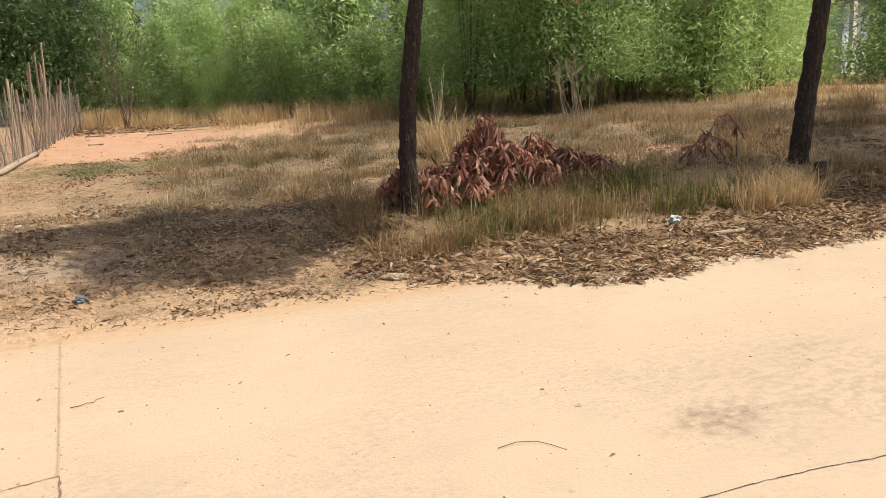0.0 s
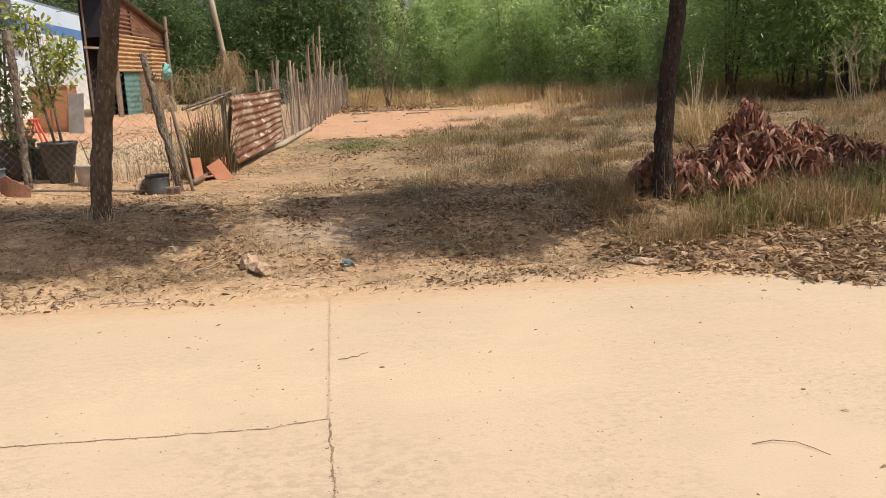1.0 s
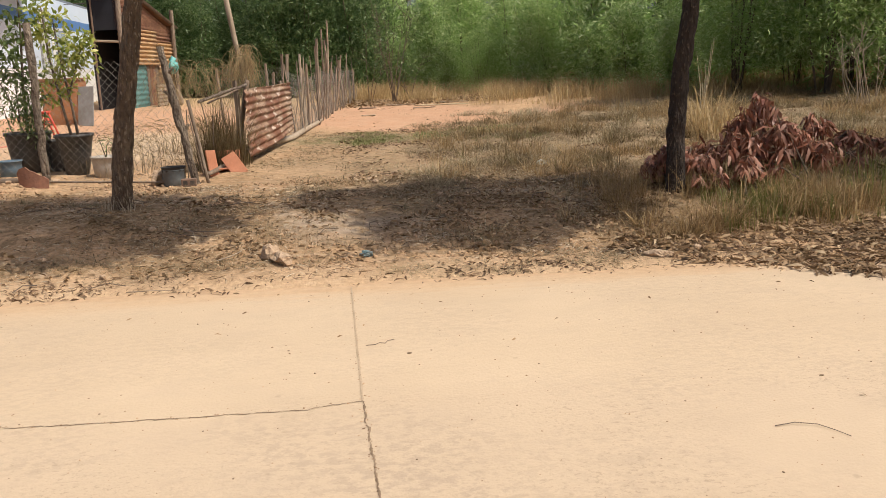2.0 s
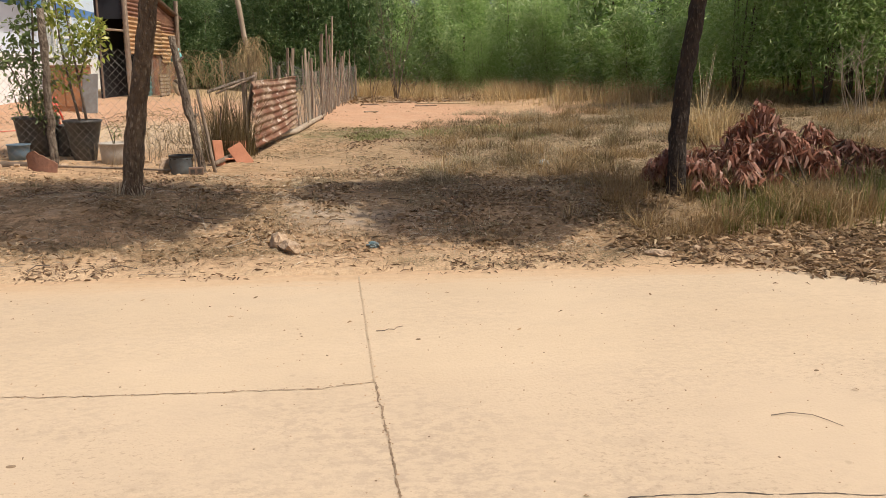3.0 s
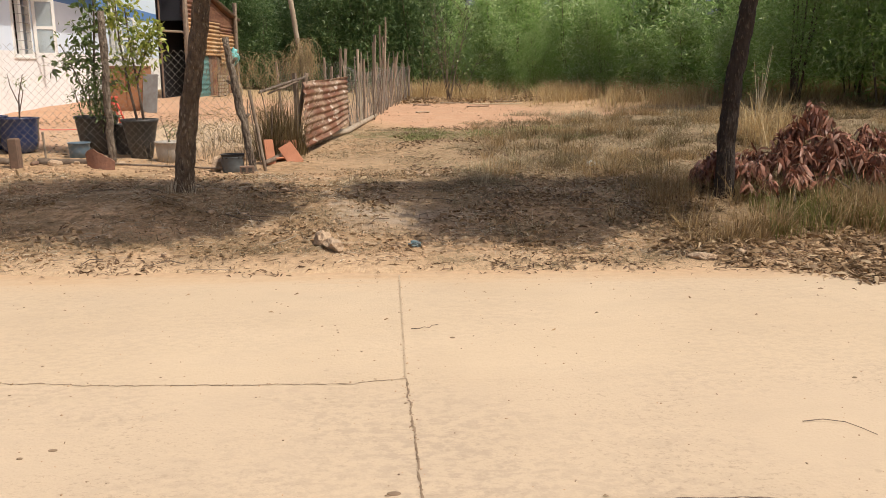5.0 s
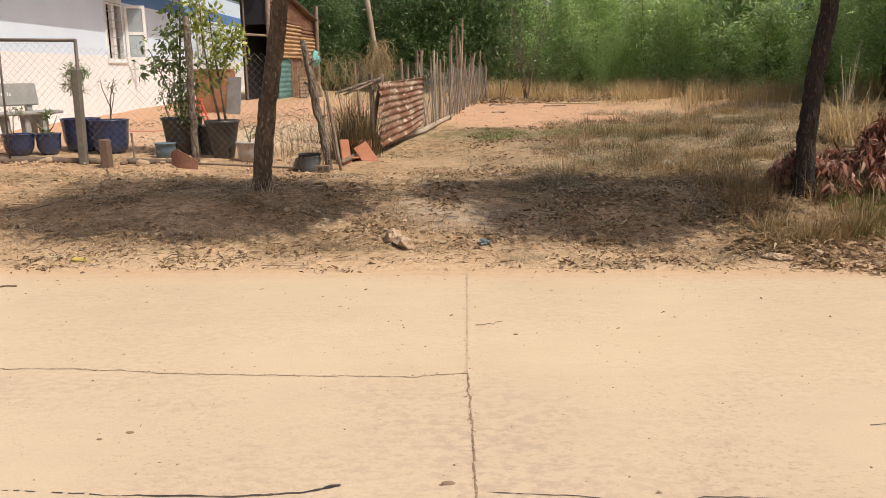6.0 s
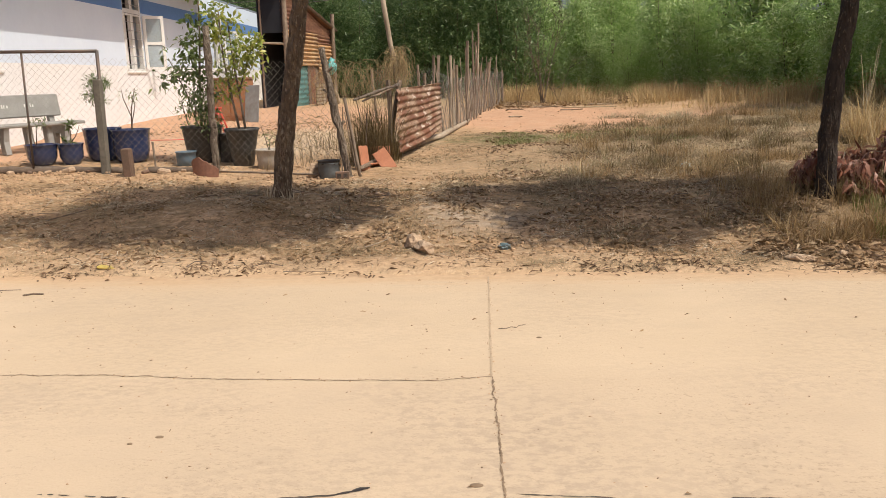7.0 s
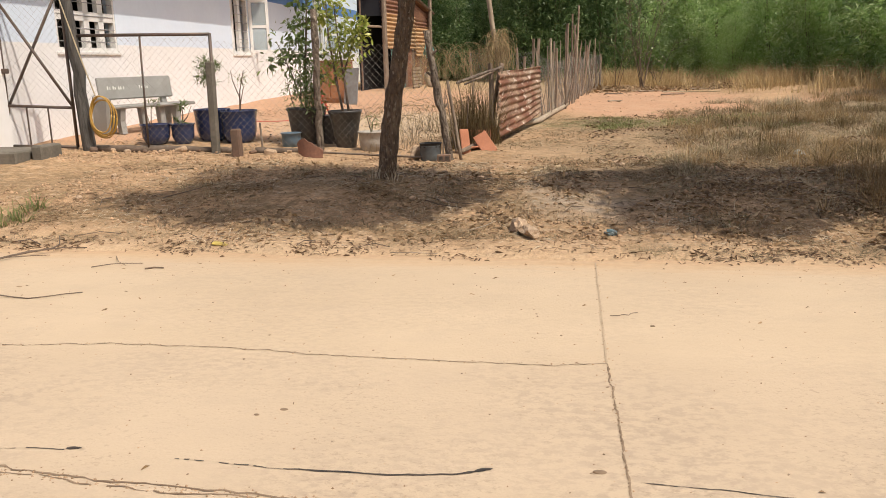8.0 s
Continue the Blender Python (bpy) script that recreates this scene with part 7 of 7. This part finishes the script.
def twig(name, label, pts, r, mat, lift=0.006, cat="twig"):
    t = base(name, label, cat, "twigs on the road")
    bm = bmesh.new()
    tube(bm, [(x, y, max(float(road_z(y)), on(x, y) if y > 6.0 else -1) + lift + dz) for x, y, dz in pts], [r * (1 - 0.5 * k / len(pts)) for k in range(len(pts))], 5)
    part("twig", bm, mat, t)
    return t


twig("twig", "long thin bent twig on the road", [(1.67, 2.66, 0), (1.76, 2.665, 0.005), (1.84, 2.63, 0.004), (1.88, 2.57, 0), (1.905, 2.50, 0)], 0.0022, M_STEM)
twig("twig", "short crooked twig on the road", [(0.05, 4.21, 0), (0.10, 4.20, 0.004), (0.125, 4.235, 0.002), (0.16, 4.225, 0), (0.175, 4.27, 0), (0.215, 4.29, 0)], 0.0026, M_STEM)
twig("twig", "long thin wavy twig on the road", [(-4.6, 4.5, 0), (-4.3, 4.46, 0.006), (-4.12, 4.43, 0.008), (-3.98, 4.395, 0.004), (-3.86, 4.38, 0), (-3.75, 4.42, 0.005), (-3.66, 4.49, 0.006), (-3.57, 4.57, 0)], 0.006, M_STEM)
twig("twig", "forked dead branch at the road edge", [(-5.1, 5.35, 0), (-4.98, 5.5, 0.01), (-4.9, 5.68, 0.02), (-4.8, 5.8, 0.03), (-4.68, 5.93, 0.035), (-4.68, 6.03, 0.05), (-4.75, 6.15, 0.08)], 0.011, M_STEM)
twig("twig", "dead side shoot at the road edge", [(-4.95, 5.74, 0.01), (-4.83, 5.84, 0.03), (-4.68, 5.93, 0.03), (-4.55, 5.96, 0.04), (-4.4, 6.0, 0.03)], 0.006, M_STEM)
twig("twig", "dead side shoot at the road edge", [(-5.0, 5.6, 0.01), (-4.8, 5.66, 0.02), (-4.6, 5.76, 0.01)], 0.004, M_STEM)
twig("twig", "thin forked twig on the road", [(-3.98, 5.36, 0), (-3.85, 5.42, 0.012), (-3.74, 5.45, 0.014), (-3.62, 5.52, 0)], 0.004, M_STEM)
twig("twig", "thin forked twig on the road", [(-4.0, 5.78, 0), (-3.9, 5.62, 0.012), (-3.82, 5.5, 0.014), (-3.72, 5.43, 0)], 0.003, M_STEM)
twig("twig", "short dry stick on the road", [(-3.5, 5.32, 0), (-3.44, 5.36, 0.004), (-3.36, 5.36, 0)], 0.008, M_STEM)
for k in range(40):
    x, y = rnd.uniform(-5, 2.6), rnd.uniform(5.95, 8.8)
    a = rnd.uniform(0, 6.28)
    ln = rnd.uniform(0.15, 0.45)
    twig("twig", "dry twig lying on the verge", [(x, y, 0.01), (x + math.cos(a) * ln * 0.5, y + math.sin(a) * ln * 0.5, 0.03), (x + math.cos(a + 0.3) * ln, y + math.sin(a + 0.3) * ln, 0.015)], rnd.uniform(0.003, 0.007), M_STEM if rnd.random() < 0.6 else M_DEADWOOD)
spatter = base("road_stones", "dark specks of grit and droppings on the road", "grit", kind="stuff")
bm = bmesh.new()
for k in range(170):
    x, y = rnd.uniform(-5, 6.5), rnd.uniform(1.6, 5.6)
    s = rnd.uniform(0.0025, 0.007)
    box(bm, (x, y, float(road_z(y)) + s * 0.25), (s * rnd.uniform(1, 2.2), s, s * 0.6), Matrix.Rotation(rnd.uniform(0, 3), 3, "Z"))
for x, y, s in ((-0.07, 2.15, 0.022), (-1.42, 2.62, 0.016), (2.19, 3.18, 0.011), (0.28, 4.02, 0.013), (-1.52, 2.55, 0.01)):
    got = bmesh.ops.create_icosphere(bm, subdivisions=2, radius=1.0)
    bmesh.ops.transform(bm, matrix=Matrix.Translation((x, y, float(road_z(y)) + 0.002)) @ Matrix.Diagonal((s * 1.2, s * 0.7, 0.005, 1)), verts=got["verts"])
part("specks", bm, M_CRACK, spatter)


# ---------------------------------------------------------------- heaps of cut branches with dead leaves
def branch_heap(name, label, at, tips, n_leaf, leaf, spread):
    """Cut branches heaped up; each ends in a spray of dead leaves that hang like a tassel."""
    t = base(name, label, "branch heap", at=at)
    o = Vector(at)
    r = np.random.default_rng(int(at[0] * 10))
    pos, way = [], []
    for k, p in enumerate(tips):
        p = Vector(p)
        g = on(p.x, p.y)
        foot = Vector((p.x + r.uniform(-0.1, 0.7) * (1 if p.x < o.x else -1), p.y + r.uniform(-0.2, 0.5), g + 0.03))
        arch = foot.lerp(p, 0.7) + Vector((0, 0, 0.06 + 0.1 * r.random()))
        bm = bmesh.new()
        tube(bm, [foot - o, foot.lerp(arch, 0.5) - o, arch - o, p - o], [0.014, 0.011, 0.008, 0.004], 5)
        part("branch", bm, M_STEM, t)
        az = r.uniform(0, 6.28)
        out = np.array([math.cos(az), math.sin(az) - 0.5, 0])
        for j in range(int(n_leaf * r.uniform(0.6, 1.3))):
            f = 1 - 0.45 * r.uniform(0, 1) ** 1.5
            q = np.array(arch.lerp(p, (f - 0.55) / 0.45)) - np.array(o) + r.normal(size=3) * spread
            a = r.uniform(0, 6.28)
            pos.append(q)
            way.append(out * 0.3 + np.array([math.cos(a) * 0.55, math.sin(a) * 0.55, -0.8 + r.normal() * 0.4]))
    pos, way = np.array(pos), np.array(way)
    n = len(pos)
    v, f = leaf_arrays(pos, way, r.uniform(0.55, 1.3, n) * leaf[0], r.uniform(0.5, 1.3, n) * leaf[1], bend=0.12, fold=0.5)
    v[:, 2] = np.maximum(v[:, 2], 0.005)
    np_mesh("dead_leaves", v, f, M_DRYLEAF, t, "curled red-brown dead leaves")
    return t


HEAP_X = [3.1, 3.5, 3.9, 4.15, 4.37, 4.55, 4.75, 5.0, 5.3, 5.6, 6.1]
HEAP_TOP = [0.32, 0.30, 0.48, 0.74, 0.92, 0.68, 0.60, 0.60, 0.40, 0.30, 0.24]
tips = []
for k in range(84):
    x = rnd.triangular(3.1, 6.0, 4.35)
    y = rnd.uniform(7.45, 8.4)
    top = float(np.interp(x, HEAP_X, HEAP_TOP)) * (1 - 0.45 * abs(y - 7.95) / 0.5)
    tips.append((x, y, on(x, y) + 0.1 + top * rnd.uniform(0.25, 0.9)))
tips += [(4.36, 8.05, 1.17), (4.42, 8.1, 1.1), (4.28, 8.0, 1.0), (4.5, 8.0, 0.98), (4.12, 8.0, 0.9), (4.62, 7.95, 0.88), (4.95, 8.0, 0.96), (5.0, 7.9, 0.84), (5.45, 8.1, 0.74), (5.62, 8.1, 0.70), (5.8, 8.15, 0.62), (3.2, 7.95, 0.58), (3.28, 8.0, 0.5), (3.15, 8.05, 0.46), (3.55, 7.85, 0.55), (3.85, 7.9, 0.68), (4.0, 8.0, 0.8), (6.0, 8.0, 0.55)]
branch_heap("branch_heap", "heap of cut branches with curled red-brown dead leaves", (4.4, 8.0, on(4.4, 8.0)), tips, 34, (0.16, 0.036), 0.028)
tips = [(7.4, 8.2, 0.66), (7.55, 8.25, 0.78), (7.75, 8.2, 0.70), (8.0, 8.3, 0.98), (8.15, 8.3, 0.84), (7.25, 8.1, 0.52), (7.9, 8.2, 0.62)]
branch_heap("branch_heap", "small cut branch with hanging dead leaves", (7.7, 8.2, on(7.7, 8.2)), tips, 12, (0.18, 0.042), 0.03)

spray = base("hanging_branch", "leafy branch end hanging into view with a dead leaf", "branch", at=(6.4, 7.0, 2.2))
bm = bmesh.new()
tube(bm, [(2.4, 0.6, 1.9), (1.2, 0.3, 1.1), (0.3, 0.05, 0.35), (0.0, 0.0, 0.08)], [0.03, 0.02, 0.01, 0.005], 6)
tube(bm, [(1.2, 0.3, 1.1), (-0.2, 0.6, 0.75), (-0.95, 0.9, 0.25)], [0.014, 0.009, 0.004], 5)
part("branch", bm, M_STEM, spray)
pp = np.array([[0, 0, 0.08]] * 16 + [[0.25, 0.05, 0.3]] * 12) + rng.normal(size=(28, 3)) * 0.06
v_, f_ = leaf_arrays(pp, rng.normal(size=(28, 3)) * 0.5 + np.array([0, 0, -0.8]), rng.uniform(0.1, 0.17, 28), rng.uniform(0.04, 0.06, 28))
np_mesh("leaves", v_, f_, M_SHRUB, spray)
pp = np.array([[-0.95, 0.9, 0.25]] * 5) + rng.normal(size=(5, 3)) * 0.03
v_, f_ = leaf_arrays(pp, rng.normal(size=(5, 3)) * 0.4 + np.array([0, 0, -0.9]), rng.uniform(0.1, 0.15, 5), rng.uniform(0.04, 0.06, 5))
np_mesh("dead_leaves", v_, f_, M_DRYLEAF, spray, "red-brown dead leaves")

# ---------------------------------------------------------------- dead stems, reeds and saplings
dead = base("dead_shrub", "bare bleached stems of a dead shrub", "dead shrub", at=(8.85, 13.1, on(8.85, 13.1)))
r = random.Random(3)
for k in range(11):
    a = Vector((r.uniform(-0.25, 0.25), r.uniform(-0.15, 0.15), -0.05))
    b = a + Vector((r.uniform(-0.6, 0.3), r.uniform(-0.2, 0.2), r.uniform(0.7, 1.6)))
    m = a.lerp(b, 0.5) + Vector((r.uniform(-0.08, 0.08), 0, 0))
    bm = bmesh.new()
    tube(bm, [a, m, b], [0.010, 0.007, 0.003], 5)
    for s in range(4):
        q = m.lerp(b, r.uniform(0, 0.9))
        tube(bm, [q, q + Vector((r.uniform(-0.3, 0.3), r.uniform(-0.1, 0.1), r.uniform(0.05, 0.3)))], [0.004, 0.002], 4)
    part("stem", bm, M_DEADWOOD, dead)
reed = base("reed_clump", "clump of pale dry reeds standing in the grass", "reeds", at=(6.25, 13.6, on(6.25, 13.6)))
for k in range(9):
    a = Vector((r.uniform(-0.08, 0.08), r.uniform(-0.08, 0.08), -0.03))
    b = a + Vector((r.uniform(-0.12, 0.22), r.uniform(-0.1, 0.1), r.uniform(0.6, 1.5)))
    bm = bmesh.new()
    tube(bm, [a, a.lerp(b, 0.5) + Vector((r.uniform(-0.04, 0.04), 0, 0)), b], [0.008, 0.007, 0.003], 4)
    part("reed", bm, M_ROPE, reed)


def sapling(x, y, h, stems, n, seed):
    t = base("sapling", "thin sapling with sparse yellowing leaves", "sapling", "saplings", at=(x, y, on(x, y)))
    q = random.Random(seed)
    pos = []
    for k in range(stems):
        top = Vector((q.uniform(-0.8, 0.8), q.uniform(-0.4, 0.4), h * q.uniform(0.55, 1.0)))
        mid = top * 0.5 + Vector((q.uniform(-0.1, 0.1), 0, 0))
        bm = bmesh.new()
        tube(bm, [Vector((q.uniform(-0.12, 0.12), 0, -0.05)), mid, top], [0.012, 0.009, 0.003], 6)
        for s in range(6):
            p0 = mid.lerp(top, q.uniform(-0.3, 0.9))
            p1 = p0 + Vector((q.uniform(-0.5, 0.5), q.uniform(-0.4, 0.4), q.uniform(0.1, 0.5)))
            tube(bm, [p0, p1], [0.008, 0.003], 4)
            pos += [np.array(p0.lerp(p1, q.random())) + rng.normal(size=3) * 0.08 for _ in range(n)]
        part("stem", bm, M_STEM, t)
    pos = np.array(pos)
    v, f = leaf_arrays(pos, rng.normal(size=pos.shape) + np.array([0, 0, -0.5]), rng.uniform(0.08, 0.16, len(pos)), rng.uniform(0.03, 0.05, len(pos)))
    np_mesh("leaves", v, f, M_SHRUB, t)


for x, y, ln, turn, mm in ((1.9, 24.3, 0.9, 8, M_DEADWOOD), (3.0, 23.6, 1.5, -4, M_ROPE), (2.4, 22.6, 0.7, 25, M_PICKET), (0.9, 23.2, 0.5, -18, M_PICKET), (3.6, 24.6, 1.1, 12, M_DEADWOOD), (0.8, 20.3, 0.4, 30, M_DEADWOOD)):
    lying = base("lying_stick", "bleached stick lying on the red earth", "stick", "sticks on the red earth", at=(x, y, on(x, y)), turn=turn)
    bar(lying, "stick", (-ln / 2, 0, 0.03), (ln / 2, 0, 0.025), 0.019, mm, 7, 0.6, int(x * 9), steps=6, taper=0.7)
litter("thicket_litter", "brown leaf litter at the foot of the far bushes",
       in_zone(2600, -0.3, 6.0, 24.2, 27.5, lambda x, y: 0.2 + lumps(x, y, 0.9, 107.0)), 0.2, 0.05, 0.06, M_LITTER, 0.3)
sapling(1.85, 26.0, 3.6, 9, 4, 1)
sapling(1.1, 26.8, 2.2, 3, 7, 2)
sapling(2.4, 26.6, 1.6, 3, 8, 3)
grass("reed_stand", "dry reedy plants behind the fence rail",
      in_zone(34, -1.78, -1.36, 11.2, 12.1, lambda x, y: np.ones(len(x))), 56, 0.07, (0.25, 0.95), 0.008, 0.5, 0.7, M_REEDS)
grass("yard_weeds", "dry brush inside the yard fence",
      in_zone(40, -3.0, -1.7, 10.6, 14.5, lambda x, y: np.ones(len(x))), 14, 0.12, (0.1, 0.45), 0.006, 0.8, 0.9, M_GREYGRASS)
grass("corner_weeds", "tuft of green weeds at the road side",
      in_zone(9, -5.9, -5.6, 6.55, 7.15, lambda x, y: np.ones(len(x))), 12, 0.06, (0.05, 0.2), 0.016, 1.2, 1.4, M_GREENWEED)


# ---------------------------------------------------------------- far things
pole = base("utility_pole", "slender pale concrete utility pole behind the thicket", "utility pole", at=(10.25, 33.0, on(10.25, 33)))
bm = bmesh.new()
tube(bm, [(0, 0, -0.3), (0, 0, 4.0), (0, 0, 7.5)], [0.12, 0.10, 0.08], 10)
part("shaft", bm, M_CONCRETE, pole, smooth=True)
part("crossarm", box(bmesh.new(), (0, 0, 7.2), (1.2, 0.08, 0.08)), M_CONCRETE, pole)
wire = base("power_line", "thin black power cables sagging overhead", "power line")
for dz in (0.0, 0.35):
    bm = bmesh.new()
    a, b = Vector((-30, 27, 6.1 + dz)), Vector((10.25, 33, 7.2 + dz * 0.3))
    tube(bm, [a.lerp(b, k / 24) - Vector((0, 0, 2.6 * math.sin(math.pi * k / 24))) for k in range(25)], [0.012] * 25, 4)
    part("cable", bm, M_TAR, wire)
far_house = base("house", "pale small building half hidden behind the trees", "house", at=(31.0, 26.0, on(31, 26)))
part("wall", box(bmesh.new(), (0, 0, 1.3), (5.0, 3.0, 2.9)), M_PALE, far_house)
part("roof", box(bmesh.new(), (0, 0, 2.85), (5.8, 3.8, 0.15), bevel=0.02), M_ROOF, far_house)
for x in (-2.3, -1.2):
    part("column", box(bmesh.new(), (x, -1.8, 1.3), (0.2, 0.2, 2.9)), M_CREAM, far_house)
